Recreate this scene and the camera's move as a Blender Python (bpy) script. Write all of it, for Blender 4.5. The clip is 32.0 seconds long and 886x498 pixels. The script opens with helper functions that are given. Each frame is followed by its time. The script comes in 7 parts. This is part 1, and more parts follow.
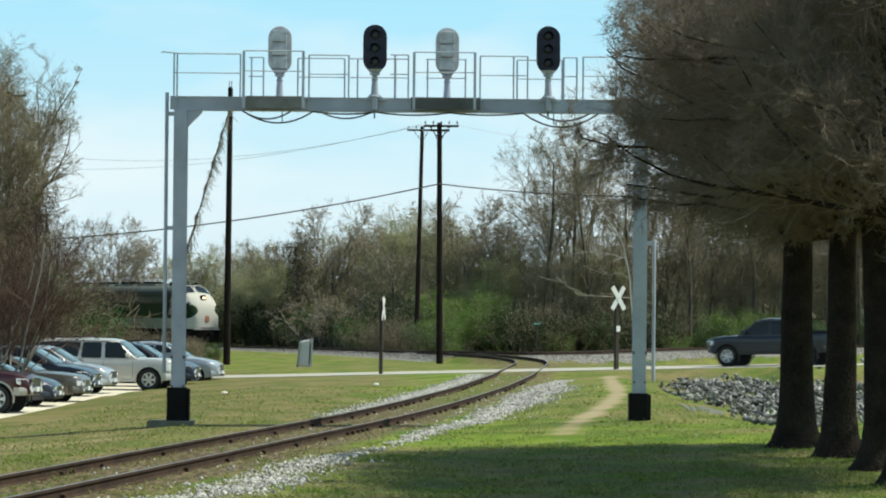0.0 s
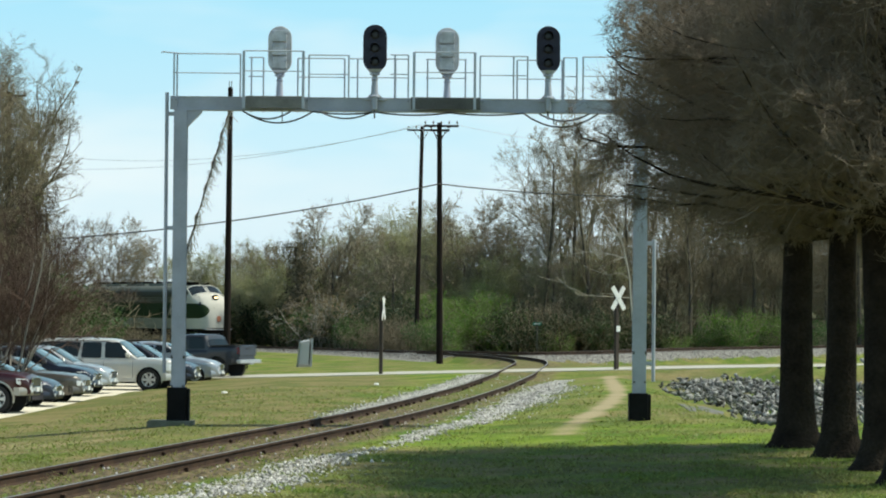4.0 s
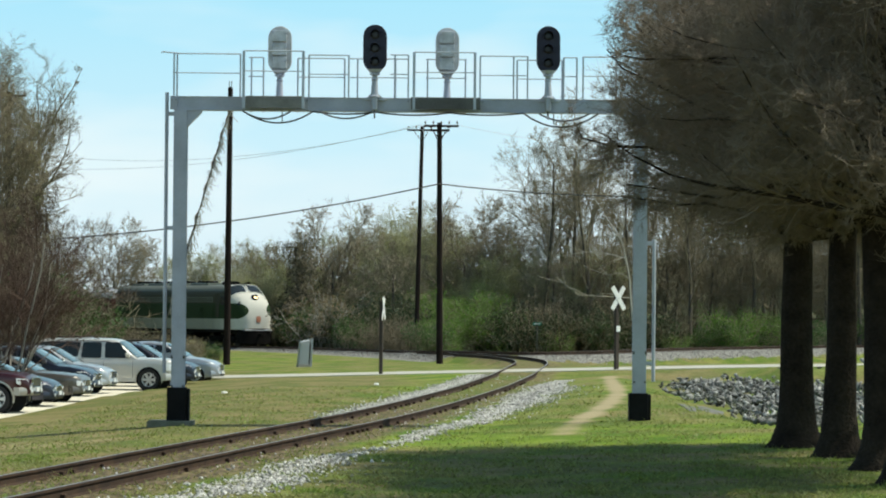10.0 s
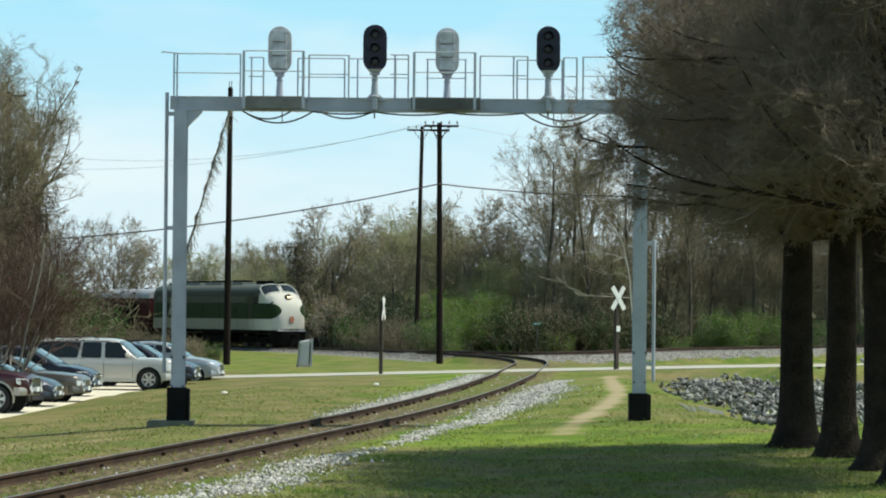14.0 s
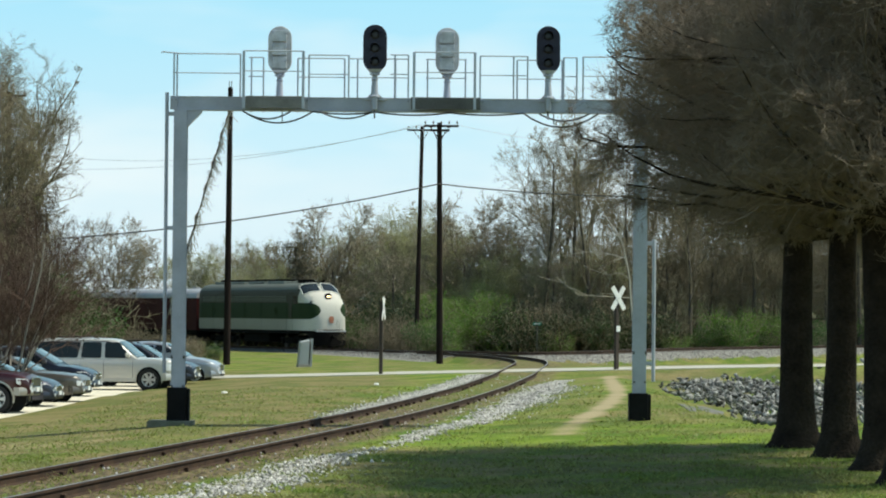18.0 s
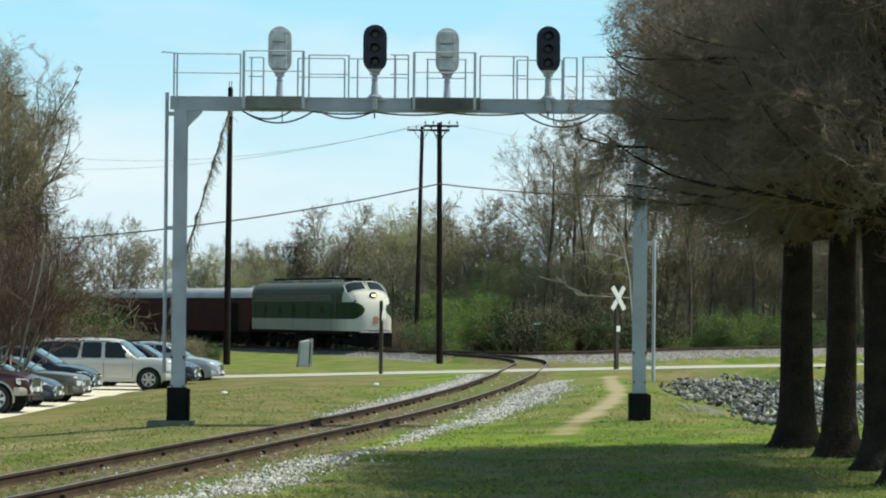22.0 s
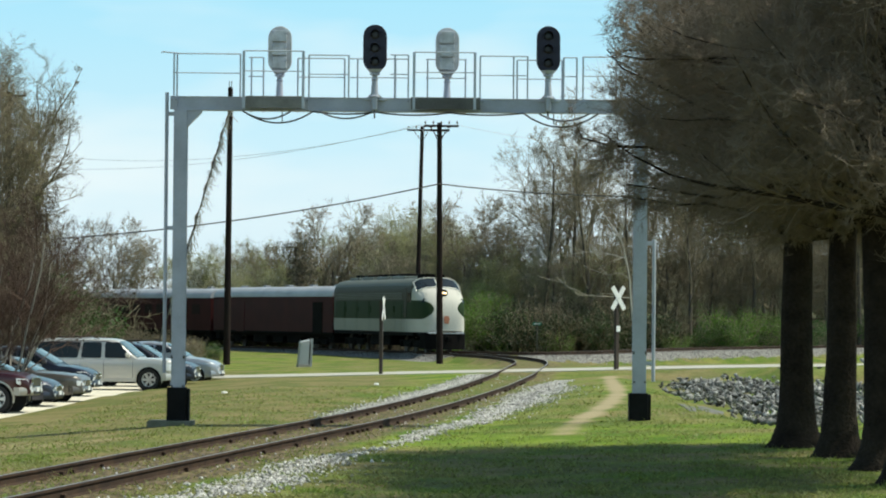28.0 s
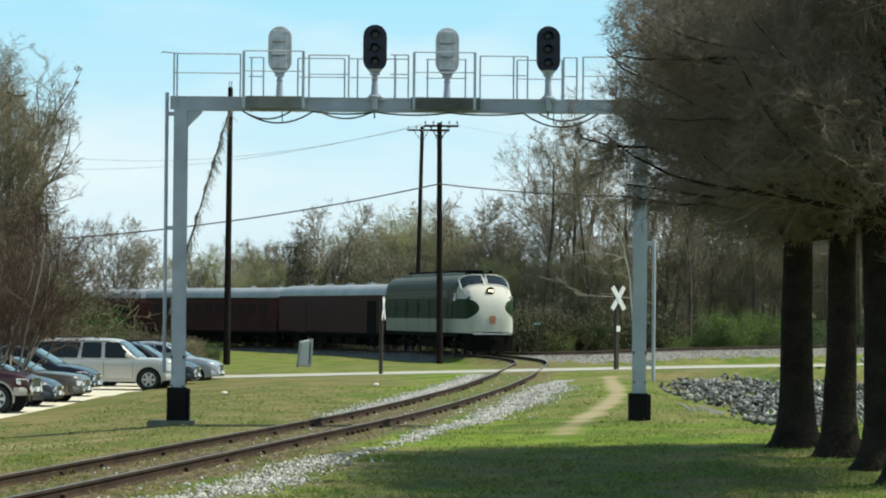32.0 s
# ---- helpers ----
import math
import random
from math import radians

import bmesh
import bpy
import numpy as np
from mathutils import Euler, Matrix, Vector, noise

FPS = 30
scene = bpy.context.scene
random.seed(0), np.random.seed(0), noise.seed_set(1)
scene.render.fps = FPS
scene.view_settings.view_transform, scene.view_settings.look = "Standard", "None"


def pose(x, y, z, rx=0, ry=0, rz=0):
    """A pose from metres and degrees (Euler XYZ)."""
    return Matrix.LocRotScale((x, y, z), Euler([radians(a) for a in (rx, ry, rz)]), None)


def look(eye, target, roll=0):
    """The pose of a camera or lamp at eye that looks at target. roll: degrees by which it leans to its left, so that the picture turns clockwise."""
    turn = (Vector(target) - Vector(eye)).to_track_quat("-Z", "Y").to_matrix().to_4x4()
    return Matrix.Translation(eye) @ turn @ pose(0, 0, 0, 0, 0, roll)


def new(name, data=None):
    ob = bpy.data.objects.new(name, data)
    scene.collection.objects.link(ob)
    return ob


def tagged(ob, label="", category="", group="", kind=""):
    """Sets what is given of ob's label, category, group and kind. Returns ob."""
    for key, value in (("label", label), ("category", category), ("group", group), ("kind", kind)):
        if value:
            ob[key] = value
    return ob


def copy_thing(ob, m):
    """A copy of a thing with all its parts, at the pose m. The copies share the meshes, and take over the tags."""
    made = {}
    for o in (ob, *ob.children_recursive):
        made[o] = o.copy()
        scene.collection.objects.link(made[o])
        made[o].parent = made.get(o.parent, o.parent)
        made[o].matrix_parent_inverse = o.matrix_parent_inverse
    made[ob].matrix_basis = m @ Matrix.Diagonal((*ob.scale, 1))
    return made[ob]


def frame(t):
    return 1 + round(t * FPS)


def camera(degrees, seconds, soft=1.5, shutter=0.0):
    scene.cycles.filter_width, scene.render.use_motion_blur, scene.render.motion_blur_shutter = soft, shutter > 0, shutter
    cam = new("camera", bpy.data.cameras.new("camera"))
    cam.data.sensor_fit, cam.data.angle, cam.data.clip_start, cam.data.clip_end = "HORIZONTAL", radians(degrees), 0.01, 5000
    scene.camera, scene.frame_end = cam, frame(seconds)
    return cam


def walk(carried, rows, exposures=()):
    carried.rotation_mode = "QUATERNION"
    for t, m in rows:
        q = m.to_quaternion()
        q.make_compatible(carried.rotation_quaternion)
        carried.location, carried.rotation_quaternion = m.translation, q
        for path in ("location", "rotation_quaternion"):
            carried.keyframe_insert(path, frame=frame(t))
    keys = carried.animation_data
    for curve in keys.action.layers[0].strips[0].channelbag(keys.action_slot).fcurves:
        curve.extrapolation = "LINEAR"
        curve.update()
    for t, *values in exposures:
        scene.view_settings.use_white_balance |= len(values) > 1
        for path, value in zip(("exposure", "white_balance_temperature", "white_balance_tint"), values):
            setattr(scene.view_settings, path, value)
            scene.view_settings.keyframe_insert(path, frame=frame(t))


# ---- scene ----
cam = camera(18.0, 32.0, soft=2.0, shutter=0.5)
STAND = pose(0, 0, 2.5, 91.331, 0, 0) @ pose(0, 0, 0, 0, 0, 0.5)
walk(cam, [(0.0, STAND), (32.0, STAND)], exposures=[(0.0, 0.0, 6800, 0), (32.0, 0.0, 6800, 0)])

# ---- sky and sun ----
SUN_FROM = Vector((0.53, 0.07, 0.84)).normalized()
world = bpy.data.worlds.new("world")
scene.world = world
world.use_nodes = True
wn, wl = world.node_tree.nodes, world.node_tree.links
wbg = wn["Background"]
sky = wn.new("ShaderNodeTexSky")
sky.sky_type = "NISHITA"
sky.sun_disc = False
sky.sun_elevation = math.asin(SUN_FROM.z)
sky.sun_rotation = math.atan2(SUN_FROM.x, SUN_FROM.y)
sky.air_density, sky.dust_density, sky.ozone_density = 1.0, 0.6, 1.0
wcoord = wn.new("ShaderNodeTexCoord")
wxyz = wn.new("ShaderNodeSeparateXYZ")
wl.new(wcoord.outputs["Generated"], wxyz.inputs["Vector"])
# thin bright haze over the horizon, pale below and cyan above, thinning out overhead
whaze = wn.new("ShaderNodeValToRGB")
wstops = whaze.color_ramp.elements
wstops[0].position, wstops[0].color = 0.0, (0.78, 0.87, 1.0, 1)
wstops[1].position, wstops[1].color = 0.125, (0.38, 0.77, 1.05, 1)
wmid = wstops.new(0.06)
wmid.color = (0.61, 0.85, 1.04, 1)
wl.new(wxyz.outputs["Z"], whaze.inputs["Fac"])
wmap = wn.new("ShaderNodeMapping")
wmap.inputs["Scale"].default_value = (4.0, 4.0, 15.0)
wcloud = wn.new("ShaderNodeTexNoise")
wcloud.inputs["Scale"].default_value = 2.2
wcloud.inputs["Detail"].default_value = 3.0
wramp = wn.new("ShaderNodeMapRange")
wramp.inputs["From Min"].default_value, wramp.inputs["From Max"].default_value, wramp.inputs["To Max"].default_value = 0.42, 0.75, 0.8
wl.new(wcoord.outputs["Generated"], wmap.inputs["Vector"])
wl.new(wmap.outputs["Vector"], wcloud.inputs["Vector"])
wl.new(wcloud.outputs["Fac"], wramp.inputs["Value"])
wmix = wn.new("ShaderNodeMix")
wmix.data_type = "RGBA"
wmix.inputs["B"].default_value = (0.87, 0.94, 1.04, 1)
wl.new(wramp.outputs["Result"], wmix.inputs["Factor"])
wl.new(whaze.outputs["Color"], wmix.inputs["A"])
wgain = wn.new("ShaderNodeMix")
wgain.data_type, wgain.blend_type = "RGBA", "MULTIPLY"
wgain.inputs["Factor"].default_value = 1.0
wgain.inputs["B"].default_value = (10.2, 10.2, 10.2, 1)
wl.new(wmix.outputs["Result"], wgain.inputs["A"])
wfade = wn.new("ShaderNodeMapRange")
wfade.inputs["From Min"].default_value, wfade.inputs["From Max"].default_value = 0.18, 0.62
wl.new(wxyz.outputs["Z"], wfade.inputs["Value"])
wsky = wn.new("ShaderNodeMix")
wsky.data_type = "RGBA"
wl.new(wfade.outputs["Result"], wsky.inputs["Factor"])
wl.new(wgain.outputs["Result"], wsky.inputs["A"])
wl.new(sky.outputs["Color"], wsky.inputs["B"])
wl.new(wsky.outputs["Result"], wbg.inputs["Color"])
wbg.inputs["Strength"].default_value = 0.10
sun = new("sun", bpy.data.lights.new("sun", "SUN"))
sun.data.energy, sun.data.angle, sun.data.color = 4.8, radians(0.53), (1.0, 0.95, 0.86)
sun.matrix_world = look(SUN_FROM * 60, (0, 0, 0))

# ---- geometry helpers: a piece of geometry is (vertices, faces) ----
rng = np.random.default_rng(7)


def join(*geos):
    vs, fs, n = [], [], 0
    for v, f in geos:
        vs.extend(v)
        fs.extend([tuple(i + n for i in q) for q in f])
        n += len(v)
    return vs, fs


def moved(geo, m):
    return [tuple(m @ Vector(v)) for v in geo[0]], geo[1]


def box(cx, cy, cz, sx, sy, sz, b=0.0):
    """A box by its centre and sizes, with chamfered edges of width b."""
    hx, hy, hz = sx / 2, sy / 2, sz / 2
    if b <= 0:
        v = [(cx + i * hx, cy + j * hy, cz + k * hz) for i in (-1, 1) for j in (-1, 1) for k in (-1, 1)]
        return v, [(0, 1, 3, 2), (4, 6, 7, 5), (0, 4, 5, 1), (2, 3, 7, 6), (0, 2, 6, 4), (1, 5, 7, 3)]
    b = min(b, hx * 0.9, hy * 0.9, hz * 0.9)
    bm = bmesh.new()
    bmesh.ops.create_cube(bm, size=1.0)
    bmesh.ops.scale(bm, vec=(sx, sy, sz), verts=bm.verts)
    bmesh.ops.bevel(bm, geom=bm.edges[:], offset=b, segments=2, affect="EDGES", profile=0.6)
    bm.verts.index_update()
    v = [(cx + q.co.x, cy + q.co.y, cz + q.co.z) for q in bm.verts]
    f = [tuple(q.index for q in p.verts) for p in bm.faces]
    bm.free()
    return v, f


def frame_of(d):
    d = Vector(d).normalized()
    a = Vector((0, 0, 1)) if abs(d.z) < 0.9 else Vector((1, 0, 0))
    u = d.cross(a).normalized()
    return d, u, d.cross(u)


def rod(points, radii, n=8, caps=True):
    """A round tube along points."""
    pts = [Vector(p) for p in points]
    if not hasattr(radii, "__len__"):
        radii = [radii] * len(pts)
    v, f = [], []
    for i, p in enumerate(pts):
        d = pts[min(i + 1, len(pts) - 1)] - pts[max(i - 1, 0)]
        _, a, b = frame_of(d)
        for k in range(n):
            t = 2 * math.pi * k / n
            v.append(tuple(p + (a * math.cos(t) + b * math.sin(t)) * radii[i]))
    for i in range(len(pts) - 1):
        for k in range(n):
            k2 = (k + 1) % n
            f.append((i * n + k, i * n + k2, (i + 1) * n + k2, (i + 1) * n + k))
    if caps:
        f.append(tuple(range(n)))
        f.append(tuple((len(pts) - 1) * n + k for k in reversed(range(n))))
    return v, f


def lathe(profile, axis="z", n=20, close=False):
    """A turned shape: profile of (radius, height) about an axis."""
    v, f = [], []
    for r, h in profile:
        for k in range(n):
            t = 2 * math.pi * k / n
            a, b = r * math.cos(t), r * math.sin(t)
            v.append((a, b, h) if axis == "z" else (a, h, b) if axis == "y" else (h, a, b))
    m = len(profile)
    for i in range(m if close else m - 1):
        j = (i + 1) % m
        for k in range(n):
            k2 = (k + 1) % n
            f.append((i * n + k, i * n + k2, j * n + k2, j * n + k))
    return v, f


def loft(rings, closed=True, caps=True):
    """A skin over rings of equal length."""
    n = len(rings[0])
    v = [tuple(p) for r in rings for p in r]
    f = []
    for i in range(len(rings) - 1):
        for k in range(n if closed else n - 1):
            k2 = (k + 1) % n
            f.append((i * n + k, i * n + k2, (i + 1) * n + k2, (i + 1) * n + k))
    if caps and closed:
        f.append(tuple(reversed(range(n))))
        f.append(tuple((len(rings) - 1) * n + k for k in range(n)))
    return v, f


def slab(poly, thick, up=(0, 0, 1)):
    """A flat polygon with thickness along up."""
    u = Vector(up) * thick
    a = [Vector(p) for p in poly]
    n = len(a)
    v = [tuple(p) for p in a] + [tuple(p + u) for p in a]
    f = [tuple(reversed(range(n))), tuple(range(n, 2 * n))]
    f += [(k, (k + 1) % n, n + (k + 1) % n, n + k) for k in range(n)]
    return v, f


def mesh_of(name, geo, mats, smooth=None):
    me = bpy.data.meshes.new(name)
    me.from_pydata(geo[0], [], geo[1])
    bm = bmesh.new()
    bm.from_mesh(me)
    bmesh.ops.recalc_face_normals(bm, faces=bm.faces)
    bm.to_mesh(me)
    bm.free()
    for m in mats if isinstance(mats, (list, tuple)) else [mats]:
        me.materials.append(m)
    if smooth:
        me.shade_smooth()
        me.set_sharp_from_angle(angle=radians(smooth))
    return me


def part(name, geo, material, parent, label="", smooth=None, at=None):
    """One mesh object under a thing or a part."""
    ob = new(name, mesh_of(name, geo, material, smooth))
    ob.parent = parent
    if at is not None:
        ob.matrix_basis = at
    return tagged(ob, label) if label else ob


def thing(name, m, label, category, group="", kind=""):
    ob = new(name)
    ob.empty_display_size = 0.2
    ob.matrix_basis = m
    return tagged(ob, label, category, group, kind)


def solid(name, geo, material, label, category, group="", kind="", m=None, smooth=None):
    ob = new(name, mesh_of(name, geo, material, smooth))
    if m is not None:
        ob.matrix_basis = m
    return tagged(ob, label, category, group, kind)


def fast_mesh(name, verts, faces, material, smooth=False):
    """A mesh from arrays; faces all of one size."""
    me = bpy.data.meshes.new(name)
    k = faces.shape[1]
    me.vertices.add(len(verts))
    me.vertices.foreach_set("co", np.asarray(verts, np.float32).ravel())
    me.loops.add(faces.size)
    me.loops.foreach_set("vertex_index", np.asarray(faces, np.int32).ravel())
    me.polygons.add(len(faces))
    me.polygons.foreach_set("loop_start", np.arange(0, faces.size, k, dtype=np.int32))
    me.update(calc_edges=True)
    me.materials.append(material)
    if smooth:
        me.shade_smooth()
    return me


# ---- materials ----
def shader(name, base, rough=0.7, metal=0.0, vary=0.25, scale=3.0, fine=40.0, bump=0.2, tint=None, island=0.0, coat=0.0, dist=0.01, spec=0.5):
    """A surface with stains at two scales and a fine relief. tint: a second colour for the large stains."""
    m = bpy.data.materials.new(name)
    m.use_nodes = True
    n, l = m.node_tree.nodes, m.node_tree.links
    p = n["Principled BSDF"]
    tc = n.new("ShaderNodeTexCoord")
    big = n.new("ShaderNodeTexNoise")
    big.inputs["Scale"].default_value, big.inputs["Detail"].default_value = scale, 4.0
    small = n.new("ShaderNodeTexNoise")
    small.inputs["Scale"].default_value, small.inputs["Detail"].default_value = fine, 3.0
    for q in (big, small):
        l.new(tc.outputs["Object"], q.inputs["Vector"])
    two = n.new("ShaderNodeMix")
    two.data_type = "RGBA"
    two.inputs["A"].default_value = (*base, 1)
    t = tint or tuple(c * (1 - vary) for c in base)
    two.inputs["B"].default_value = (*t, 1)
    ramp = n.new("ShaderNodeMapRange")
    ramp.inputs["From Min"].default_value, ramp.inputs["From Max"].default_value = 0.38, 0.66
    l.new(big.outputs["Fac"], ramp.inputs["Value"])
    l.new(ramp.outputs["Result"], two.inputs["Factor"])
    hsv = n.new("ShaderNodeHueSaturation")
    val = n.new("ShaderNodeMapRange")
    val.inputs["To Min"].default_value, val.inputs["To Max"].default_value = 1 - vary, 1 + vary
    l.new(small.outputs["Fac"], val.inputs["Value"])
    l.new(two.outputs["Result"], hsv.inputs["Color"])
    last = val.outputs["Result"]
    if island:
        oi = n.new("ShaderNodeObjectInfo")
        geo = n.new("ShaderNodeNewGeometry")
        add = n.new("ShaderNodeMath")
        l.new(oi.outputs["Random"], add.inputs[0])
        l.new(geo.outputs["Random Per Island"], add.inputs[1])
        fr = n.new("ShaderNodeMath")
        fr.operation = "FRACT"
        l.new(add.outputs[0], fr.inputs[0])
        mr = n.new("ShaderNodeMapRange")
        mr.inputs["To Min"].default_value, mr.inputs["To Max"].default_value = 1 - island, 1 + island
        l.new(fr.outputs[0], mr.inputs["Value"])
        mul = n.new("ShaderNodeMath")
        mul.operation = "MULTIPLY"
        l.new(last, mul.inputs[0])
        l.new(mr.outputs["Result"], mul.inputs[1])
        last = mul.outputs[0]
    l.new(last, hsv.inputs["Value"])
    l.new(hsv.outputs["Color"], p.inputs["Base Color"])
    p.inputs["Roughness"].default_value = rough
    p.inputs["Metallic"].default_value = metal
    p.inputs["Coat Weight"].default_value = coat
    p.inputs["Specular IOR Level"].default_value = spec
    p.inputs["Coat Roughness"].default_value = 0.05
    if bump:
        b = n.new("ShaderNodeBump")
        b.inputs["Strength"].default_value, b.inputs["Distance"].default_value = bump, dist
        l.new(small.outputs["Fac"], b.inputs["Height"])
        l.new(b.outputs["Normal"], p.inputs["Normal"])
    return m


def glow(name, colour, strength):
    m = bpy.data.materials.new(name)
    m.use_nodes = True
    p = m.node_tree.nodes["Principled BSDF"]
    p.inputs["Base Color"].default_value = (*colour, 1)
    p.inputs["Emission Color"].default_value = (*colour, 1)
    p.inputs["Emission Strength"].default_value = strength
    return m


def leaf_shader(name, base, tint):
    m = shader(name, base, rough=0.55, vary=0.25, scale=0.5, fine=6.0, bump=0, tint=tint, island=0.4)
    p = m.node_tree.nodes["Principled BSDF"]
    n, l = m.node_tree.nodes, m.node_tree.links
    t = n.new("ShaderNodeBsdfTranslucent")
    l.new(p.inputs["Base Color"].links[0].from_socket, t.inputs["Color"])
    mx = n.new("ShaderNodeMixShader")
    mx.inputs["Fac"].default_value = 0.45
    l.new(p.outputs["BSDF"], mx.inputs[1])
    l.new(t.outputs["BSDF"], mx.inputs[2])
    l.new(mx.outputs["Shader"], n["Material Output"].inputs["Surface"])
    return m


M = {}
M["galv"] = shader("painted_grey_steel", (0.46, 0.48, 0.56), rough=0.5, metal=0.1, vary=0.12, scale=1.4, fine=25, bump=0.05, tint=(0.37, 0.385, 0.45))
M["galv_dark"] = shader("weathered_walkway_steel", (0.13, 0.125, 0.12), rough=0.7, metal=0.2, vary=0.3, scale=2.0, fine=30, bump=0.1)
M["galv_brown"] = shader("stained_walkway_steel", (0.25, 0.24, 0.225), rough=0.7, metal=0.1, vary=0.25, scale=2.5, fine=30, bump=0.1, tint=(0.17, 0.16, 0.15))
M["rail_grey"] = shader("grey_handrail_paint", (0.52, 0.56, 0.64), rough=0.5, vary=0.1, scale=2, fine=30, bump=0)
M["black"] = shader("black_tar_paint", (0.009, 0.009, 0.010), rough=0.7, vary=0.4, scale=3, fine=20, bump=0.1, spec=0.15)
M["sig_black"] = shader("matt_black_signal_paint", (0.012, 0.010, 0.030), rough=0.5, vary=0.2, scale=3, fine=20, bump=0)
M["sig_silver"] = shader("aluminium_paint", (0.62, 0.62, 0.65), rough=0.45, metal=0.2, vary=0.2, scale=4, fine=30, bump=0.03, tint=(0.43, 0.42, 0.43))
M["lens"] = shader("dark_signal_glass", (0.010, 0.008, 0.008), rough=0.3, vary=0.1, bump=0)
M["concrete"] = shader("pale_concrete", (0.42, 0.40, 0.35), rough=0.9, vary=0.2, scale=0.8, fine=14, bump=0.3, tint=(0.33, 0.31, 0.27))
M["footing"] = shader("mossy_concrete", (0.22, 0.21, 0.16), rough=0.95, vary=0.3, scale=2.0, fine=20, bump=0.4, tint=(0.12, 0.13, 0.08))
M["apron"] = shader("dull_grey_concrete", (0.15, 0.148, 0.14), rough=0.95, vary=0.3, scale=1.2, fine=12, bump=0.4, tint=(0.14, 0.14, 0.125))
M["lot"] = shader("sunlit_pale_concrete_paving", (0.72, 0.66, 0.53), rough=0.9, vary=0.10, scale=0.5, fine=9, bump=0.2, tint=(0.60, 0.55, 0.44))
M["road"] = shader("worn_pale_asphalt", (0.43, 0.41, 0.35), rough=0.9, vary=0.15, scale=0.4, fine=9, bump=0.2, tint=(0.42, 0.40, 0.36))
M["rust"] = shader("rusty_rail_steel", (0.070, 0.044, 0.030), rough=0.9, metal=0.0, vary=0.35, scale=2, fine=30, bump=0.2, tint=(0.042, 0.029, 0.023), spec=0.15)
M["railtop"] = shader("dull_rail_head", (0.24, 0.23, 0.225), rough=0.5, metal=0.5, vary=0.25, scale=2, fine=30, bump=0.05)
M["tie"] = shader("weathered_timber_tie", (0.10, 0.075, 0.05), rough=0.95, vary=0.4, scale=3, fine=22, bump=0.5, tint=(0.055, 0.042, 0.03), island=0.3)
M["stone"] = shader("pale_granite_ballast", (0.46, 0.45, 0.43), rough=0.9, vary=0.25, scale=4, fine=20, bump=0.2, island=0.65)
M["bank_stone"] = shader("grey_bank_ballast", (0.24, 0.236, 0.228), rough=0.9, vary=0.25, scale=4, fine=20, bump=0.2, island=0.5)
M["riprap"] = shader("grey_quarry_stone", (0.25, 0.25, 0.24), rough=0.9, vary=0.3, scale=2.5, fine=16, bump=0.5, tint=(0.10, 0.10, 0.10), island=0.85)
M["creosote"] = shader("creosoted_pole_timber", (0.019, 0.0135, 0.013), rough=0.95, vary=0.35, scale=1.5, fine=22, bump=0.3, tint=(0.028, 0.020, 0.018), spec=0.1)
M["postwood"] = shader("brown_painted_post", (0.055, 0.040, 0.032), rough=0.85, vary=0.3, scale=1.5, fine=22, bump=0.2)
M["insul"] = shader("brown_glazed_porcelain", (0.06, 0.04, 0.035), rough=0.3, vary=0.2, bump=0)
M["wire"] = shader("weathered_black_cable", (0.06, 0.06, 0.065), rough=0.7, vary=0.2, bump=0)
M["wire_pale"] = shader("weathered_aluminium_cable", (0.62, 0.64, 0.66), rough=0.6, vary=0.2, bump=0)
M["white"] = shader("white_sign_paint", (0.80, 0.80, 0.78), rough=0.5, vary=0.06, scale=4, fine=30, bump=0)
M["cabinet"] = shader("grey_cabinet_paint", (0.42, 0.43, 0.44), rough=0.5, vary=0.1, scale=2, fine=20, bump=0.05)
M["green_sign"] = shader("green_street_sign", (0.01, 0.16, 0.09), rough=0.5, vary=0.1, bump=0)
M["rubber"] = shader("tyre_rubber", (0.014, 0.014, 0.015), rough=0.85, vary=0.3, scale=6, fine=40, bump=0.2)
M["rim"] = shader("cast_alloy", (0.62, 0.62, 0.63), rough=0.3, metal=0.7, vary=0.1, bump=0)
M["chrome"] = shader("chrome", (0.75, 0.76, 0.78), rough=0.12, metal=1.0, vary=0.05, bump=0)
M["trim"] = shader("black_plastic_trim", (0.018, 0.018, 0.02), rough=0.6, vary=0.2, bump=0)
M["carglass"] = shader("tinted_car_glass", (0.010, 0.012, 0.016), rough=0.04, vary=0.1, bump=0, spec=0.3)
M["screen"] = shader("windscreen_glass", (0.05, 0.066, 0.066), rough=0.05, vary=0.1, bump=0, spec=0.7)
M["lamp_clear"] = shader("headlamp_glass", (0.86, 0.87, 0.88), rough=0.25, metal=0.1, vary=0.1, bump=0)
M["lamp_red"] = shader("tail_lamp", (0.25, 0.012, 0.012), rough=0.15, vary=0.1, bump=0)


def paint(name, base, rough=0.35, metal=0.3):
    return shader(name, base, rough=rough, metal=metal, vary=0.06, scale=1.2, fine=12, bump=0, coat=0.5)


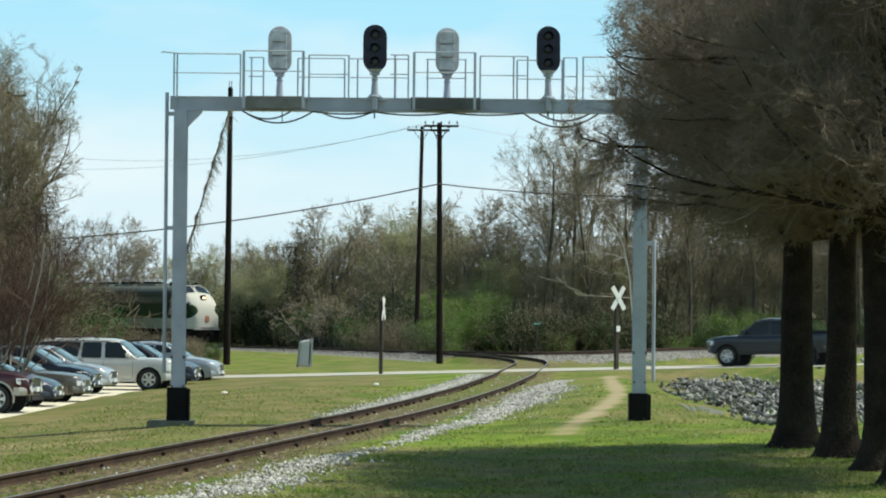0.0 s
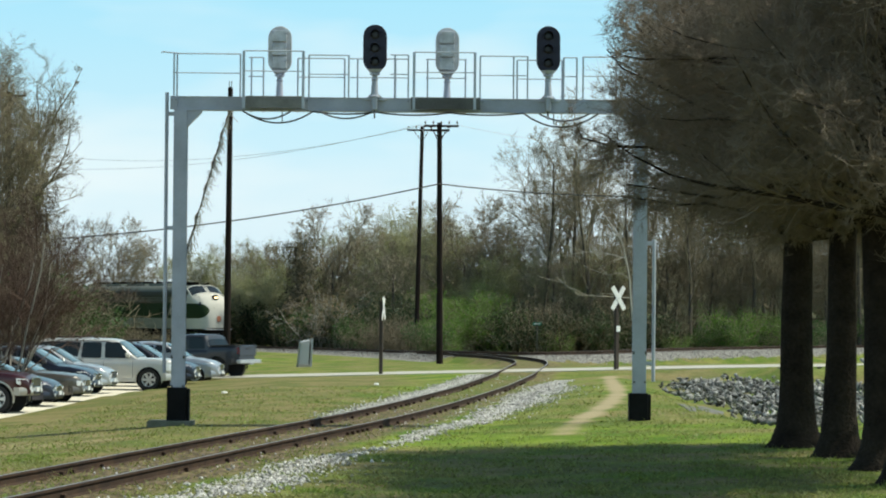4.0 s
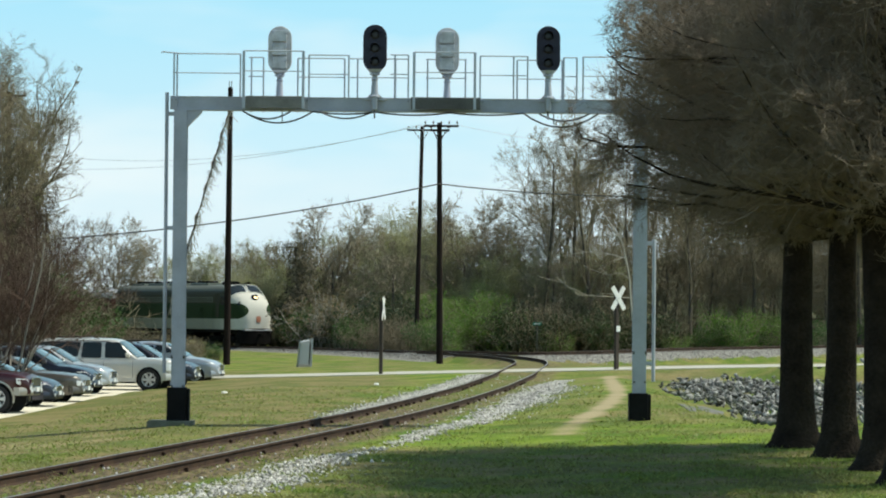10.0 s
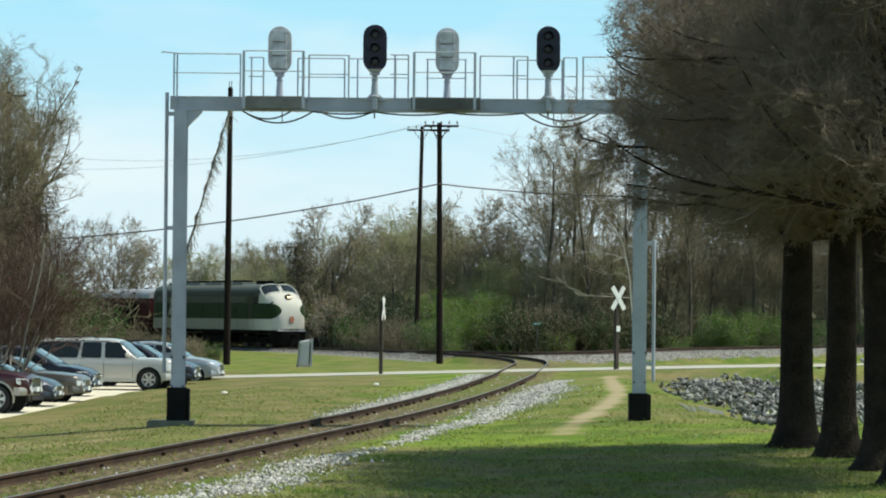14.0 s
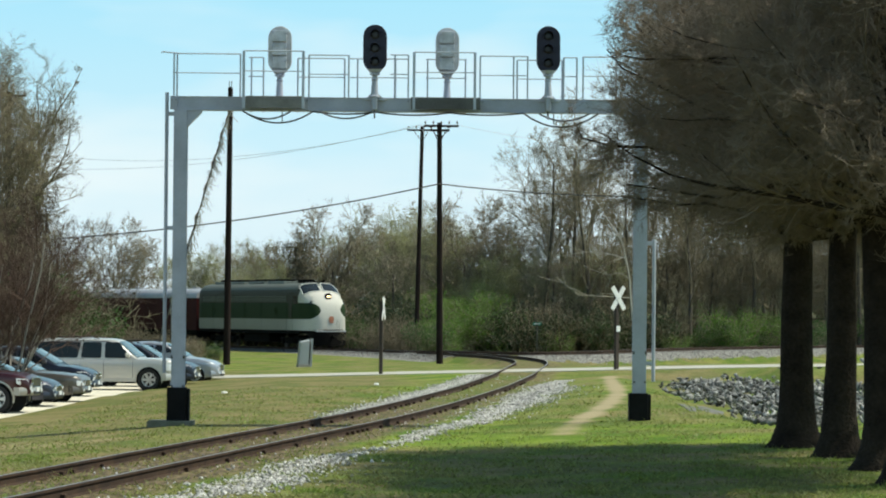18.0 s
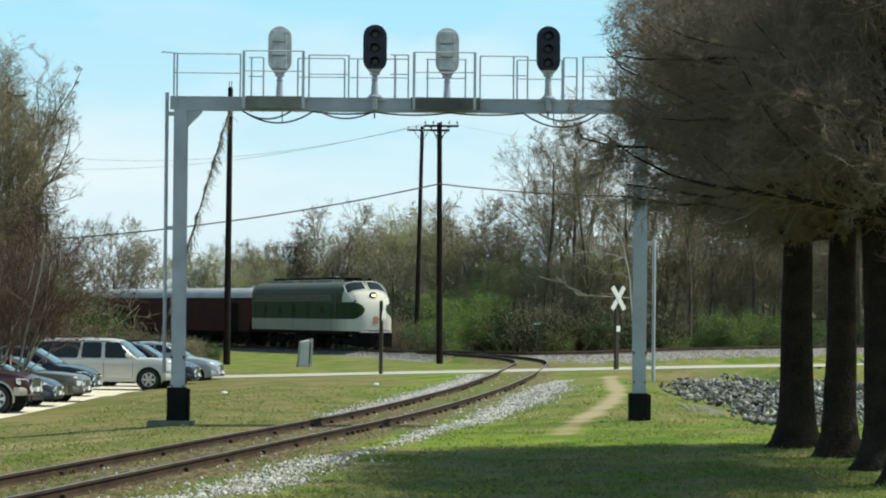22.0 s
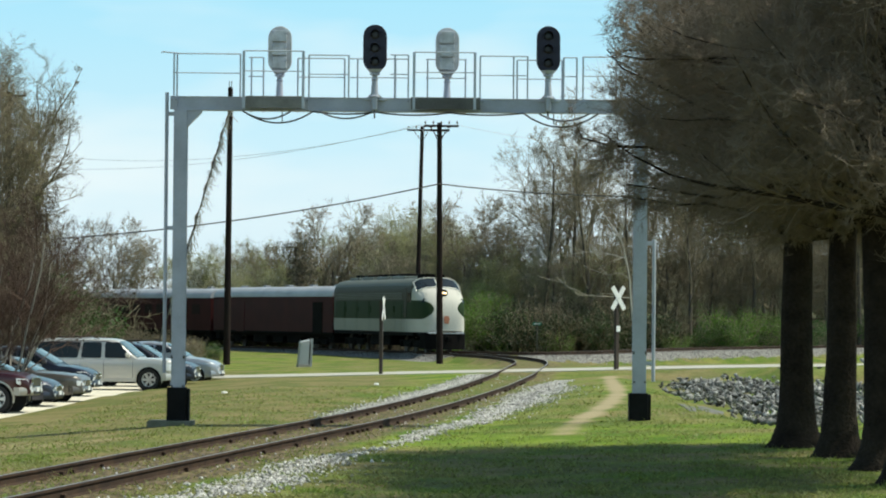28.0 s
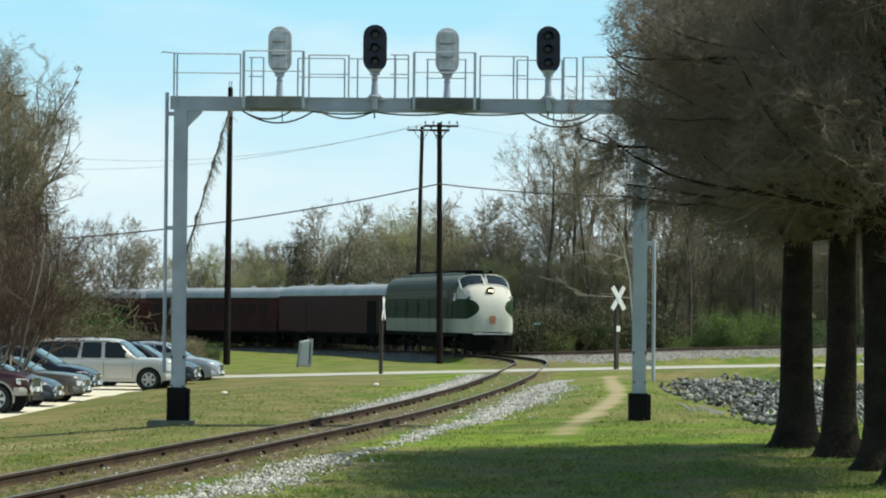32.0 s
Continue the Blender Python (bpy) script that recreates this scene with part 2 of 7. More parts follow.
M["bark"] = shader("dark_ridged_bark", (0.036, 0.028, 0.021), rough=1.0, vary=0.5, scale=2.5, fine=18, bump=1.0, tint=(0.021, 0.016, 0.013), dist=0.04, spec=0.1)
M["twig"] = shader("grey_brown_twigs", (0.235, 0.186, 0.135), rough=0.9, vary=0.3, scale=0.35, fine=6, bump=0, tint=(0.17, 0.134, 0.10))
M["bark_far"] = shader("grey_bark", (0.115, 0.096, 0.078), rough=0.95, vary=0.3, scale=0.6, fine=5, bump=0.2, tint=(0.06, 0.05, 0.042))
M["twig_far"] = shader("brown_grey_twigs", (0.255, 0.220, 0.160), rough=0.95, vary=0.3, scale=0.2, fine=3, bump=0, tint=(0.19, 0.165, 0.115))
M["twig_olive"] = shader("olive_budding_twigs", (0.33, 0.325, 0.205), rough=0.95, vary=0.25, scale=0.2, fine=3, bump=0)
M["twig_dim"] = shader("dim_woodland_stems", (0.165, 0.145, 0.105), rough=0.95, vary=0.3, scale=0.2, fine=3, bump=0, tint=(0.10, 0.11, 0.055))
M["twig_pale"] = shader("pale_grey_twigs", (0.38, 0.35, 0.305), rough=0.95, vary=0.25, scale=0.2, fine=3, bump=0)
M["twig_red"] = shader("reddish_budding_twigs", (0.095, 0.054, 0.038), rough=0.9, vary=0.3, scale=0.5, fine=6, bump=0, tint=(0.07, 0.046, 0.034))
M["twig_brown"] = shader("dark_brown_thicket_twigs", (0.195, 0.160, 0.110), rough=0.95, vary=0.3, scale=0.3, fine=3, bump=0, tint=(0.135, 0.115, 0.070))
M["vine"] = shader("brown_vine_tangle", (0.13, 0.10, 0.072), rough=0.95, vary=0.3, scale=0.4, fine=4, bump=0, tint=(0.085, 0.062, 0.048))
M["dead_wood"] = shader("bleached_dead_wood", (0.50, 0.46, 0.40), rough=0.85, vary=0.2, scale=0.8, fine=8, bump=0)
M["leaf_red"] = leaf_shader("red_brown_buds", (0.070, 0.042, 0.032), (0.055, 0.036, 0.027))
M["leaf_lime"] = leaf_shader("fresh_lime_leaves", (0.16, 0.285, 0.038), (0.10, 0.20, 0.03))
M["leaf_green"] = leaf_shader("fresh_green_leaves", (0.07, 0.14, 0.03), (0.045, 0.10, 0.025))
M["leaf_deep"] = leaf_shader("deep_green_leaves", (0.028, 0.052, 0.018), (0.040, 0.060, 0.022))
M["leaf_haze"] = leaf_shader("grey_olive_buds", (0.20, 0.185, 0.115), (0.15, 0.14, 0.085))
M["leaf_dark"] = leaf_shader("dark_vine_leaves", (0.050, 0.055, 0.030), (0.075, 0.065, 0.040))
M["leaf_bud"] = leaf_shader("yellow_green_buds", (0.38, 0.38, 0.15), (0.29, 0.31, 0.11))
M["leaf_brown"] = leaf_shader("brown_leaf_buds", (0.135, 0.108, 0.078), (0.10, 0.08, 0.058))
M["leaf_tan"] = leaf_shader("dry_tan_leaves", (0.24, 0.19, 0.11), (0.17, 0.13, 0.075))
M["grass"] = leaf_shader("grass_blades", (0.19, 0.26, 0.05), (0.26, 0.25, 0.09))
M["ridge"] = shader("distant_woodland", (0.20, 0.18, 0.12), rough=1.0, vary=0.35, scale=0.22, fine=1.6, bump=0.6, tint=(0.16, 0.165, 0.085), dist=0.6)

# ---- the plan: track lines, road, heights ----
def smooth_line(points, step=0.5, sigma=7.0):
    p = np.array(points, float)
    d = np.r_[0, np.cumsum(np.hypot(*np.diff(p[:, :2], axis=0).T))]
    s = np.arange(0, d[-1], step)
    q = np.stack([np.interp(s, d, p[:, k]) for k in range(p.shape[1])], 1)
    w = np.exp(-0.5 * (np.arange(-40, 41) * step / sigma) ** 2)
    w /= w.sum()
    pad = np.concatenate([q[0] + (q[0] - q[40:0:-1]), q, q[-1] + (q[-1] - q[-2:-42:-1])])
    return np.stack([np.convolve(pad[:, k], w, "valid") for k in range(q.shape[1])], 1)


LINE = smooth_line([(-19.5, -40), (-14.6, -6), (-11.0, 10), (-8.6, 20), (-6.1, 34.6), (-5.4, 39.5), (-4.45, 45.5), (-3.45, 52.4), (-2.5, 58), (-1.6, 64), (-0.35, 74.1), (1.3, 90.5), (2.95, 108.5), (4.15, 129), (4.45, 138), (4.15, 145.5), (3.05, 153), (0.5, 165), (-2.75, 177), (-6.9, 189), (-12.0, 200.5), (-18.5, 212), (-25.9, 222.5), (-42, 242), (-70, 273)], sigma=4.5)
BRANCH = smooth_line([(-0.9, 170.5), (1.2, 166.6), (3.4, 165.0), (6.0, 165.6), (8.4, 169.0), (11.4, 177), (15.5, 187), (25.5, 200.5), (46, 223), (90, 268)], sigma=5.0)


def line_z(y):
    return np.interp(y, [92, 110, 117, 135, 155, 180, 205, 260], [0.18, 0.285, 0.295, 0.26, 0.27, 0.15, 0.03, -0.1])


def branch_z(y):
    return np.interp(y, [140, 165, 168, 178, 200, 270], [0.24, 0.24, 0.26, 0.32, 0.43, 0.7])


def nearest(line, x, y):
    """The distance from (x, y) to a line, and the y of the nearest point on it."""
    out, at = np.full(x.shape, 1e9), np.zeros(x.shape)
    for q in line[::3]:
        d = np.hypot(x - q[0], y - q[1])
        c = d < out
        out[c], at[c] = d[c], q[1]
    return out, at


def road_y(x):
    return 115.2 - 0.48 * np.asarray(x, float)


def road_z(x):
    return np.interp(x, [-30, -14, -9, 2, 12, 20, 40], [-0.62, -0.42, -0.24, 0.20, 0.58, 0.80, 1.1])


def sm(a, b, v):
    t = np.clip((v - a) / (b - a), 0, 1)
    return t * t * (3 - 2 * t)


def height(x, y):
    """The ground's height."""
    x, y = np.asarray(x, float), np.asarray(y, float)
    lawn = np.interp(x, [-60, -12, -9.5, -5.8, 0, 4.4, 7, 12, 40], [-0.6, -0.45, -0.30, 0.0, 0.02, 0.18, 0.26, 0.40, 0.9])
    lawn = lawn - 0.45 * sm(6.0, 8.5, x) * sm(17, 13, x) * sm(55, 66, y) * sm(108, 96, y)
    lawn = lawn + 0.68 * sm(11.1, 12.1, x) * sm(90, 96, y) * sm(108, 103, y)
    ry, rz = road_y(x), road_z(x)
    far = -0.22 - 0.35 * sm(5, 13, x) + 0.5 * sm(210, 330, y) + 0.6 * sm(28, 60, x)
    edge = np.interp(y, [60, 68, 77, 89, 102.3, 112.5, 114], [-12.6, -12.3, -11.9, -11.55, -10.3, -9.6, -9.6])
    lot = (y > 60) & (y < 114)
    lawn = np.where(lot & (x < edge - 0.9), -0.52, np.where(lot, np.maximum(lawn, -0.437 + 0.03 * (x - edge)), lawn))
    dip = 0.012 + 0.06 * sm(2.7, 2.3, np.abs(y - ry))
    h = np.where(y < ry, lawn + (rz - dip - lawn) * sm(ry - 13, ry - 3.0, y), rz - dip + (far - rz) * sm(ry + 3.0, ry + 42, y))
    h = np.where(lot & (x < edge - 0.9) & (y < ry - 3.2), np.minimum(h, -0.5), h)
    d, at = nearest(LINE, x, y)
    bed = line_z(at) - 0.17 - np.clip(d - 1.35, 0, 9) * 0.42
    w = sm(4.2, 1.5, d) * sm(2.9, 5.5, np.abs(y - ry))
    h = np.where(at > 116, np.maximum(h, bed), h * (1 - w) + (line_z(at) - 0.16) * w)
    d, at = nearest(BRANCH, x, y)
    bed = branch_z(at) - 0.17 - np.clip(d - 1.35, 0, 9) * 0.42
    h = np.where(at > 141, np.maximum(h, bed), h)
    return h


def hz(x, y):
    return float(height(np.array([x]), np.array([y]))[0])


def ground_material():
    m = bpy.data.materials.new("mown_spring_grass")
    m.use_nodes = True
    n, l = m.node_tree.nodes, m.node_tree.links
    p = n["Principled BSDF"]
    tc = n.new("ShaderNodeTexCoord")

    def noise_at(scale, detail=4.0, stretch=None):
        q = n.new("ShaderNodeTexNoise")
        q.inputs["Scale"].default_value, q.inputs["Detail"].default_value = scale, detail
        if stretch:
            mp = n.new("ShaderNodeMapping")
            mp.inputs["Scale"].default_value = stretch
            l.new(tc.outputs["Object"], mp.inputs["Vector"])
            l.new(mp.outputs["Vector"], q.inputs["Vector"])
        else:
            l.new(tc.outputs["Object"], q.inputs["Vector"])
        return q.outputs["Fac"]

    def mixed(a, b, fac, lo=0.0, hi=1.0):
        q = n.new("ShaderNodeMix")
        q.data_type = "RGBA"
        mr = n.new("ShaderNodeMapRange")
        mr.inputs["From Min"].default_value, mr.inputs["From Max"].default_value = lo, hi
        l.new(fac, mr.inputs["Value"])
        l.new(mr.outputs["Result"], q.inputs["Factor"])
        for key, c in (("A", a), ("B", b)):
            if isinstance(c, tuple):
                q.inputs[key].default_value = (*c, 1)
            else:
                l.new(c, q.inputs[key])
        return q.outputs["Result"]

    def attr(name):
        q = n.new("ShaderNodeAttribute")
        q.attribute_name = name
        return q.outputs["Fac"]

    def plus(a, b, k):
        q = n.new("ShaderNodeMath")
        q.operation = "MULTIPLY_ADD"
        l.new(b, q.inputs[0])
        q.inputs[1].default_value = k
        l.new(a, q.inputs[2])
        return q.outputs[0]

    big, mid, fine = noise_at(0.30, 5.0, (0.45, 0.7, 1)), noise_at(0.9, 6.0, (0.7, 0.45, 1)), noise_at(8.0, 6.0, (1, 0.45, 1))
    green = mixed((0.078, 0.148, 0.011), (0.185, 0.25, 0.026), mid, 0.36, 0.64)
    dry = mixed((0.118, 0.132, 0.036), (0.204, 0.172, 0.072), mid, 0.40, 0.60)
    col = mixed(green, dry, plus(plus(attr("dry"), big, 1.1), mid, 0.5), 0.80, 1.22)
    soil = mixed((0.44, 0.37, 0.23), (0.28, 0.225, 0.13), fine, 0.3, 0.7)
    col = mixed(col, soil, plus(attr("soil"), mid, 0.8), 0.60, 0.98)
    bed = mixed((0.055, 0.042, 0.026), (0.200, 0.158, 0.090), fine, 0.35, 0.65)
    col = mixed(col, bed, plus(plus(attr("bed"), mid, 0.6), fine, 0.5), 0.85, 1.20)
    grav = mixed((0.11, 0.107, 0.10), (0.27, 0.265, 0.245), fine, 0.35, 0.65)
    col = mixed(col, grav, plus(attr("gravel"), fine, 0.5), 0.62, 0.88)
    # dark ground under the riprap paints the shade in the gaps between stones
    col = mixed(col, mixed((0.05, 0.05, 0.045), (0.10, 0.11, 0.05), mid, 0.4, 0.6), plus(attr("gap_shade"), mid, 0.6), 0.75, 1.0)
    hsv = n.new("ShaderNodeHueSaturation")
    mr = n.new("ShaderNodeMapRange")
    mr.inputs["To Min"].default_value, mr.inputs["To Max"].default_value = 0.42, 1.55
    l.new(fine, mr.inputs["Value"])
    l.new(mr.outputs["Result"], hsv.inputs["Value"])
    l.new(col, hsv.inputs["Color"])
    l.new(hsv.outputs["Color"], p.inputs["Base Color"])
    p.inputs["Roughness"].default_value = 0.95
    p.inputs["Specular IOR Level"].default_value = 0.15
    b = n.new("ShaderNodeBump")
    b.inputs["Strength"].default_value, b.inputs["Distance"].default_value = 0.7, 0.05
    l.new(fine, b.inputs["Height"])
    l.new(b.outputs["Normal"], p.inputs["Normal"])
    return m


def path_distance(x, y, pts):
    out = np.full(x.shape, 1e9)
    for (ax, ay), (bx, by) in zip(pts, pts[1:]):
        t = np.clip(((x - ax) * (bx - ax) + (y - ay) * (by - ay)) / ((bx - ax) ** 2 + (by - ay) ** 2), 0, 1)
        out = np.minimum(out, np.hypot(x - ax - t * (bx - ax), y - ay - t * (by - ay)))
    return out


FOOTPATH = [(2.30, 53), (2.42, 56), (2.75, 60), (3.4, 65.3), (4.3, 72.7), (5.1, 81), (5.45, 87), (5.75, 94), (6.15, 103)]


def spill_mid(y):
    """Where the spilt ballast lies, off the centre of the track, and how wide."""
    return 2.3 + 0.12 * np.sin(y * 0.5) + np.interp(y, [33, 45, 60, 75, 95], [0.12, 0.05, -0.05, -0.1, -0.35])


def spill_wide(y):
    return np.interp(y, [33, 45, 50, 55, 60, 70, 82, 92, 100], [0.30, 0.28, 0.14, 0.13, 0.17, 0.25, 0.36, 0.40, 0.15])


def build_ground():
    xs = np.concatenate([[-1800, -900, -450, -250, -150, -100, -70, -50, -40], np.arange(-32, 1, 0.45), np.arange(1, 8.2, 0.16), np.arange(8.4, 34, 0.45), [36, 40, 50, 70, 100, 150, 250, 450, 900, 1800]])
    ys = np.concatenate([[-400, -200, -100, -50, -20, 0, 10, 20, 26], np.arange(30, 130, 0.6), np.arange(130, 225, 0.9), [230, 240, 260, 300, 360, 450, 600, 900, 1400, 2200, 3500]])
    gx, gy = np.meshgrid(xs, ys)
    gz = height(gx.ravel(), gy.ravel()).reshape(gx.shape)
    v = np.stack([gx, gy, gz], -1).reshape(-1, 3)
    nx, ny = len(xs), len(ys)
    i = (np.arange(ny - 1)[:, None] * nx + np.arange(nx - 1)[None]).ravel()
    f = np.stack([i, i + 1, i + 1 + nx, i + nx], 1)
    me = fast_mesh("ground", v, f, ground_material(), True)
    x, y = v[:, 0], v[:, 1]
    d, at = nearest(LINE, x, y)
    db, atb = nearest(BRANCH, x, y)
    east = x > np.interp(y, LINE[:330, 1], LINE[:330, 0])
    fp = path_distance(x, y, FOOTPATH)
    layers = {
        "dry": np.clip(0.60 * sm(1.5, -5.0, x) * (y < 118) + 0.20 * sm(5.2, 3.5, np.abs(x - 5.8)) * (y > 55) + 0.25 * (y > 118) + (0.36 + 0.26 * np.sin(y * 1.9 + 0.25 * x)) * sm(53, 48, y) * (x > -2) + 0.28 * sm(6, 9, x) * (y > 84) * (y < 118) - 0.15 * sm(-3.2, -2.6, d * -1) * (y < 60), 0, 1),
        "soil": sm(0.42, 0.06, fp) * 0.46 * (0.55 + 0.45 * sm(57, 66, y)) + 0.16 * sm(1.0, 0.2, fp) * (y > 56) + 0.14 * sm(0.5, 2.4, x - np.interp(y, [54, 65, 77, 90], [2.4, 3.4, 4.8, 5.6])) * sm(7.0, 5.8, x) * (y > 57) * (y < 108) + 0.25 * sm(7, 3, np.hypot((x + 8.6) / 1.4, (y - 56) / 2.2) * 3),
        "gravel": np.maximum.reduce([sm(3.7, 2.6, d) * (at > 160) * 0.85, ((db < 2.5) & (x > 4.4) & (y > 150)) * 0.72, 0.62 * np.exp(-((d - spill_mid(at)) / (1.25 * spill_wide(at) + 0.05)) ** 2) * east * (at > 33) * (at < 104) * np.interp(at, [33, 46, 50, 54, 60, 68, 104], [1, 1, 0.6, 0.6, 0.85, 1, 1]), 0.62 * sm(2.2, 1.6, d) * sm(1.05, 1.35, d) * ~east * (at > 72) * (at < 110)]) + 0.05 * (d < 1.5) * (at < 168),
        "bed": sm(2.15, 1.3, d) * (at < 170) * np.interp(at, [40, 60, 80, 105], [0.80, 0.70, 0.52, 0.45]),
    }
    bank = (x > 6.6) & (x < 17) & (y > 57) & (y < 99)
    # where the stone gaps are painted dark
    layers["gap_shade"] = bank * sm(6.6, 7.6, x) * sm(57, 60, y) * sm(99, 90, y) * 0.5
    for name, val in layers.items():
        a = me.attributes.new(name, "FLOAT", "POINT")
        a.data.foreach_set("value", np.clip(val, 0, 1).astype(np.float32))
    ob = new("ground", me)
    tagged(ob, "mown spring grass with dry patches and a worn dirt footpath", "ground", kind="structure")


build_ground()


# ---- road, its crossing deck, and the parking area ----
def ribbon(line, lo, hi, zf, thick):
    """A strip between two offsets of a line of (x, y, z)."""
    rings = []
    for i, q in enumerate(line):
        d = Vector(line[min(i + 1, len(line) - 1)][:2]) - Vector(line[max(i - 1, 0)][:2])
        d.normalize()
        nx, ny = d.y, -d.x
        (ax, ay), (bx, by) = (q[0] + nx * lo, q[1] + ny * lo), (q[0] + nx * hi, q[1] + ny * hi)
        za, zb = float(zf(ax)), float(zf(bx))
        rings.append([(ax, ay, za), (bx, by, zb), (bx, by, zb - thick), (ax, ay, za - thick)])
    return loft(rings)


road_line = [(x, float(road_y(x)), float(road_z(x))) for x in np.arange(-60, 62, 2.0)]
solid("road", ribbon(road_line, -2.4, 2.4, road_z, 0.5), M["road"], "narrow pale worn asphalt road crossing the track", "road", kind="structure")
lot_poly = [(-12.3, 68), (-11.9, 77), (-11.55, 89), (-10.3, 102.3), (-9.6, 112.5), (-17, 116), (-34, 122), (-40, 68)]
solid("parking_lot", slab([(x, y, -0.58) for x, y in lot_poly], 0.15), M["lot"], "pale sunlit concrete parking lot beside the lawn", "parking lot", kind="structure")


# ---- rails ----
def rail_profile():
    return [(-0.07, -0.17), (0.07, -0.17), (0.07, -0.155), (0.012, -0.135), (0.012, -0.045), (0.036, -0.035), (0.036, -0.004), (0.028, 0), (-0.028, 0), (-0.036, -0.004), (-0.036, -0.035), (-0.012, -0.045), (-0.012, -0.135), (-0.07, -0.155)]


def rail_geo(line, zf, side, top=False):
    rings = []
    prof = rail_profile()
    if top:
        prof = [(-0.027, 0.0005), (0.027, 0.0005), (0.027, 0.003), (-0.027, 0.003)]
    for i, q in enumerate(line):
        d = Vector(line[min(i + 1, len(line) - 1)]) - Vector(line[max(i - 1, 0)])
        d.normalize()
        nx, ny = d.y, -d.x
        z = float(zf(q[1]))
        rings.append([(q[0] + nx * (side * 0.752 + a), q[1] + ny * (side * 0.752 + a), z + b) for a, b in prof])
    return loft(rings)


def build_track(name, line, zf, label, first, last):
    pts = [tuple(q) for q in line if first <= q[1] <= last]
    pts = pts[::2]
    t = thing(name, Matrix.Identity(4), label, "railway track")
    for side in (-1, 1):
        r = part("rail", rail_geo(pts, zf, side), M["rust"], t, "rust-brown steel rail")
        part("rail_head", rail_geo(pts, zf, side, True), M["railtop"], r, "dull worn running surface")
    return t


spur = build_track("railway_track", LINE, line_z, "rusty curved railway track on weathered ties", -30, 260)
wye = build_track("railway_track", BRANCH, branch_z, "rusty railway track on a pale ballast bank", 141, 262)

# ---- signal bridge ----
def oval(cx, cz, w, h, n=10):
    """Outline of an upright capsule in the xz plane."""
    r, pts = w / 2, []
    for k in range(n + 1):
        a = math.pi * k / n
        pts.append((cx + r * math.cos(a), cz + h / 2 - r + r * math.sin(a)))
    for k in range(n + 1):
        a = math.pi + math.pi * k / n
        pts.append((cx + r * math.cos(a), cz - h / 2 + r + r * math.sin(a)))
    return pts


def signal_head(parent, x, y, z0, facing):
    """facing -1: the lenses look at the near side; 1: away."""
    black = facing < 0
    mat = M["sig_black"] if black else M["sig_silver"]
    h, w = 1.05, 0.525
    zc = z0 + 0.56 + h / 2
    rings = [[(px, y + a, pz) for px, pz in oval(x, zc, w * k, h - w * (1 - k))] for a, k in ((-0.03, 0.97), (-0.02, 1.0), (0.0, 1.0), (0.012, 0.97))]
    head = part("signal_head", loft(rings), mat, parent, "matt black oval signal backboard" if black else "silver oval signal back", smooth=40)
    neck = lathe([(0.0, 0.36), (0.05, 0.36), (0.075, 0.38), (0.075, 0.41), (0.055, 0.43), (0.065, 0.48), (0.115, 0.50), (0.115, 0.525), (0.09, 0.535), (0.13, 0.57), (0.17, 0.62), (0.0, 0.63)], n=14)
    part("neck", moved(neck, Matrix.Translation((x, y, z0))), M["galv"], head, smooth=40)
    for k in (-0.30, 0.0, 0.30):
        if black:
            rings = []
            for depth in (-0.03, -0.20):
                rings.append([(x + 0.105 * math.cos(a), y + depth, zc + k + 0.105 * math.sin(a)) for a in np.radians(np.linspace(-25, 205, 11))] + [(x + 0.118 * math.cos(a), y + depth, zc + k + 0.118 * math.sin(a)) for a in np.radians(np.linspace(205, -25, 11))])
            part("visor", loft(rings), M["sig_black"], head, smooth=50)
            lens = lathe([(0.0, -0.036), (0.07, -0.040), (0.10, -0.031)], axis="y", n=16)
            part("lens", moved(lens, Matrix.Translation((x, y, zc + k))), M["lens"], head, "unlit signal lens", smooth=60)
        else:
            part("access_door", box(x - 0.01, y - 0.075, zc + k, 0.33, 0.09, 0.26, 0.012), mat, head)
            part("latch", box(x + 0.13, y - 0.126, zc + k + 0.05, 0.06, 0.02, 0.03, 0.004), M["galv"], head)
            part("hinge", box(x - 0.15, y - 0.126, zc + k + 0.08, 0.03, 0.02, 0.05, 0.004), M["galv"], head)
    base = lathe([(0.0, 0.0), (0.12, 0.0), (0.12, 0.03), (0.085, 0.05), (0.075, 0.20), (0.06, 0.42), (0.0, 0.42)], n=12)
    part("mast", moved(base, Matrix.Translation((x, y, z0))), M["galv"], head, smooth=40)
    return head


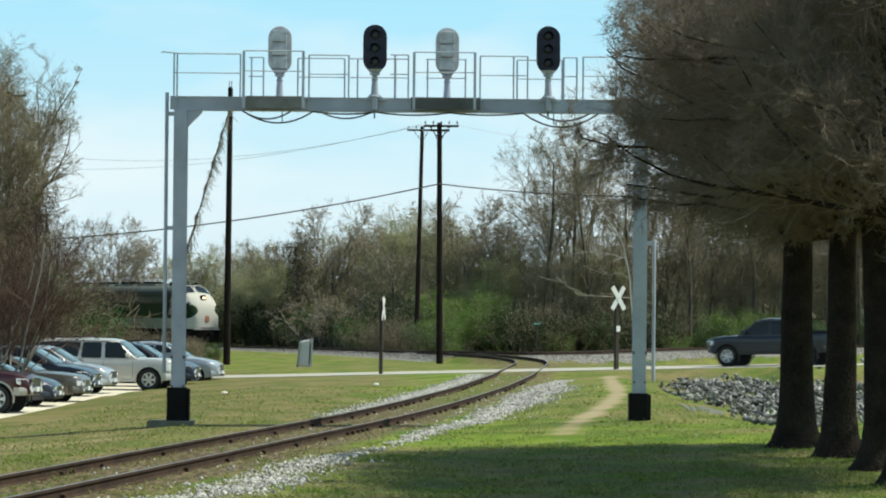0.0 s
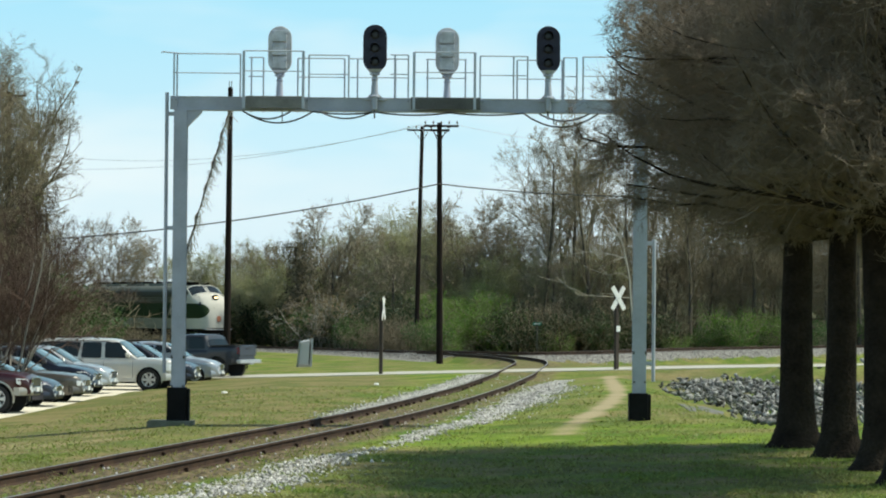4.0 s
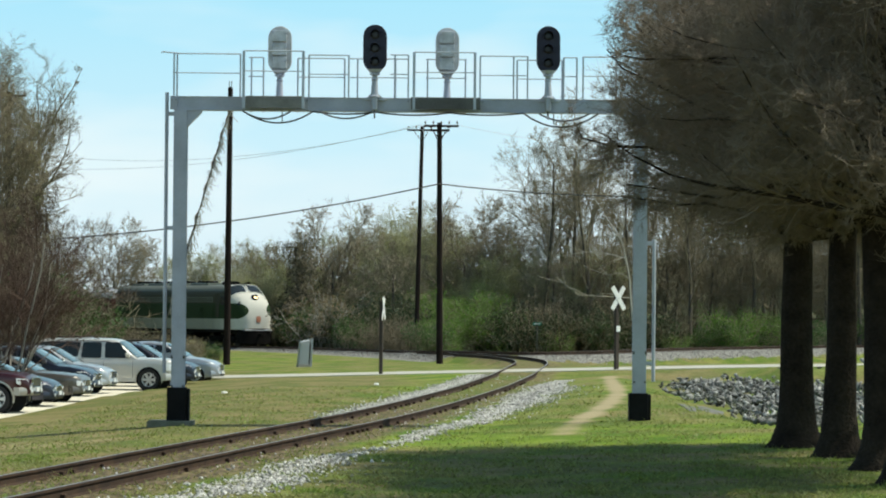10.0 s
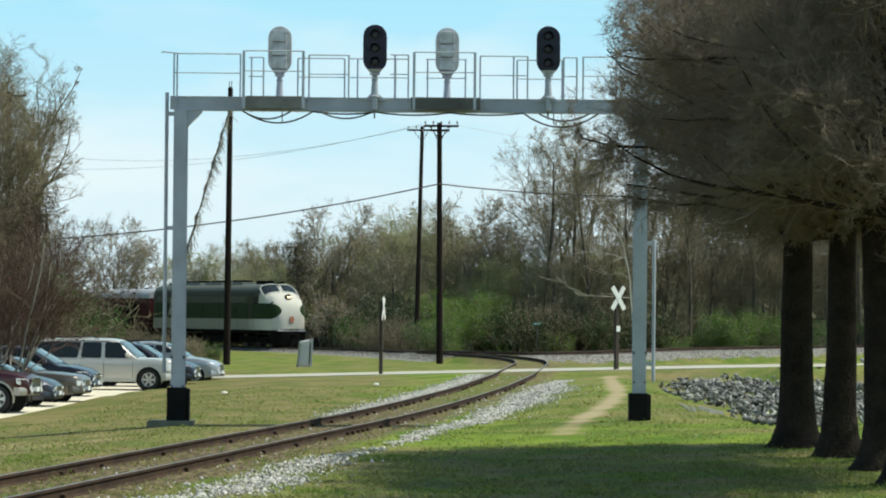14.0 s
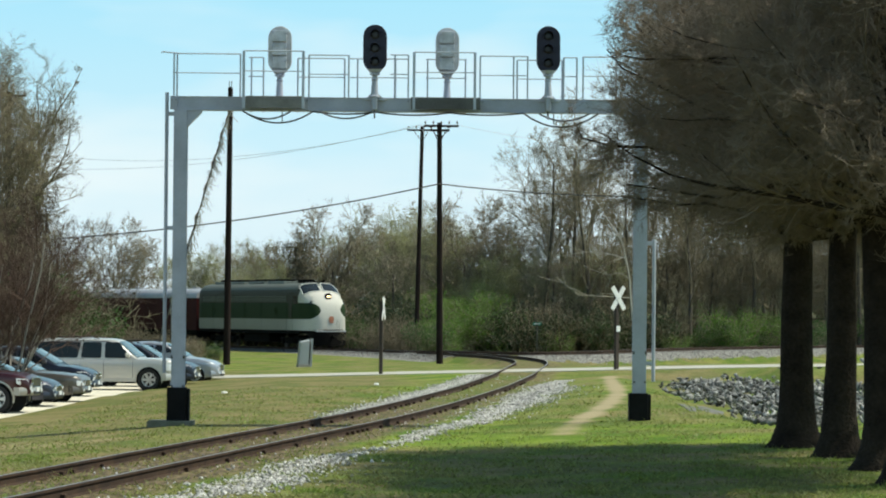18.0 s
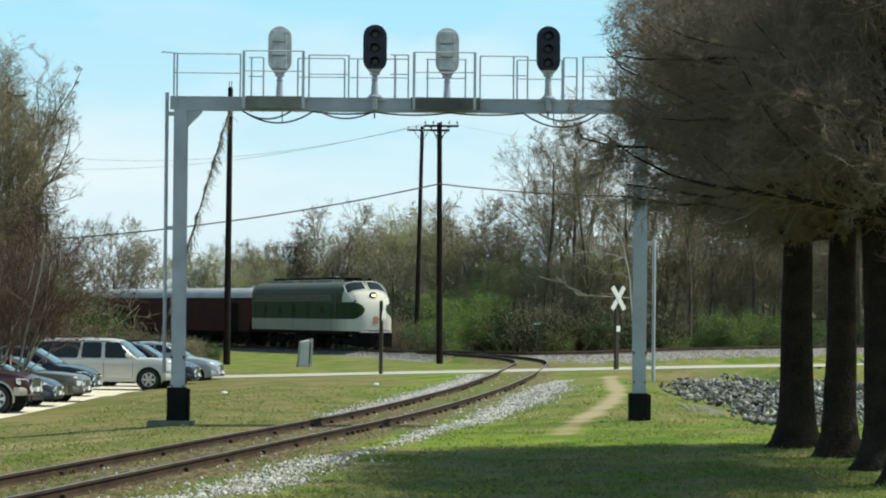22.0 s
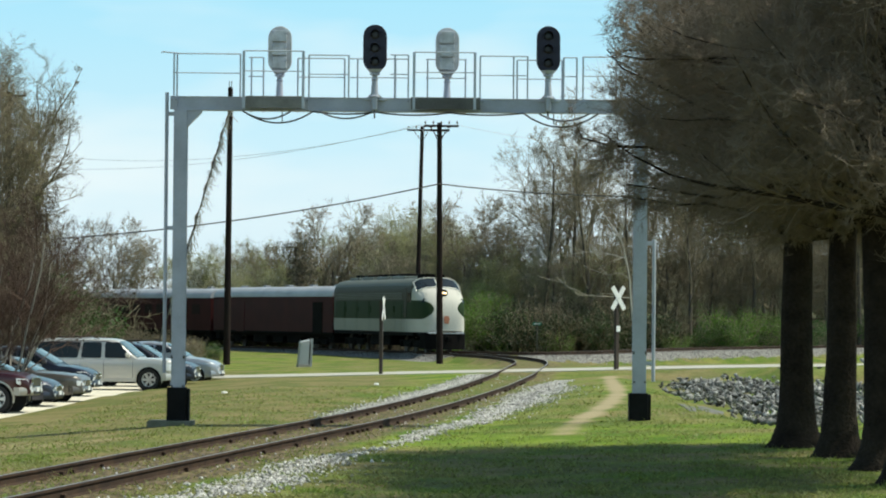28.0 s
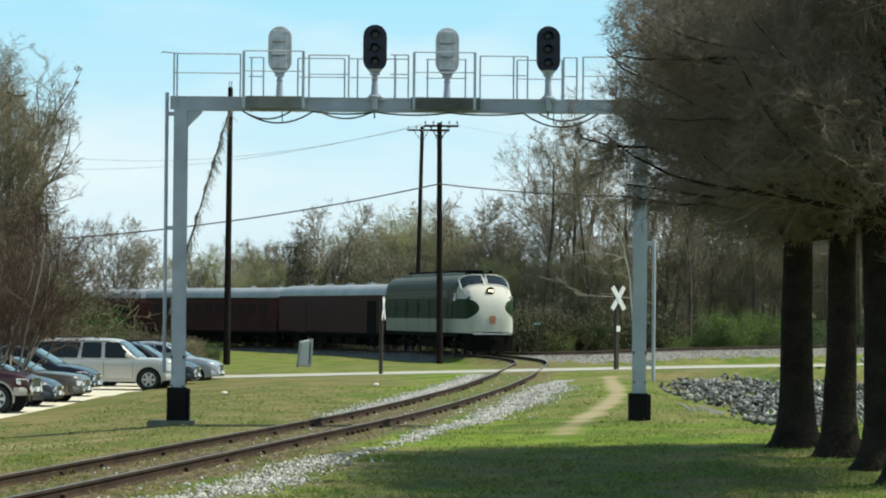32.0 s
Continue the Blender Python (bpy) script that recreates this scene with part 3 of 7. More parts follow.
def build_bridge():
    Y = 61.9
    g = thing("signal_bridge", pose(0, Y, 0), "grey steel signal bridge with railed walkway and four signals", "signal bridge")
    xl, xr = -5.83, 4.36
    zb, zt = 6.96, 7.27
    for x, z0, end in ((xl, 0.0, 0), (xr, 0.18, 1)):
        prof = [(-0.146, -0.15), (0.146, -0.15), (0.146, -0.135), (0.12, -0.125), (0.12, 0.125), (0.146, 0.135), (0.146, 0.15), (-0.146, 0.15), (-0.146, 0.135), (-0.12, 0.125), (-0.12, -0.125), (-0.146, -0.135)]
        post = part("post", loft([[(x + a, b, z) for a, b in prof] for z in (0.5, zb)]), M["galv"], g, "grey painted steel post")
        top = 0.86 if x < 0 else 0.64
        sleeve = part("base_sleeve", join(box(x - 0.02, -0.02, z0 - 0.03 + top / 2, 0.42, 0.40, top, 0.02), box(x + 0.225, 0.02, z0 - 0.02 + top / 2, 0.06, 0.34, top - 0.08, 0.01)), M["black"], g, "black tarred base sleeve")
        if not end:
            part("footing", box(x - 0.14, -0.05, z0 + 0.0, 1.0, 0.9, 0.2, 0.03), M["footing"], g, "mossy weathered concrete footing")
        for k in (0, 1):
            part("bolt", lathe([(0, 0.0), (0.02, 0), (0.02, 0.05), (0, 0.05)], n=6), M["galv_dark"], sleeve, at=pose(x - 0.12 + 0.24 * k, -0.18, z0 + 0.83))
        side = -1 if not end else 1
        part("knee_brace", slab([(x - side * 0.15, -0.10, zb), (x - side * 0.46, -0.10, zb), (x - side * 0.46, -0.10, zb - 0.04), (x - side * 0.15, -0.10, zb - 0.36)], 0.2, (0, 1, 0)), M["galv"], g)
        cx = x + side * 0.31
        top, low = (zt + 0.08, 1.15) if not end else (4.2, 1.05)
        cond = part("conduit", rod([(cx, -0.05, low), (cx, -0.05, top)], 0.042, 10), M["galv"], g, "vertical grey cable conduit", smooth=40)
        for zz in ((zb - 0.08, 4.35, 1.55) if not end else (4.1, 1.45)):
            part("bracket", box((x + cx) / 2, -0.05, zz, abs(cx - x), 0.05, 0.09, 0.005), M["galv"], cond)
        for k in (-1, 1):
            part("lug", box(x + k * 0.135, -0.16, 1.5 + z0, 0.045, 0.04, 0.07, 0.006), M["galv_dark"], post)
    cuts = [xl - 0.15, -4.38, -3.08, -0.74, 0.80, 3.1, xr + 0.2]
    for i, (a, b) in enumerate(zip(cuts, cuts[1:])):
        w = b - a - 0.012
        c = (a + b) / 2
        if i in (1, 3):
            part("walkway_panel", join(box(c, -0.42, zt - 0.14, w, 0.05, 0.26), box(c, -0.18, zt - 0.02, w, 0.5, 0.03), box(c, 0.2, zt - 0.16, w, 0.06, 0.28)), M["galv_dark"] if i == 3 else M["galv_brown"], g, "dark weathered projecting walkway" if i == 3 else "brown-grey weathered projecting walkway")
        part("beam", join(box(c, 0.12, zt - 0.155, w, 0.02, 0.31), box(c, 0.0, zt - 0.012, w, 0.26, 0.022), box(c, 0.0, zt - 0.298, w, 0.26, 0.022), box(c, -0.10, zt - 0.155, w, 0.012, 0.262)), M["galv"], g, "grey steel beam section")
        part("splice_plate", box(a, -0.13, zt - 0.15, 0.16, 0.03, 0.30, 0.005), M["galv"], g)
        for k in (-0.05, 0.05):
            part("bolt", lathe([(0, -0.03), (0.014, -0.03), (0.014, 0), (0, 0)], axis="y", n=6), M["galv_dark"], g, at=pose(a + k, -0.14, zt - 0.08))
    part("grating", box((xl + xr) / 2, 0.45, zt - 0.02, xr - xl, 0.62, 0.03), M["galv_dark"], g, "open steel walkway grating")
    # handrails: panels in front and behind, as (from x, to x, y, posts)
    panels = [(-5.99, -4.52, -0.05, 0.95, (-5.99, -5.92, -4.52)), (-4.42, -3.11, -0.42, 0.99, (-4.42, -3.11)), (-4.40, -4.06, 0.75, 0.95, (-4.33, -4.06)), (-3.29, -2.24, 0.75, 0.94, (-3.29, -2.24)), (-3.00, -2.12, -0.05, 0.94, (-3.00, -2.12)), (-2.12, -0.80, 0.75, 0.94, (-1.95, -1.10)), (-1.20, -0.80, -0.05, 0.96, (-1.10, -0.80)),
              (-0.67, 0.67, -0.42, 0.99, (-0.67, 0.67)), (-0.42, 0.50, 0.75, 0.94, (-0.38, 0.47)), (0.79, 1.84, -0.05, 0.95, (0.79, 1.53, 1.84)), (1.63, 2.64, 0.75, 0.94, (1.63, 2.64)), (2.64, 2.93, -0.05, 0.93, (2.64, 2.93)), (3.07, 4.45, -0.05, 0.95, (3.07, 3.8, 4.45))]
    for a, b, y, h, posts in panels:
        r = part("handrail", rod([(a, y, zt + h), (b, y, zt + h)], 0.016, 6), M["rail_grey"], g, "slim grey pipe handrail", smooth=40)
        part("mid_rail", rod([(a, y, zt + h * 0.55), (b, y, zt + h * 0.55)], 0.013, 6), M["rail_grey"], r, smooth=40)
        for x in posts:
            w = 0.06 if y < -0.3 else 0.036
            part("stanchion", box(x, y, zt + h / 2 - 0.14, w, w, h + 0.28, 0.004), M["rail_grey"], r)
    part("handrail_end", rod([(xl - 0.45, -0.05, zt + 0.965), (xl - 0.40, -0.05, zt + 0.985), (xl - 0.05, -0.05, zt + 0.95)], 0.018, 6), M["rail_grey"], g, smooth=40)
    for x, facing in ((-3.67, 1), (-1.54, -1), (0.06, 1), (2.29, -1)):
        if facing < 0:
            part("signal_bracket", join(box(x, -0.22, zt - 0.10, 0.12, 0.16, 0.36, 0.02), box(x, -0.14, zt - 0.04, 0.5, 0.05, 0.05, 0.01), slab([(x - 0.24, -0.2, zt - 0.06), (x + 0.24, -0.2, zt - 0.06), (x + 0.07, -0.2, zt + 0.09), (x - 0.07, -0.2, zt + 0.09)], 0.05, (0, 1, 0))), M["galv"], g)
            part("drop_pipe", rod([(x, -0.2, zt - 0.25), (x, -0.2, zt - 0.46)], 0.02, 6), M["galv_dark"], g)
        signal_head(g, x, -0.22 if facing < 0 else 0.30, zt, facing)
    # slack cables under the beam
    for a, b, sag, y in ((-4.45, -2.9, 0.26, -0.16), (-4.45, -3.4, 0.17, -0.1), (-2.75, -1.6, 0.15, -0.16), (-1.5, 0.1, 0.06, -0.1), (0.1, 1.75, 0.05, -0.16), (1.75, 3.4, 0.30, -0.16), (2.1, 3.2, 0.16, -0.1), (-2.9, -1.5, 0.05, -0.12)):
        pts = []
        for k in range(13):
            t = k / 12
            pts.append((a + (b - a) * t, y, zb - 0.01 - sag * 4 * t * (1 - t)))
        part("cable", rod(pts, 0.019, 5), M["wire"], g, "slack black signal cable", smooth=60)
    for x in (-3.58, 2.42):
        part("cable_hook", rod([(x, -0.16, zb), (x, -0.16, zb - 0.24)], 0.012, 6), M["wire"], g)
    return g


build_bridge()


# ---- poles, wires, signs ----
def pole(base, top, r0, r1, arms, label, group="line poles"):
    bx, by = base
    z0 = hz(bx, by) - 0.3
    g = thing("utility_pole", pose(bx, by, 0), label, "utility pole", group)
    h = top[2]
    lean = (top[0] - bx, top[1] - by)
    pts = [(lean[0] * k / 6, lean[1] * k / 6, z0 + (h - z0) * k / 6) for k in range(7)]
    part("shaft", rod(pts, [r0 + (r1 - r0) * k / 6 for k in range(7)], 12), M["creosote"], g, smooth=50)
    for (ax0, ax1, dy, drop, pins) in arms:
        z = h - drop
        arm = part("crossarm", box((ax0 + ax1) / 2 + lean[0], lean[1] + dy - r1, z, ax1 - ax0, 0.10, 0.12, 0.01), M["creosote"], g, "dark timber crossarm")
        for k in range(pins):
            x = ax0 + 0.08 + (ax1 - ax0 - 0.16) * k / max(1, pins - 1) + lean[0]
            ins = lathe([(0.0, 0.06), (0.012, 0.06), (0.012, 0.13), (0.05, 0.14), (0.055, 0.18), (0.035, 0.21), (0.045, 0.25), (0.0, 0.28)], n=10)
            part("insulator", moved(ins, Matrix.Translation((x, lean[1] + dy - r1, z))), M["insul"], arm, smooth=50)
        for s in (-1, 1):
            end = lean[0] + (ax1 if s > 0 else ax0) * 0.6
            part("brace", rod([(end, lean[1] + dy - r1 - 0.06, z - 0.04), (lean[0], lean[1] + dy - r1 - 0.02, z - 0.75)], 0.022, 6), M["creosote"], arm)
    return g


pole((-11.35, 147.5), (-11.3, 147.5, 14.35), 0.19, 0.13, [], "tall dark creosoted pole with a vine-hung stay")
pole((-0.13, 152.8), (-0.25, 152.8, 12.95), 0.185, 0.13, [(-0.85, 1.05, 0.0, 0.18, 5), (-0.55, 0.55, 0.30, 0.40, 2)], "dark creosoted pole with insulator crossarms")
pole((-1.75, 186.5), (-1.45, 186.5, 15.0), 0.17, 0.12, [(-1.0, 0.7, 0.0, 0.25, 4)], "slim leaning dark pole with a crossarm")
pole((-22.75, 146), (-22.75, 146, 13.9), 0.17, 0.13, [(-0.9, 0.9, 0.0, 0.2, 4)], "dark creosoted pole half hidden among bare trees")
fork = thing("pole_fitting", pose(-11.3, 147.5, 14.33), "forked insulator bracket on the pole top", "insulator")
part("fork", join(box(0, 0, 0.05, 0.14, 0.06, 0.06, 0.01), box(-0.06, 0, 0.22, 0.04, 0.05, 0.32, 0.01), box(0.06, 0, 0.22, 0.04, 0.05, 0.32, 0.01)), M["insul"], fork)


def wire(a, b, sag, r, mat, label="thin overhead wire between the poles"):
    a, b = Vector(a), Vector(b)
    pts = []
    for k in range(25):
        t = k / 24
        p = a.lerp(b, t)
        p.z -= sag * 4 * t * (1 - t)
        pts.append(p)
    solid("overhead_wire", rod(pts, r, 5, False), M[mat], label, "wire", group="overhead wires", smooth=60)


wire((-26.0, 150, 6.05), (-0.25, 152.6, 9.6), 0.62, 0.036, "wire", "sagging black overhead cable")
wire((-0.25, 152.6, 9.6), (26, 160, 10.6), 0.9, 0.036, "wire", "sagging black overhead cable")
wire((-0.95, 152.6, 12.85), (-30, 190, 13.4), 1.3, 0.012, "wire_pale")
wire((-1.2, 152.6, 12.85), (-32, 185, 12.3), 1.3, 0.012, "wire_pale")
wire((0.6, 152.6, 12.85), (26, 195, 15.2), 1.2, 0.012, "wire_pale")
wire((-0.6, 152.6, 12.85), (-1.45, 186.3, 14.8), 0.3, 0.012, "wire_pale")


def vine_stay():
    g = thing("stay_wire", pose(-11.35, 147.3, 0), "dead vines hanging from a slanting pole stay wire", "stay wire")
    top, foot = Vector((0.1, 0, 13.4)), Vector((-4.0, 0.8, -0.4))
    part("cable", rod([foot, top], 0.03, 6), M["wire"], g)
    r = np.random.default_rng(3)
    geos = []
    for k in range(240):
        t = r.uniform(0.22, 0.99)
        p = foot.lerp(top, t)
        fall = r.uniform(0.2, 1.0) * (0.35 + 1.1 * (1 - t) ** 1.2 + 0.35 * math.sin(t * 9) ** 2)
        pts = [p + Vector((r.normal(0, 0.06), r.normal(0, 0.06), r.normal(0, 0.05)))]
        for j in range(4):
            pts.append(pts[-1] + Vector((r.normal(0.03, 0.07), r.normal(0, 0.05), -fall / 4)))
        geos.append(rod(pts, [0.02, 0.017, 0.014, 0.011, 0.008], 4, False))
    part("hanging_vine", join(*geos), M["twig_pale"], g, "pale dead hanging vines")
    wrap = [foot.lerp(top, t) + Vector((0.07 * math.cos(t * 60), 0.05 * math.sin(t * 60), 0)) for t in np.linspace(0.05, 1, 90)]
    part("climbing_vine", rod(wrap, [0.035 + 0.02 * math.sin(i * 1.7) for i in range(90)], 5), M["twig_far"], g)


vine_stay()


def crossbuck(x, y, turn, z0, label, plate=True):
    g = thing("crossbuck_sign", pose(x, y, z0, 0, 0, turn), label, "crossing sign", "crossing signs")
    part("post", box(0, 0, 1.45, 0.14, 0.14, 3.3, 0.01), M["postwood"], g, "dark brown square post")
    for a in (-1, 1):
        blade = part("blade", box(0, 0, 0, 1.08, 0.02, 0.20, 0.004), M["white"], g, "white painted blade", at=pose(0, -0.09 - 0.022 * (a > 0), 2.78, 0, a * 55, 0))
        part("lettering_bar", box(0, 0.0125, 0, 0.9, 0.004, 0.10), M["trim"], blade, "dark bar of lettering on the far face")
        part("bolt", lathe([(0, -0.016), (0.02, -0.014), (0.02, -0.01), (0, -0.01)], axis="y", n=8), M["galv_dark"], blade)
    if plate:
        part("marker_plate", box(0.02, -0.085, 1.58, 0.20, 0.015, 0.22, 0.004), M["white"], g, "small white marker plate")


crossbuck(6.84, 109.9, 38, 0.40, "white crossbuck sign on a dark brown post")
crossbuck(-2.51, 114.9, 82, -0.08, "white crossbuck sign on a dark post seen edge on", False)


def street_sign():
    x, y = 6.35, 187.5
    z = hz(x, y)
    g = thing("street_sign", pose(x, y, z), "small green street name sign on a thin post", "street sign")
    part("post", rod([(0, 0, -0.2), (0, 0, 2.2)], 0.03, 8), M["galv_dark"], g)
    b = part("blade", box(0, 0, 2.15, 0.62, 0.02, 0.2, 0.005), M["green_sign"], g, "green sign blade")
    part("lettering_bar", box(0, -0.0125, 2.15, 0.42, 0.004, 0.07), M["white"], b)


street_sign()


def relay_cabinet():
    x, y = -6.85, 139.2
    g = thing("relay_cabinet", pose(x, y, hz(x, y), 0, 3, 12), "leaning grey trackside relay cabinet on a plinth", "cabinet")
    part("housing", loft([[(-0.34, -0.25, 0.08), (0.16, -0.25, 0.08), (0.16, 0.25, 0.08), (-0.34, 0.25, 0.08)], [(-0.30, -0.25, 1.2), (0.16, -0.25, 1.32), (0.16, 0.25, 1.32), (-0.30, 0.25, 1.2)], [(-0.24, -0.2, 1.27), (0.14, -0.2, 1.38), (0.14, 0.2, 1.38), (-0.24, 0.2, 1.27)]]), M["cabinet"], g, "grey painted sheet housing")
    part("door", box(-0.08, -0.262, 0.66, 0.38, 0.02, 0.98, 0.008), M["cabinet"], g)
    part("plinth", box(-0.05, 0, 0.02, 0.62, 0.6, 0.24, 0.02), M["concrete"], g)
    part("post", box(0.29, -0.05, 0.68, 0.13, 0.13, 1.5, 0.01), M["cabinet"], g, "grey square post")
    part("side_panel", box(0.2, -0.05, 0.66, 0.05, 0.4, 1.1, 0.008), M["trim"], g, "dark side panel")


relay_cabinet()


def litter(x, y, s):
    z = hz(x, y)
    r = np.random.default_rng(int(x * 100) % 97 + 5)
    pts = [[(s * k * math.cos(a) * r.uniform(0.7, 1.2), s * k * math.sin(a) * r.uniform(0.7, 1.2), h * s) for a in np.linspace(0, 2 * math.pi, 8)[:-1]] for k, h in ((0.8, -0.02), (1.0, 0.22), (0.6, 0.5), (0.15, 0.6))]
    solid("litter", loft(pts), M["white"], "crumpled white paper litter lying on the grass", "litter", "litter on the lawn", m=pose(x, y, z))


litter(-2.27, 97.5, 0.11)
litter(-6.95, 89.5, 0.11)


def rounded(q, r, n=4):
    """A polygon with its corners rounded off."""
    out = []
    for i, p in enumerate(q):
        a, b = p + (q[i - 1] - p).normalized() * r, p + (q[(i + 1) % len(q)] - p).normalized() * r
        for k in range(n + 1):
            t = k / n
            out.append(a * (1 - t) ** 2 + p * 2 * t * (1 - t) + b * t * t)
    return out


# ---- road vehicles (x forward, z up, standing on z = 0) ----
# top: outline of hood, belt and deck; cabin: outline of the greenhouse; wins: side windows as bottom rear, bottom front, top front, top rear;
# face: grille half-width, grille low and high edge; lamp: headlamp run back from the nose, low and high edge
SEDAN = dict(L=4.80, W=0.90, wr=0.33, wx=(1.42, -1.36), sill=0.20, top=[(-2.40, 0.70), (-2.37, 0.93), (-2.1, 1.02), (-1.2, 1.0), (0.95, 0.97), (1.55, 0.91), (2.05, 0.80), (2.30, 0.69), (2.38, 0.58), (2.40, 0.42)],
             cabin=[(-2.0, 0.98), (-1.25, 1.37), (-0.75, 1.45), (-0.1, 1.46), (0.30, 1.40), (1.25, 0.93)], wins=[(-1.55, -0.42, -0.42, -1.0), (-0.34, 0.86, 0.28, -0.34)], bed=None, face=(0.34, 0.44, 0.62), lamp=(0.62, 0.52, 0.71), tumble=0.72)
OLD = dict(L=5.05, W=0.93, wr=0.33, wx=(1.52, -1.42), sill=0.22, top=[(-2.52, 0.70), (-2.50, 0.96), (-1.9, 1.0), (-1.2, 0.97), (1.0, 0.95), (1.7, 0.91), (2.30, 0.84), (2.46, 0.76), (2.52, 0.62), (2.525, 0.42)],
           cabin=[(-1.85, 0.96), (-1.25, 1.36), (-0.75, 1.42), (-0.1, 1.43), (0.25, 1.38), (1.10, 0.92)], wins=[(-1.45, -0.45, -0.45, -1.05), (-0.37, 0.75, 0.22, -0.37)], bed=None, face=(0.30, 0.50, 0.70), lamp=(0.16, 0.53, 0.69), tumble=0.76)
CROSS = dict(L=4.70, W=0.92, wr=0.36, wx=(1.42, -1.32), sill=0.26, top=[(-2.35, 0.78), (-2.32, 1.02), (-1.2, 1.06), (0.95, 1.06), (1.55, 1.02), (2.02, 0.92), (2.25, 0.80), (2.33, 0.66), (2.35, 0.46)],
             cabin=[(-2.28, 1.03), (-1.98, 1.55), (-1.2, 1.66), (-0.4, 1.69), (0.15, 1.63), (1.18, 1.04)], wins=[(-2.0, -1.28, -1.28, -1.78), (-1.2, -0.32, -0.32, -1.2), (-0.24, 0.80, 0.18, -0.24)], bed=None, face=(0.38, 0.56, 0.78), lamp=(0.52, 0.62, 0.86), tumble=0.74)
LARGE = dict(L=5.6, W=1.0, wr=0.405, wx=(1.90, -1.50), sill=0.34, top=[(-2.8, 0.85), (-2.77, 1.10), (-1.2, 1.15), (1.2, 1.16), (2.0, 1.17), (2.50, 1.145), (2.69, 1.10), (2.77, 1.00), (2.80, 0.52)],
             cabin=[(-2.72, 1.12), (-2.50, 1.76), (-2.2, 1.86), (-0.6, 1.91), (0.45, 1.88), (0.68, 1.83), (1.52, 1.13)], wins=[(-2.45, -0.84, -0.72, -2.36), (-0.66, 0.08, 0.08, -0.60), (0.24, 1.20, 0.74, 0.24)], bed=None, face=(0.52, 0.72, 0.98), lamp=(0.26, 0.74, 1.0), tumble=0.80)
PICKUP = dict(L=5.1, W=0.95, wr=0.395, wx=(1.64, -1.56), sill=0.46, top=[(-2.55, 0.92), (-2.53, 1.27), (-1.2, 1.27), (-1.12, 1.16), (0.9, 1.17), (1.5, 1.17), (2.15, 1.12), (2.41, 1.05), (2.52, 0.92), (2.55, 0.60)],
              cabin=[(-1.16, 1.14), (-1.05, 1.74), (-0.9, 1.80), (-0.1, 1.83), (0.36, 1.80), (1.30, 1.13)], wins=[(-0.98, -0.16, -0.16, -0.88), (-0.06, 0.98, 0.50, -0.06)], bed=(-2.49, -1.18), face=(0.46, 0.74, 1.0), lamp=(0.34, 0.76, 1.0), tumble=0.80)


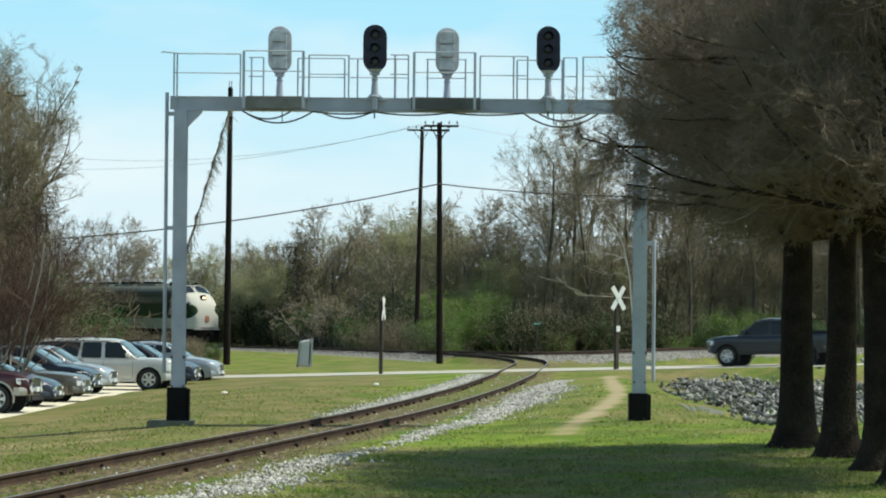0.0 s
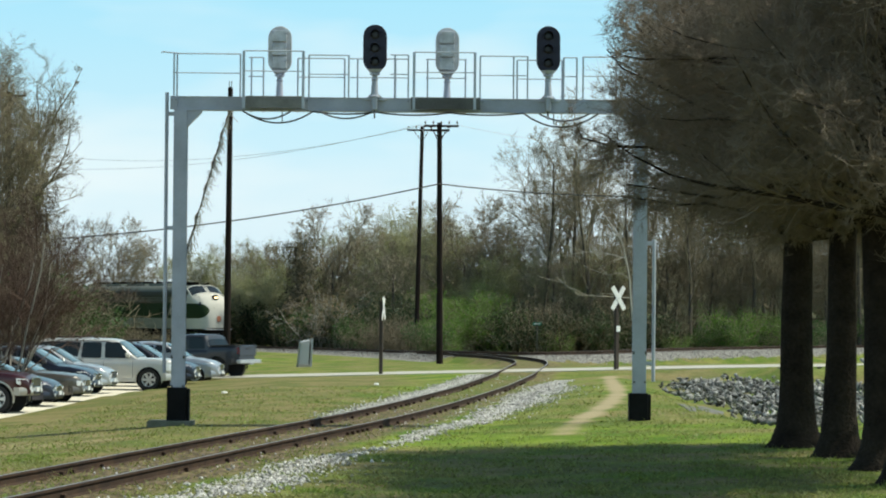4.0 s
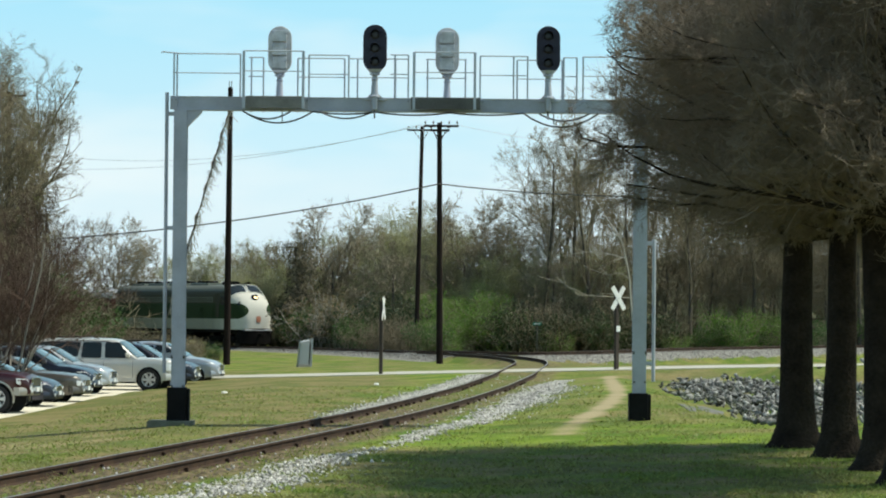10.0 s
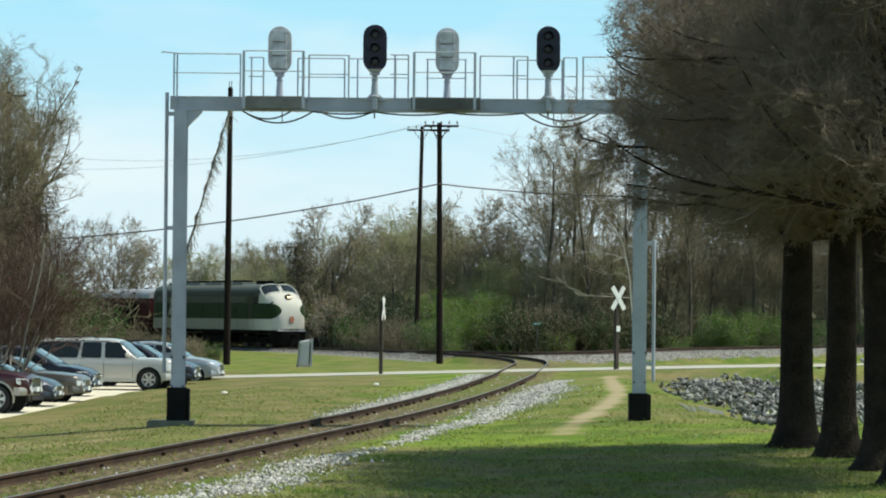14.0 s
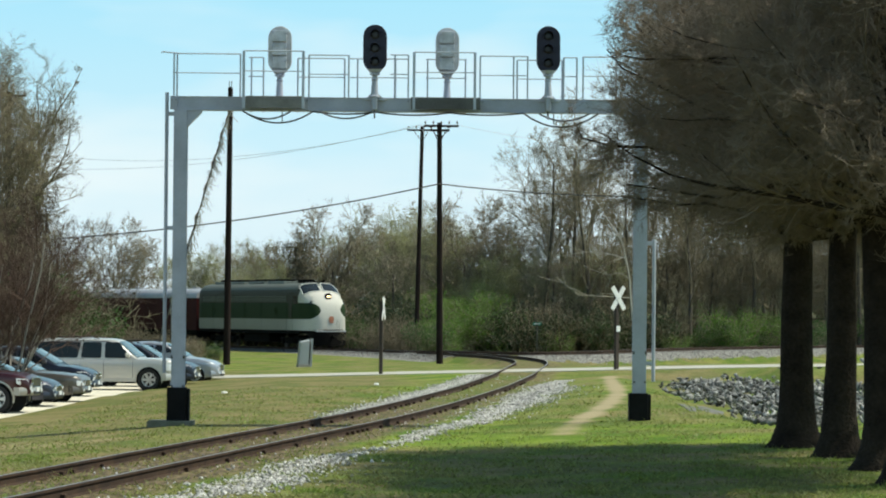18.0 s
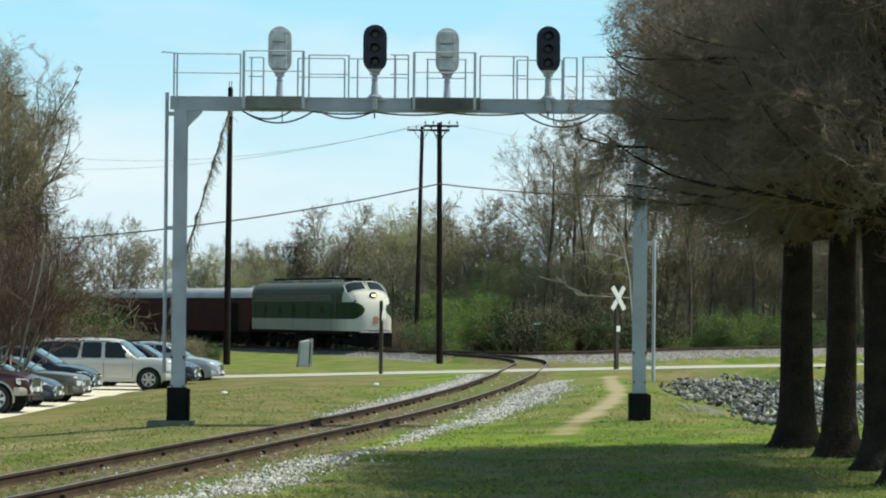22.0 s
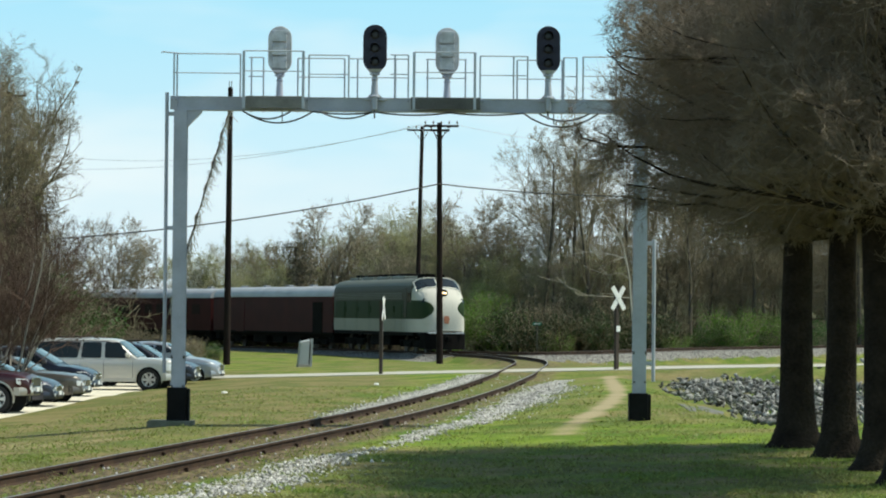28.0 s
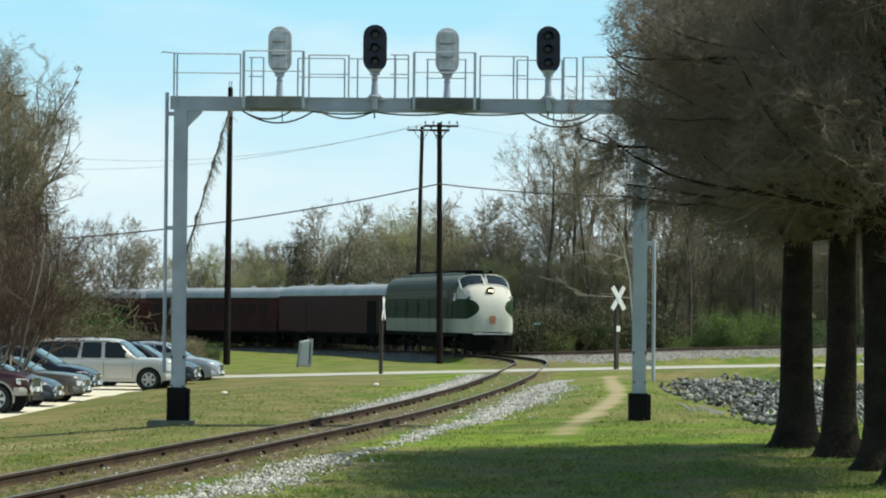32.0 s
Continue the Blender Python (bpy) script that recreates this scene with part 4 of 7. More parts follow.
def vehicle(name, spec, colour, m, label, category, group="parked vehicles", lower=None, hub="rim"):
    g = thing(name, m, label, category, group)
    L, W, wr, sill = spec["L"], spec["W"], spec["wr"], spec["sill"]
    fx = L / 2
    tx, tz = zip(*spec["top"])
    ra = wr * 1.17
    hollow = spec["bed"]

    def top_at(x):
        return float(np.interp(x, tx, tz))

    def low_at(x):
        z = sill + 0.10 * (abs(x) / fx) ** 10
        for w in spec["wx"]:
            if abs(x - w) < ra:
                z = max(z, wr + math.sqrt(ra * ra - (x - w) ** 2))
        return z

    def half(x):
        """Half-width in plan, drawn in round the corners."""
        e = abs(x) / fx
        u = max(0.0, (e - 0.74) / 0.26)
        return W * (1 - 0.02 * e ** 2 - 0.30 * u ** 3.2)

    def side(x, z):
        """Half-width of the flank at a height: a waist crease, tucked in below."""
        lo, zt = sill, max(top_at(x), sill + 0.2)
        f = min(1.0, max(0.0, (z - lo) / (zt - lo)))
        return half(x) * float(np.interp(f, [0, 0.12, 0.45, 0.72, 0.80, 0.92, 1.0], [0.955, 0.975, 0.992, 1.0, 0.995, 0.965, 0.925]))

    def section(x):
        lo, w = low_at(x), half(x)
        zt = max(top_at(x), lo + 0.07)
        pts = [(0, sill + 0.1), (w - 0.26, sill + 0.1), (w - 0.26, max(lo, sill + 0.1)), (side(x, lo), lo)]
        for f in (0.12, 0.3, 0.45, 0.6, 0.72, 0.80, 0.90, 0.965):
            z = lo + f * (zt - lo)
            pts.append((side(x, z), z))
        pts += [(w * 0.88, zt), (w * 0.70, zt + 0.016), (w * 0.4, zt + 0.030), (0, zt + 0.036)]
        return [(x, y, z) for y, z in pts] + [(x, -y, z) for y, z in reversed(pts[1:-1])]

    stations = sorted(set([round(float(q), 4) for q in list(np.linspace(-fx * 0.84, fx * 0.80, 40)) + [s * fx * k for s in (-1, 1) for k in (0.86, 0.89, 0.92, 0.945, 0.965, 0.98, 0.992, 1.0)] + [w + ra * k for w in spec["wx"] for k in (-1.0, -0.985, -0.93, -0.8, -0.6, -0.3, 0, 0.3, 0.6, 0.8, 0.93, 0.985, 1.0)]]))
    body = part("body", loft([section(x) for x in stations]), colour, g, smooth=32)
    belt = top_at(0) - 0.01
    cx, cz = zip(*spec["cabin"])
    roof = max(cz)
    wb, wt = W * 0.925, W * spec["tumble"]

    def side_y(z):
        f = (z - belt) / (roof - belt)
        return wb + (wt - wb) * (0.75 * f + 0.25 * f * abs(f))

    def cabin_top(x):
        """Roof line with its corners eased."""
        return sum(float(np.interp(x + d, cx, cz)) for d in (-0.09, -0.045, 0, 0.045, 0.09)) / 5

    rings = []
    for x in np.linspace(cx[0], cx[-1], 46):
        z0 = top_at(x) - 0.05
        zt = max(cabin_top(x), z0 + 0.03)
        k = min(0.10, (zt - z0) * 0.4)
        pts = [(side_y(z0), z0), (side_y((z0 + zt - k) / 2), (z0 + zt - k) / 2), (side_y(zt - k), zt - k), (side_y(zt) * 0.975, zt - 0.5 * k), (side_y(zt) * 0.92, zt - 0.18 * k), (side_y(zt) * 0.78, zt), (side_y(zt) * 0.4, zt + 0.022), (0, zt + 0.03)]
        rings.append([(x, y, z) for y, z in pts] + [(x, -y, z) for y, z in reversed(pts[:-1])])
    cabin = part("cabin", loft(rings), colour, g, smooth=36)
    for s in (-1, 1):
        # side glass with rounded corners, each pane in a dark seal
        for a, b, c, d in spec["wins"]:
            zl, zh = belt + 0.055, roof - 0.15
            q = rounded([Vector((a, 0, zl)), Vector((b, 0, zl)), Vector((c, 0, zh)), Vector((d, 0, zh))], 0.07, 3)
            mid = sum(q, Vector()) / len(q)
            seal = [mid + (p - mid) * 1.045 for p in q]
            pane = part("side_window", slab([(p.x, s * (side_y(p.z) + 0.004), p.z) for p in q], 0.008, (0, s, 0.2)), M["carglass"], cabin, "dark tinted side window")
            part("window_seal", slab([(p.x, s * (side_y(p.z) - 0.006), p.z) for p in seal], 0.012, (0, s, 0.2)), M["trim"], pane)
        # door seams, handles, mirror, sill and arch lips
        seams = [spec["wins"][-1][0] - 0.04, spec["wins"][-1][1] + 0.10] + ([spec["wins"][-2][0] - 0.02] if len(spec["wins"]) > 1 else [])
        for x in seams:
            zs = np.linspace(low_at(x) + 0.07, top_at(x) - 0.05, 7)
            part("door_seam", loft([[(x - 0.006, s * (side(x, z) - 0.01), z), (x + 0.006, s * (side(x, z) - 0.01), z), (x + 0.006, s * (side(x, z) + 0.0025), z), (x - 0.006, s * (side(x, z) + 0.0025), z)] for z in zs]), M["trim"], body)
        for k in range(2):
            hx = spec["wins"][-1 - k][0] + 0.12
            part("door_handle", box(hx, s * (side(hx, belt - 0.14) + 0.012), belt - 0.14, 0.19, 0.035, 0.04, 0.012), colour, body)
        mx = spec["wins"][-1][1] - 0.06
        part("mirror", join(loft([[(mx - 0.07, s * (W * 0.94 + dy), belt + 0.15 + dz) for dy, dz in ((0.03, -0.07), (0.24, -0.07), (0.26, 0.05), (0.22, 0.09), (0.03, 0.07))], [(mx + 0.05, s * (W * 0.94 + dy), belt + 0.15 + dz) for dy, dz in ((0.05, -0.06), (0.22, -0.05), (0.23, 0.03), (0.20, 0.06), (0.05, 0.05))]]), box(mx, s * (W * 0.93), belt + 0.08, 0.07, 0.12, 0.04, 0.01)), colour, body, smooth=40)
        part("sill_trim", box((spec["wx"][0] + spec["wx"][1]) / 2, s * (W * 0.965), sill + 0.03, abs(spec["wx"][0] - spec["wx"][1]) - 2 * ra, 0.06, 0.10, 0.015), lower or M["trim"], body)
        for wx in spec["wx"]:
            lip = []
            for t in np.radians(np.linspace(-12, 192, 17)):
                px, pz = wx + ra * math.cos(t), wr + ra * math.sin(t)
                yy = side(px, max(pz, sill + 0.02))
                lip.append([(px, s * (yy - 0.02), pz), (px, s * (yy + 0.016), pz), (wx + (ra + 0.05) * math.cos(t), s * (yy + 0.010), wr + (ra + 0.05) * math.sin(t)), (wx + (ra + 0.05) * math.cos(t), s * (yy - 0.02), wr + (ra + 0.05) * math.sin(t))])
            part("arch_lip", loft(lip), lower or (M["trim"] if hollow else colour), body, smooth=40)
        # lamps that wrap round the corner
        run, zl, zh = spec["lamp"]
        xs = np.linspace(fx - run, fx - 0.012, 9)
        rings = []
        for i, x in enumerate(xs):
            f = i / 8
            low, high = zl + (zh - zl) * 0.35 * (1 - f) * (run > 0.3), min(zh - (zh - zl) * 0.12 * f, top_at(x) - 0.015)
            low = min(low, high - 0.03)
            yy = min(side(x, low), side(x, high))
            rings.append([(x, s * (yy - 0.05), low), (x + 0.004, s * (yy + 0.012), low), (x + 0.004, s * (yy + 0.014), (low + high) / 2), (x + 0.002, s * (yy + 0.004), high), (x, s * (yy - 0.05), high)])
        yin = side(fx - 0.01, zl) - 0.24
        rings.append([(fx + 0.012, s * yin, zl), (fx + 0.02, s * yin, zl + 0.01), (fx + 0.02, s * yin, (zl + zh) / 2), (fx + 0.01, s * yin, zh - 0.05), (fx - 0.02, s * yin, zh - 0.05)])
        lamp = part("headlight", loft(rings), M["lamp_clear"], body, "clear headlamp", smooth=40)
        part("lamp_bowl", moved(lathe([(0.0, 0.0), (0.05, 0.004), (0.062, 0.02)], axis="x", n=12), pose(fx + 0.004, s * (yin + 0.13), (zl + zh) / 2 - 0.01)), M["chrome"], lamp)
        part("fog_lamp", moved(lathe([(0.0, 0.02), (0.045, 0.012), (0.055, 0.0)], axis="x", n=12), pose(fx + 0.030, s * W * 0.60, sill + 0.16)), M["lamp_clear"], body)
        part("tail_light", box(-fx + 0.06, s * (half(-fx + 0.06) * 0.90), top_at(-fx + 0.1) - 0.20, 0.14, 0.14, 0.28, 0.03), M["lamp_red"], body, "red tail lamp")
        # pillars and drip line beside the screen
        part("drip_rail", rod([(x, s * (side_y(cabin_top(x) - 0.09) + 0.002), cabin_top(x) - 0.085) for x in np.linspace(cx[1] + 0.1, cx[-2] - 0.02, 8)], 0.012, 5), M["trim"], cabin)
    front = [(cx[-1], cz[-1]), (cx[-2], cz[-2])]
    rear = [(cx[0], cz[0]), (cx[1], cz[1])]
    for ((x0, z0), (x1, z1)), nm, gl in ((front, "windscreen", "screen"), (rear, "rear_window", "carglass")):
        nrm = Vector((z1 - z0, 0, -(x1 - x0))).normalized()
        if nrm.z < 0:
            nrm = -nrm
        outer, inner = [], []
        for f in (0.10, 0.35, 0.65, 0.93):
            px = x0 + (x1 - x0) * f
            pz = cabin_top(px)
            yy = side_y(pz) * (0.95 - 0.03 * f)
            for t in (-1, -0.85, -0.5, 0, 0.5, 0.85, 1):
                drop = 0.026 - 0.034 * abs(t) ** 4
                p = Vector((px, yy * t, pz + drop)) + nrm * 0.016
                outer.append(tuple(p))
                inner.append(tuple(p - nrm * 0.05))
        f = [(r0 * 7 + k, r0 * 7 + k + 1, r0 * 7 + k + 8, r0 * 7 + k + 7) for r0 in range(3) for k in range(6)]
        rim_loop = list(range(7)) + [13, 20, 27] + list(range(26, 20, -1)) + [14, 7]
        rim_f = [(rim_loop[k], rim_loop[(k + 1) % len(rim_loop)], rim_loop[(k + 1) % len(rim_loop)] + 28, rim_loop[k] + 28) for k in range(len(rim_loop))]
        glass = part(nm, (outer + inner, f + [tuple(i + 28 for i in q) for q in f] + rim_f), M[gl], cabin, "sky-reflecting windscreen" if gl == "screen" else "", smooth=40)
        if gl == "screen":
            for k in (0.1, 0.55):
                a, b = Vector(outer[1]), Vector(outer[5])
                p, q = a.lerp(b, k) + nrm * 0.015, a.lerp(b, k + 0.38) + nrm * 0.02 + Vector((x1 - x0, 0, z1 - z0)) * 0.06
                part("wiper", rod([p, q], 0.009, 5), M["trim"], glass)
    if spec["L"] in (4.70, 5.6):
        for s in (-1, 1):
            pts = [(-1.95, s * wt * 0.84, roof - 0.08), (-1.75, s * wt * 0.84, roof + 0.05), (-0.3, s * wt * 0.84, roof + 0.07), (-0.05, s * wt * 0.84, roof - 0.02)]
            part("roof_rail", rod(pts, 0.02, 6), M["trim"], cabin, "dark roof rail")
        for x in (-1.3, -0.6):
            part("roof_bar", rod([(x, -wt * 0.84, roof + 0.055), (x, wt * 0.84, roof + 0.055)], 0.017, 6), M["trim"], cabin)
    gw, g0, g1 = spec["face"]
    low = lower or colour
    part("grille", box(fx + 0.002, 0, (g0 + g1) / 2, 0.05, gw * 2, g1 - g0, 0.02), M["trim"], body, "black front grille")
    part("grille_surround", join(box(fx + 0.02, 0, g1, 0.035, gw * 2 + 0.04, 0.03, 0.01), box(fx + 0.02, 0, g0, 0.035, gw * 2 + 0.04, 0.02, 0.008), *[box(fx + 0.02, s * gw, (g0 + g1) / 2, 0.035, 0.025, g1 - g0, 0.01) for s in (-1, 1)]), M["chrome"], body, "bright grille surround")
    for k in range(3):
        part("grille_bar", box(fx + 0.025, 0, g0 + (g1 - g0) * (0.28 + 0.22 * k), 0.015, gw * 1.95, 0.014), M["chrome"], body)
    for e, nm in ((1, "front_bumper"), (-1, "rear_bumper")):
        rings = []
        for t in np.linspace(-1, 1, 15):
            y = W * 0.97 * t
            x = e * (fx + 0.05 - 0.30 * abs(t) ** 4)
            rings.append([(x - e * 0.16, y, sill + 0.06), (x - e * 0.02, y, sill + 0.05), (x, y, sill + 0.12), (x, y, sill + 0.24), (x - e * 0.03, y, sill + 0.28), (x - e * 0.16, y, sill + 0.28)])
        part(nm, loft(rings), low if e > 0 else (lower or M["trim"]), body, smooth=40)
    part("air_intake", box(fx + 0.05, 0, sill + 0.12, 0.02, W * 0.85, 0.08, 0.008), M["trim"], body)
    part("number_plate", box(fx + 0.066, 0, sill + 0.21, 0.012, 0.30, 0.13, 0.003), M["white"], body)
    if hollow:
        a, b = hollow
        zt = top_at((a + b) / 2)
        part("cargo_bed", box((a + b) / 2, 0, zt + 0.030, b - a - 0.1, W * 1.6, 0.03, 0.01), M["trim"], body, "dark open cargo bed")
        for s in (-1, 1):
            part("bed_rail", box((a + b) / 2, s * W * 0.86, zt + 0.045, b - a, 0.10, 0.06, 0.02), M["trim"], body)
        gate = part("tailgate", box(-fx - 0.01, 0, zt - 0.19, 0.07, W * 1.50, 0.44, 0.02), colour, body, "dark tailgate")
        part("tailgate_handle", box(-fx - 0.05, 0, zt - 0.10, 0.02, 0.3, 0.07, 0.01), M["trim"], gate)
        part("step_bumper", join(box(-fx - 0.08, 0, sill + 0.16, 0.20, W * 1.84, 0.16, 0.03), box(-fx - 0.19, 0, sill + 0.06, 0.12, 0.12, 0.08, 0.02)), M["rim"], body, "dull silver step bumper")
    wheels = []
    for wx in spec["wx"]:
        for s in (-1, 1):
            tyre = lathe([(wr * 0.62, -0.10), (wr * 0.80, -0.115), (wr * 0.95, -0.105), (wr, -0.07), (wr, 0.07), (wr * 0.95, 0.105), (wr * 0.80, 0.115), (wr * 0.62, 0.10)], axis="y", n=28)
            w = part("wheel", tyre, M["rubber"], g, "black tyre on an alloy rim", smooth=35, at=pose(wx, s * (W - 0.125), wr))
            geos = [lathe([(wr * 0.66, s * 0.095), (wr * 0.62, s * 0.110), (wr * 0.58, s * 0.105), (wr * 0.56, s * 0.03)], axis="y", n=26), lathe([(0, s * 0.10), (wr * 0.13, s * 0.10), (wr * 0.17, s * 0.05)], axis="y", n=12)]
            for k in range(6):
                geos.append(moved(loft([[(wr * 0.10, s * 0.055, -wr * 0.10), (wr * 0.10, s * 0.095, -wr * 0.08), (wr * 0.10, s * 0.095, wr * 0.08), (wr * 0.10, s * 0.055, wr * 0.10)], [(wr * 0.60, s * 0.060, -wr * 0.14), (wr * 0.60, s * 0.10, -wr * 0.11), (wr * 0.60, s * 0.10, wr * 0.11), (wr * 0.60, s * 0.060, wr * 0.14)]]), pose(0, 0, 0, 0, 60 * k, 0)))
            part("rim", join(*geos), M[hub], w, "bright alloy rim", smooth=35)
            part("brake_disc", lathe([(0.0, s * 0.02), (wr * 0.56, s * 0.02), (wr * 0.56, s * 0.0)], axis="y", n=20), M["trim"], w)
            part("wheel_well", lathe([(0.0, -s * 0.13), (ra * 0.98, -s * 0.13), (ra * 0.98, s * 0.02)], axis="y", n=20), M["trim"], g, at=pose(wx, s * (W - 0.135), wr))
            wheels.append(w)
    return g, wheels


def parked(name, spec, colour, front, turn, label, category, **kw):
    x, y = front
    a = radians(turn)
    cx, cy = x - spec["L"] / 2 * math.cos(a), y - spec["L"] / 2 * math.sin(a)
    return vehicle(name, spec, colour, pose(cx, cy, -0.428, 0, 0, turn), label, category, **kw)


C = {"maroon": paint("maroon_car_paint", (0.050, 0.010, 0.014)), "pewter": paint("pewter_trim_paint", (0.40, 0.38, 0.34), metal=0.4), "slate": paint("slate_blue_car_paint", (0.040, 0.043, 0.065), metal=0.4), "sage": paint("warm_grey_car_paint", (0.16, 0.145, 0.13), metal=0.5), "navy": paint("dark_navy_car_paint", (0.014, 0.018, 0.034)),
     "silver": paint("silver_car_paint", (0.50, 0.52, 0.54), metal=0.6), "white": paint("off_white_car_paint", (0.54, 0.53, 0.50), metal=0.25), "blue": paint("pale_blue_grey_car_paint", (0.40, 0.42, 0.46), metal=0.5), "steel": paint("dark_steel_blue_truck_paint", (0.016, 0.020, 0.032), metal=0.1, rough=0.5)}
TURN = -6
parked("pickup_truck", dict(PICKUP, wr=0.41), C["maroon"], (-11.63, 80.2), TURN, "maroon pickup truck with pewter lower trim, parked", "truck", lower=C["pewter"])
parked("sedan", SEDAN, C["slate"], (-11.75, 85.8), TURN, "dark slate-blue sedan parked on the lot", "car")
parked("sedan", OLD, C["sage"], (-11.45, 90.4), TURN, "warm grey older sedan parked on the lot", "car")
parked("crossover_car", CROSS, C["navy"], (-11.85, 96.3), TURN, "dark navy crossover with bright headlamps, parked", "car")
silver_car, silver_wheels = parked("crossover_car", CROSS, C["silver"], (-11.68, 99.6), TURN, "silver crossover backing out of its space", "car")
parked("large_suv", LARGE, C["white"], (-9.85, 104.4), TURN, "off-white full-size SUV with dark windows, parked", "car", lower=C["white"])
parked("crossover_car", CROSS, C["navy"], (-9.55, 109.4), TURN, "dark blue crossover parked beside the SUV", "car")
parked("crossover_car", dict(CROSS, wr=0.35), C["blue"], (-9.0, 114.2), TURN, "pale blue-grey crossover parked near the road", "car")
truck, truck_wheels = vehicle("pickup_truck", PICKUP, C["steel"], pose(12, 110, 0.6, 0, 0, 154.4), "dark steel-blue pickup truck driving over the crossing", "truck", group="")


# ---- the train (x forward, z up, rails at z = 0) ----
def livery():
    """Loco paint: cream nose, green band with a round end, cream stripe, grey-green upper side."""
    m = shader("loco_livery", (0.5, 0.5, 0.5), spec=0.05, rough=0.5, vary=0.10, scale=0.7, fine=8, bump=0.03)
    n, l = m.node_tree.nodes, m.node_tree.links
    tc = n.new("ShaderNodeTexCoord")
    xyz = n.new("ShaderNodeSeparateXYZ")
    l.new(tc.outputs["Object"], xyz.inputs["Vector"])

    def calc(op, a, b=None):
        q = n.new("ShaderNodeMath")
        q.operation = op
        for i, c in enumerate((a, b)):
            if c is None:
                continue
            if isinstance(c, (int, float)):
                q.inputs[i].default_value = c
            else:
                l.new(c, q.inputs[i])
        return q.outputs[0]

    def mixed(a, b, fac):
        q = n.new("ShaderNodeMix")
        q.data_type = "RGBA"
        l.new(fac, q.inputs["Factor"])
        for key, c in (("A", a), ("B", b)):
            if isinstance(c, tuple):
                q.inputs[key].default_value = (*c, 1)
            else:
                l.new(c, q.inputs[key])
        return q.outputs["Result"]

    x, z = xyz.outputs["X"], xyz.outputs["Z"]
    cream, green, upper = (0.56, 0.545, 0.495), (0.024, 0.042, 0.019), (0.056, 0.055, 0.042)
    shaded_cream, roof_sheen = (0.28, 0.275, 0.235), (0.11, 0.12, 0.105)
    # the band: straight along the side, a half-round end laid over the nose
    wrap = calc("MULTIPLY", calc("MAXIMUM", calc("SUBTRACT", 1.45, calc("ABSOLUTE", xyz.outputs["Y"])), 0.0), 0.9)
    u = calc("ADD", x, wrap)
    ez = calc("DIVIDE", calc("SUBTRACT", z, 2.56), 0.56)
    ex = calc("DIVIDE", calc("MAXIMUM", calc("SUBTRACT", u, 6.98), 0.0), 1.27)
    band = calc("LESS_THAN", calc("ADD", calc("MULTIPLY", ex, ex), calc("MULTIPLY", ez, ez)), 1.0)
    square = calc("MULTIPLY", calc("LESS_THAN", calc("ABSOLUTE", ez), 1.0), calc("LESS_THAN", x, 6.4))
    band = calc("MAXIMUM", band, square)
    # upper side and roof run to the windscreen; the cream swings up round its frame
    edge = calc("ADD", 5.52, calc("MULTIPLY", calc("SUBTRACT", z, 3.12), 0.10))
    top = calc("MULTIPLY", calc("GREATER_THAN", z, 3.12), calc("LESS_THAN", x, edge))
    hood = calc("MULTIPLY", calc("GREATER_THAN", z, 4.26), calc("LESS_THAN", x, 5.36))
    # lighter above z 4.02: the sky's sheen on the roof, painted in
    roofed = calc("MULTIPLY", calc("GREATER_THAN", z, 4.02), calc("LESS_THAN", x, 5.34))
    # cream dims backwards from x 6.6: shade of the unlit side, put into the colour
    body = mixed(cream, shaded_cream, calc("MINIMUM", calc("MAXIMUM", calc("MULTIPLY", calc("SUBTRACT", 6.6, x), 0.3), 0.0), 1.0))
    col = mixed(mixed(mixed(body, upper, calc("MAXIMUM", top, hood)), roof_sheen, roofed), green, band)
    for node in n:
        if node.type == "MIX" and node.inputs["Factor"].is_linked and node.outputs["Result"].is_linked and node.outputs["Result"].links[0].to_node.type == "HUE_SAT":
            l.new(col, node.outputs["Result"].links[0].to_socket)
            break
    return m


M["loco"] = livery()
M["loco_cream"] = shader("cream_frame_paint", (0.66, 0.65, 0.60), rough=0.4, vary=0.06, scale=2, fine=12, bump=0)
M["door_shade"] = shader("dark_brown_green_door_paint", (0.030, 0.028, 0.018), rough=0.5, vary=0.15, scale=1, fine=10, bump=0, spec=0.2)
M["maroon_car"] = shader("maroon_coach_paint", (0.036, 0.0095, 0.011), rough=0.6, vary=0.2, scale=0.6, fine=6, bump=0.05, tint=(0.050, 0.012, 0.013), spec=0.1)
M["coach_roof"] = shader("silver_grey_roof_paint", (0.36, 0.37, 0.40), rough=0.45, vary=0.15, scale=0.5, fine=6, bump=0.05, tint=(0.27, 0.28, 0.31))
M["loco_roof"] = shader("green_grey_roof_paint", (0.13, 0.15, 0.13), rough=0.5, vary=0.2, scale=0.7, fine=8, bump=0.05)
M["under"] = shader("sooty_underframe", (0.008, 0.0075, 0.007), spec=0.1, rough=0.95, vary=0.4, scale=2, fine=15, bump=0.2)
M["wheel_steel"] = shader("rail_wheel_steel", (0.06, 0.05, 0.045), rough=0.5, metal=0.5, vary=0.3, bump=0.05)
M["headlamp"] = glow("lit_headlamp", (1.0, 0.74, 0.42), 3.0)
M["red_mark"] = shader("red_emblem_paint", (0.42, 0.17, 0.10), rough=0.5, vary=0.1, bump=0)
M["dark_glass"] = shader("dark_cab_glass", (0.020, 0.028, 0.032), rough=0.06, vary=0.1, bump=0, spec=0.6)
M["coach_glass"] = shader("dark_coach_glass", (0.016, 0.008, 0.008), rough=0.6, vary=0.1, bump=0, spec=0.1)


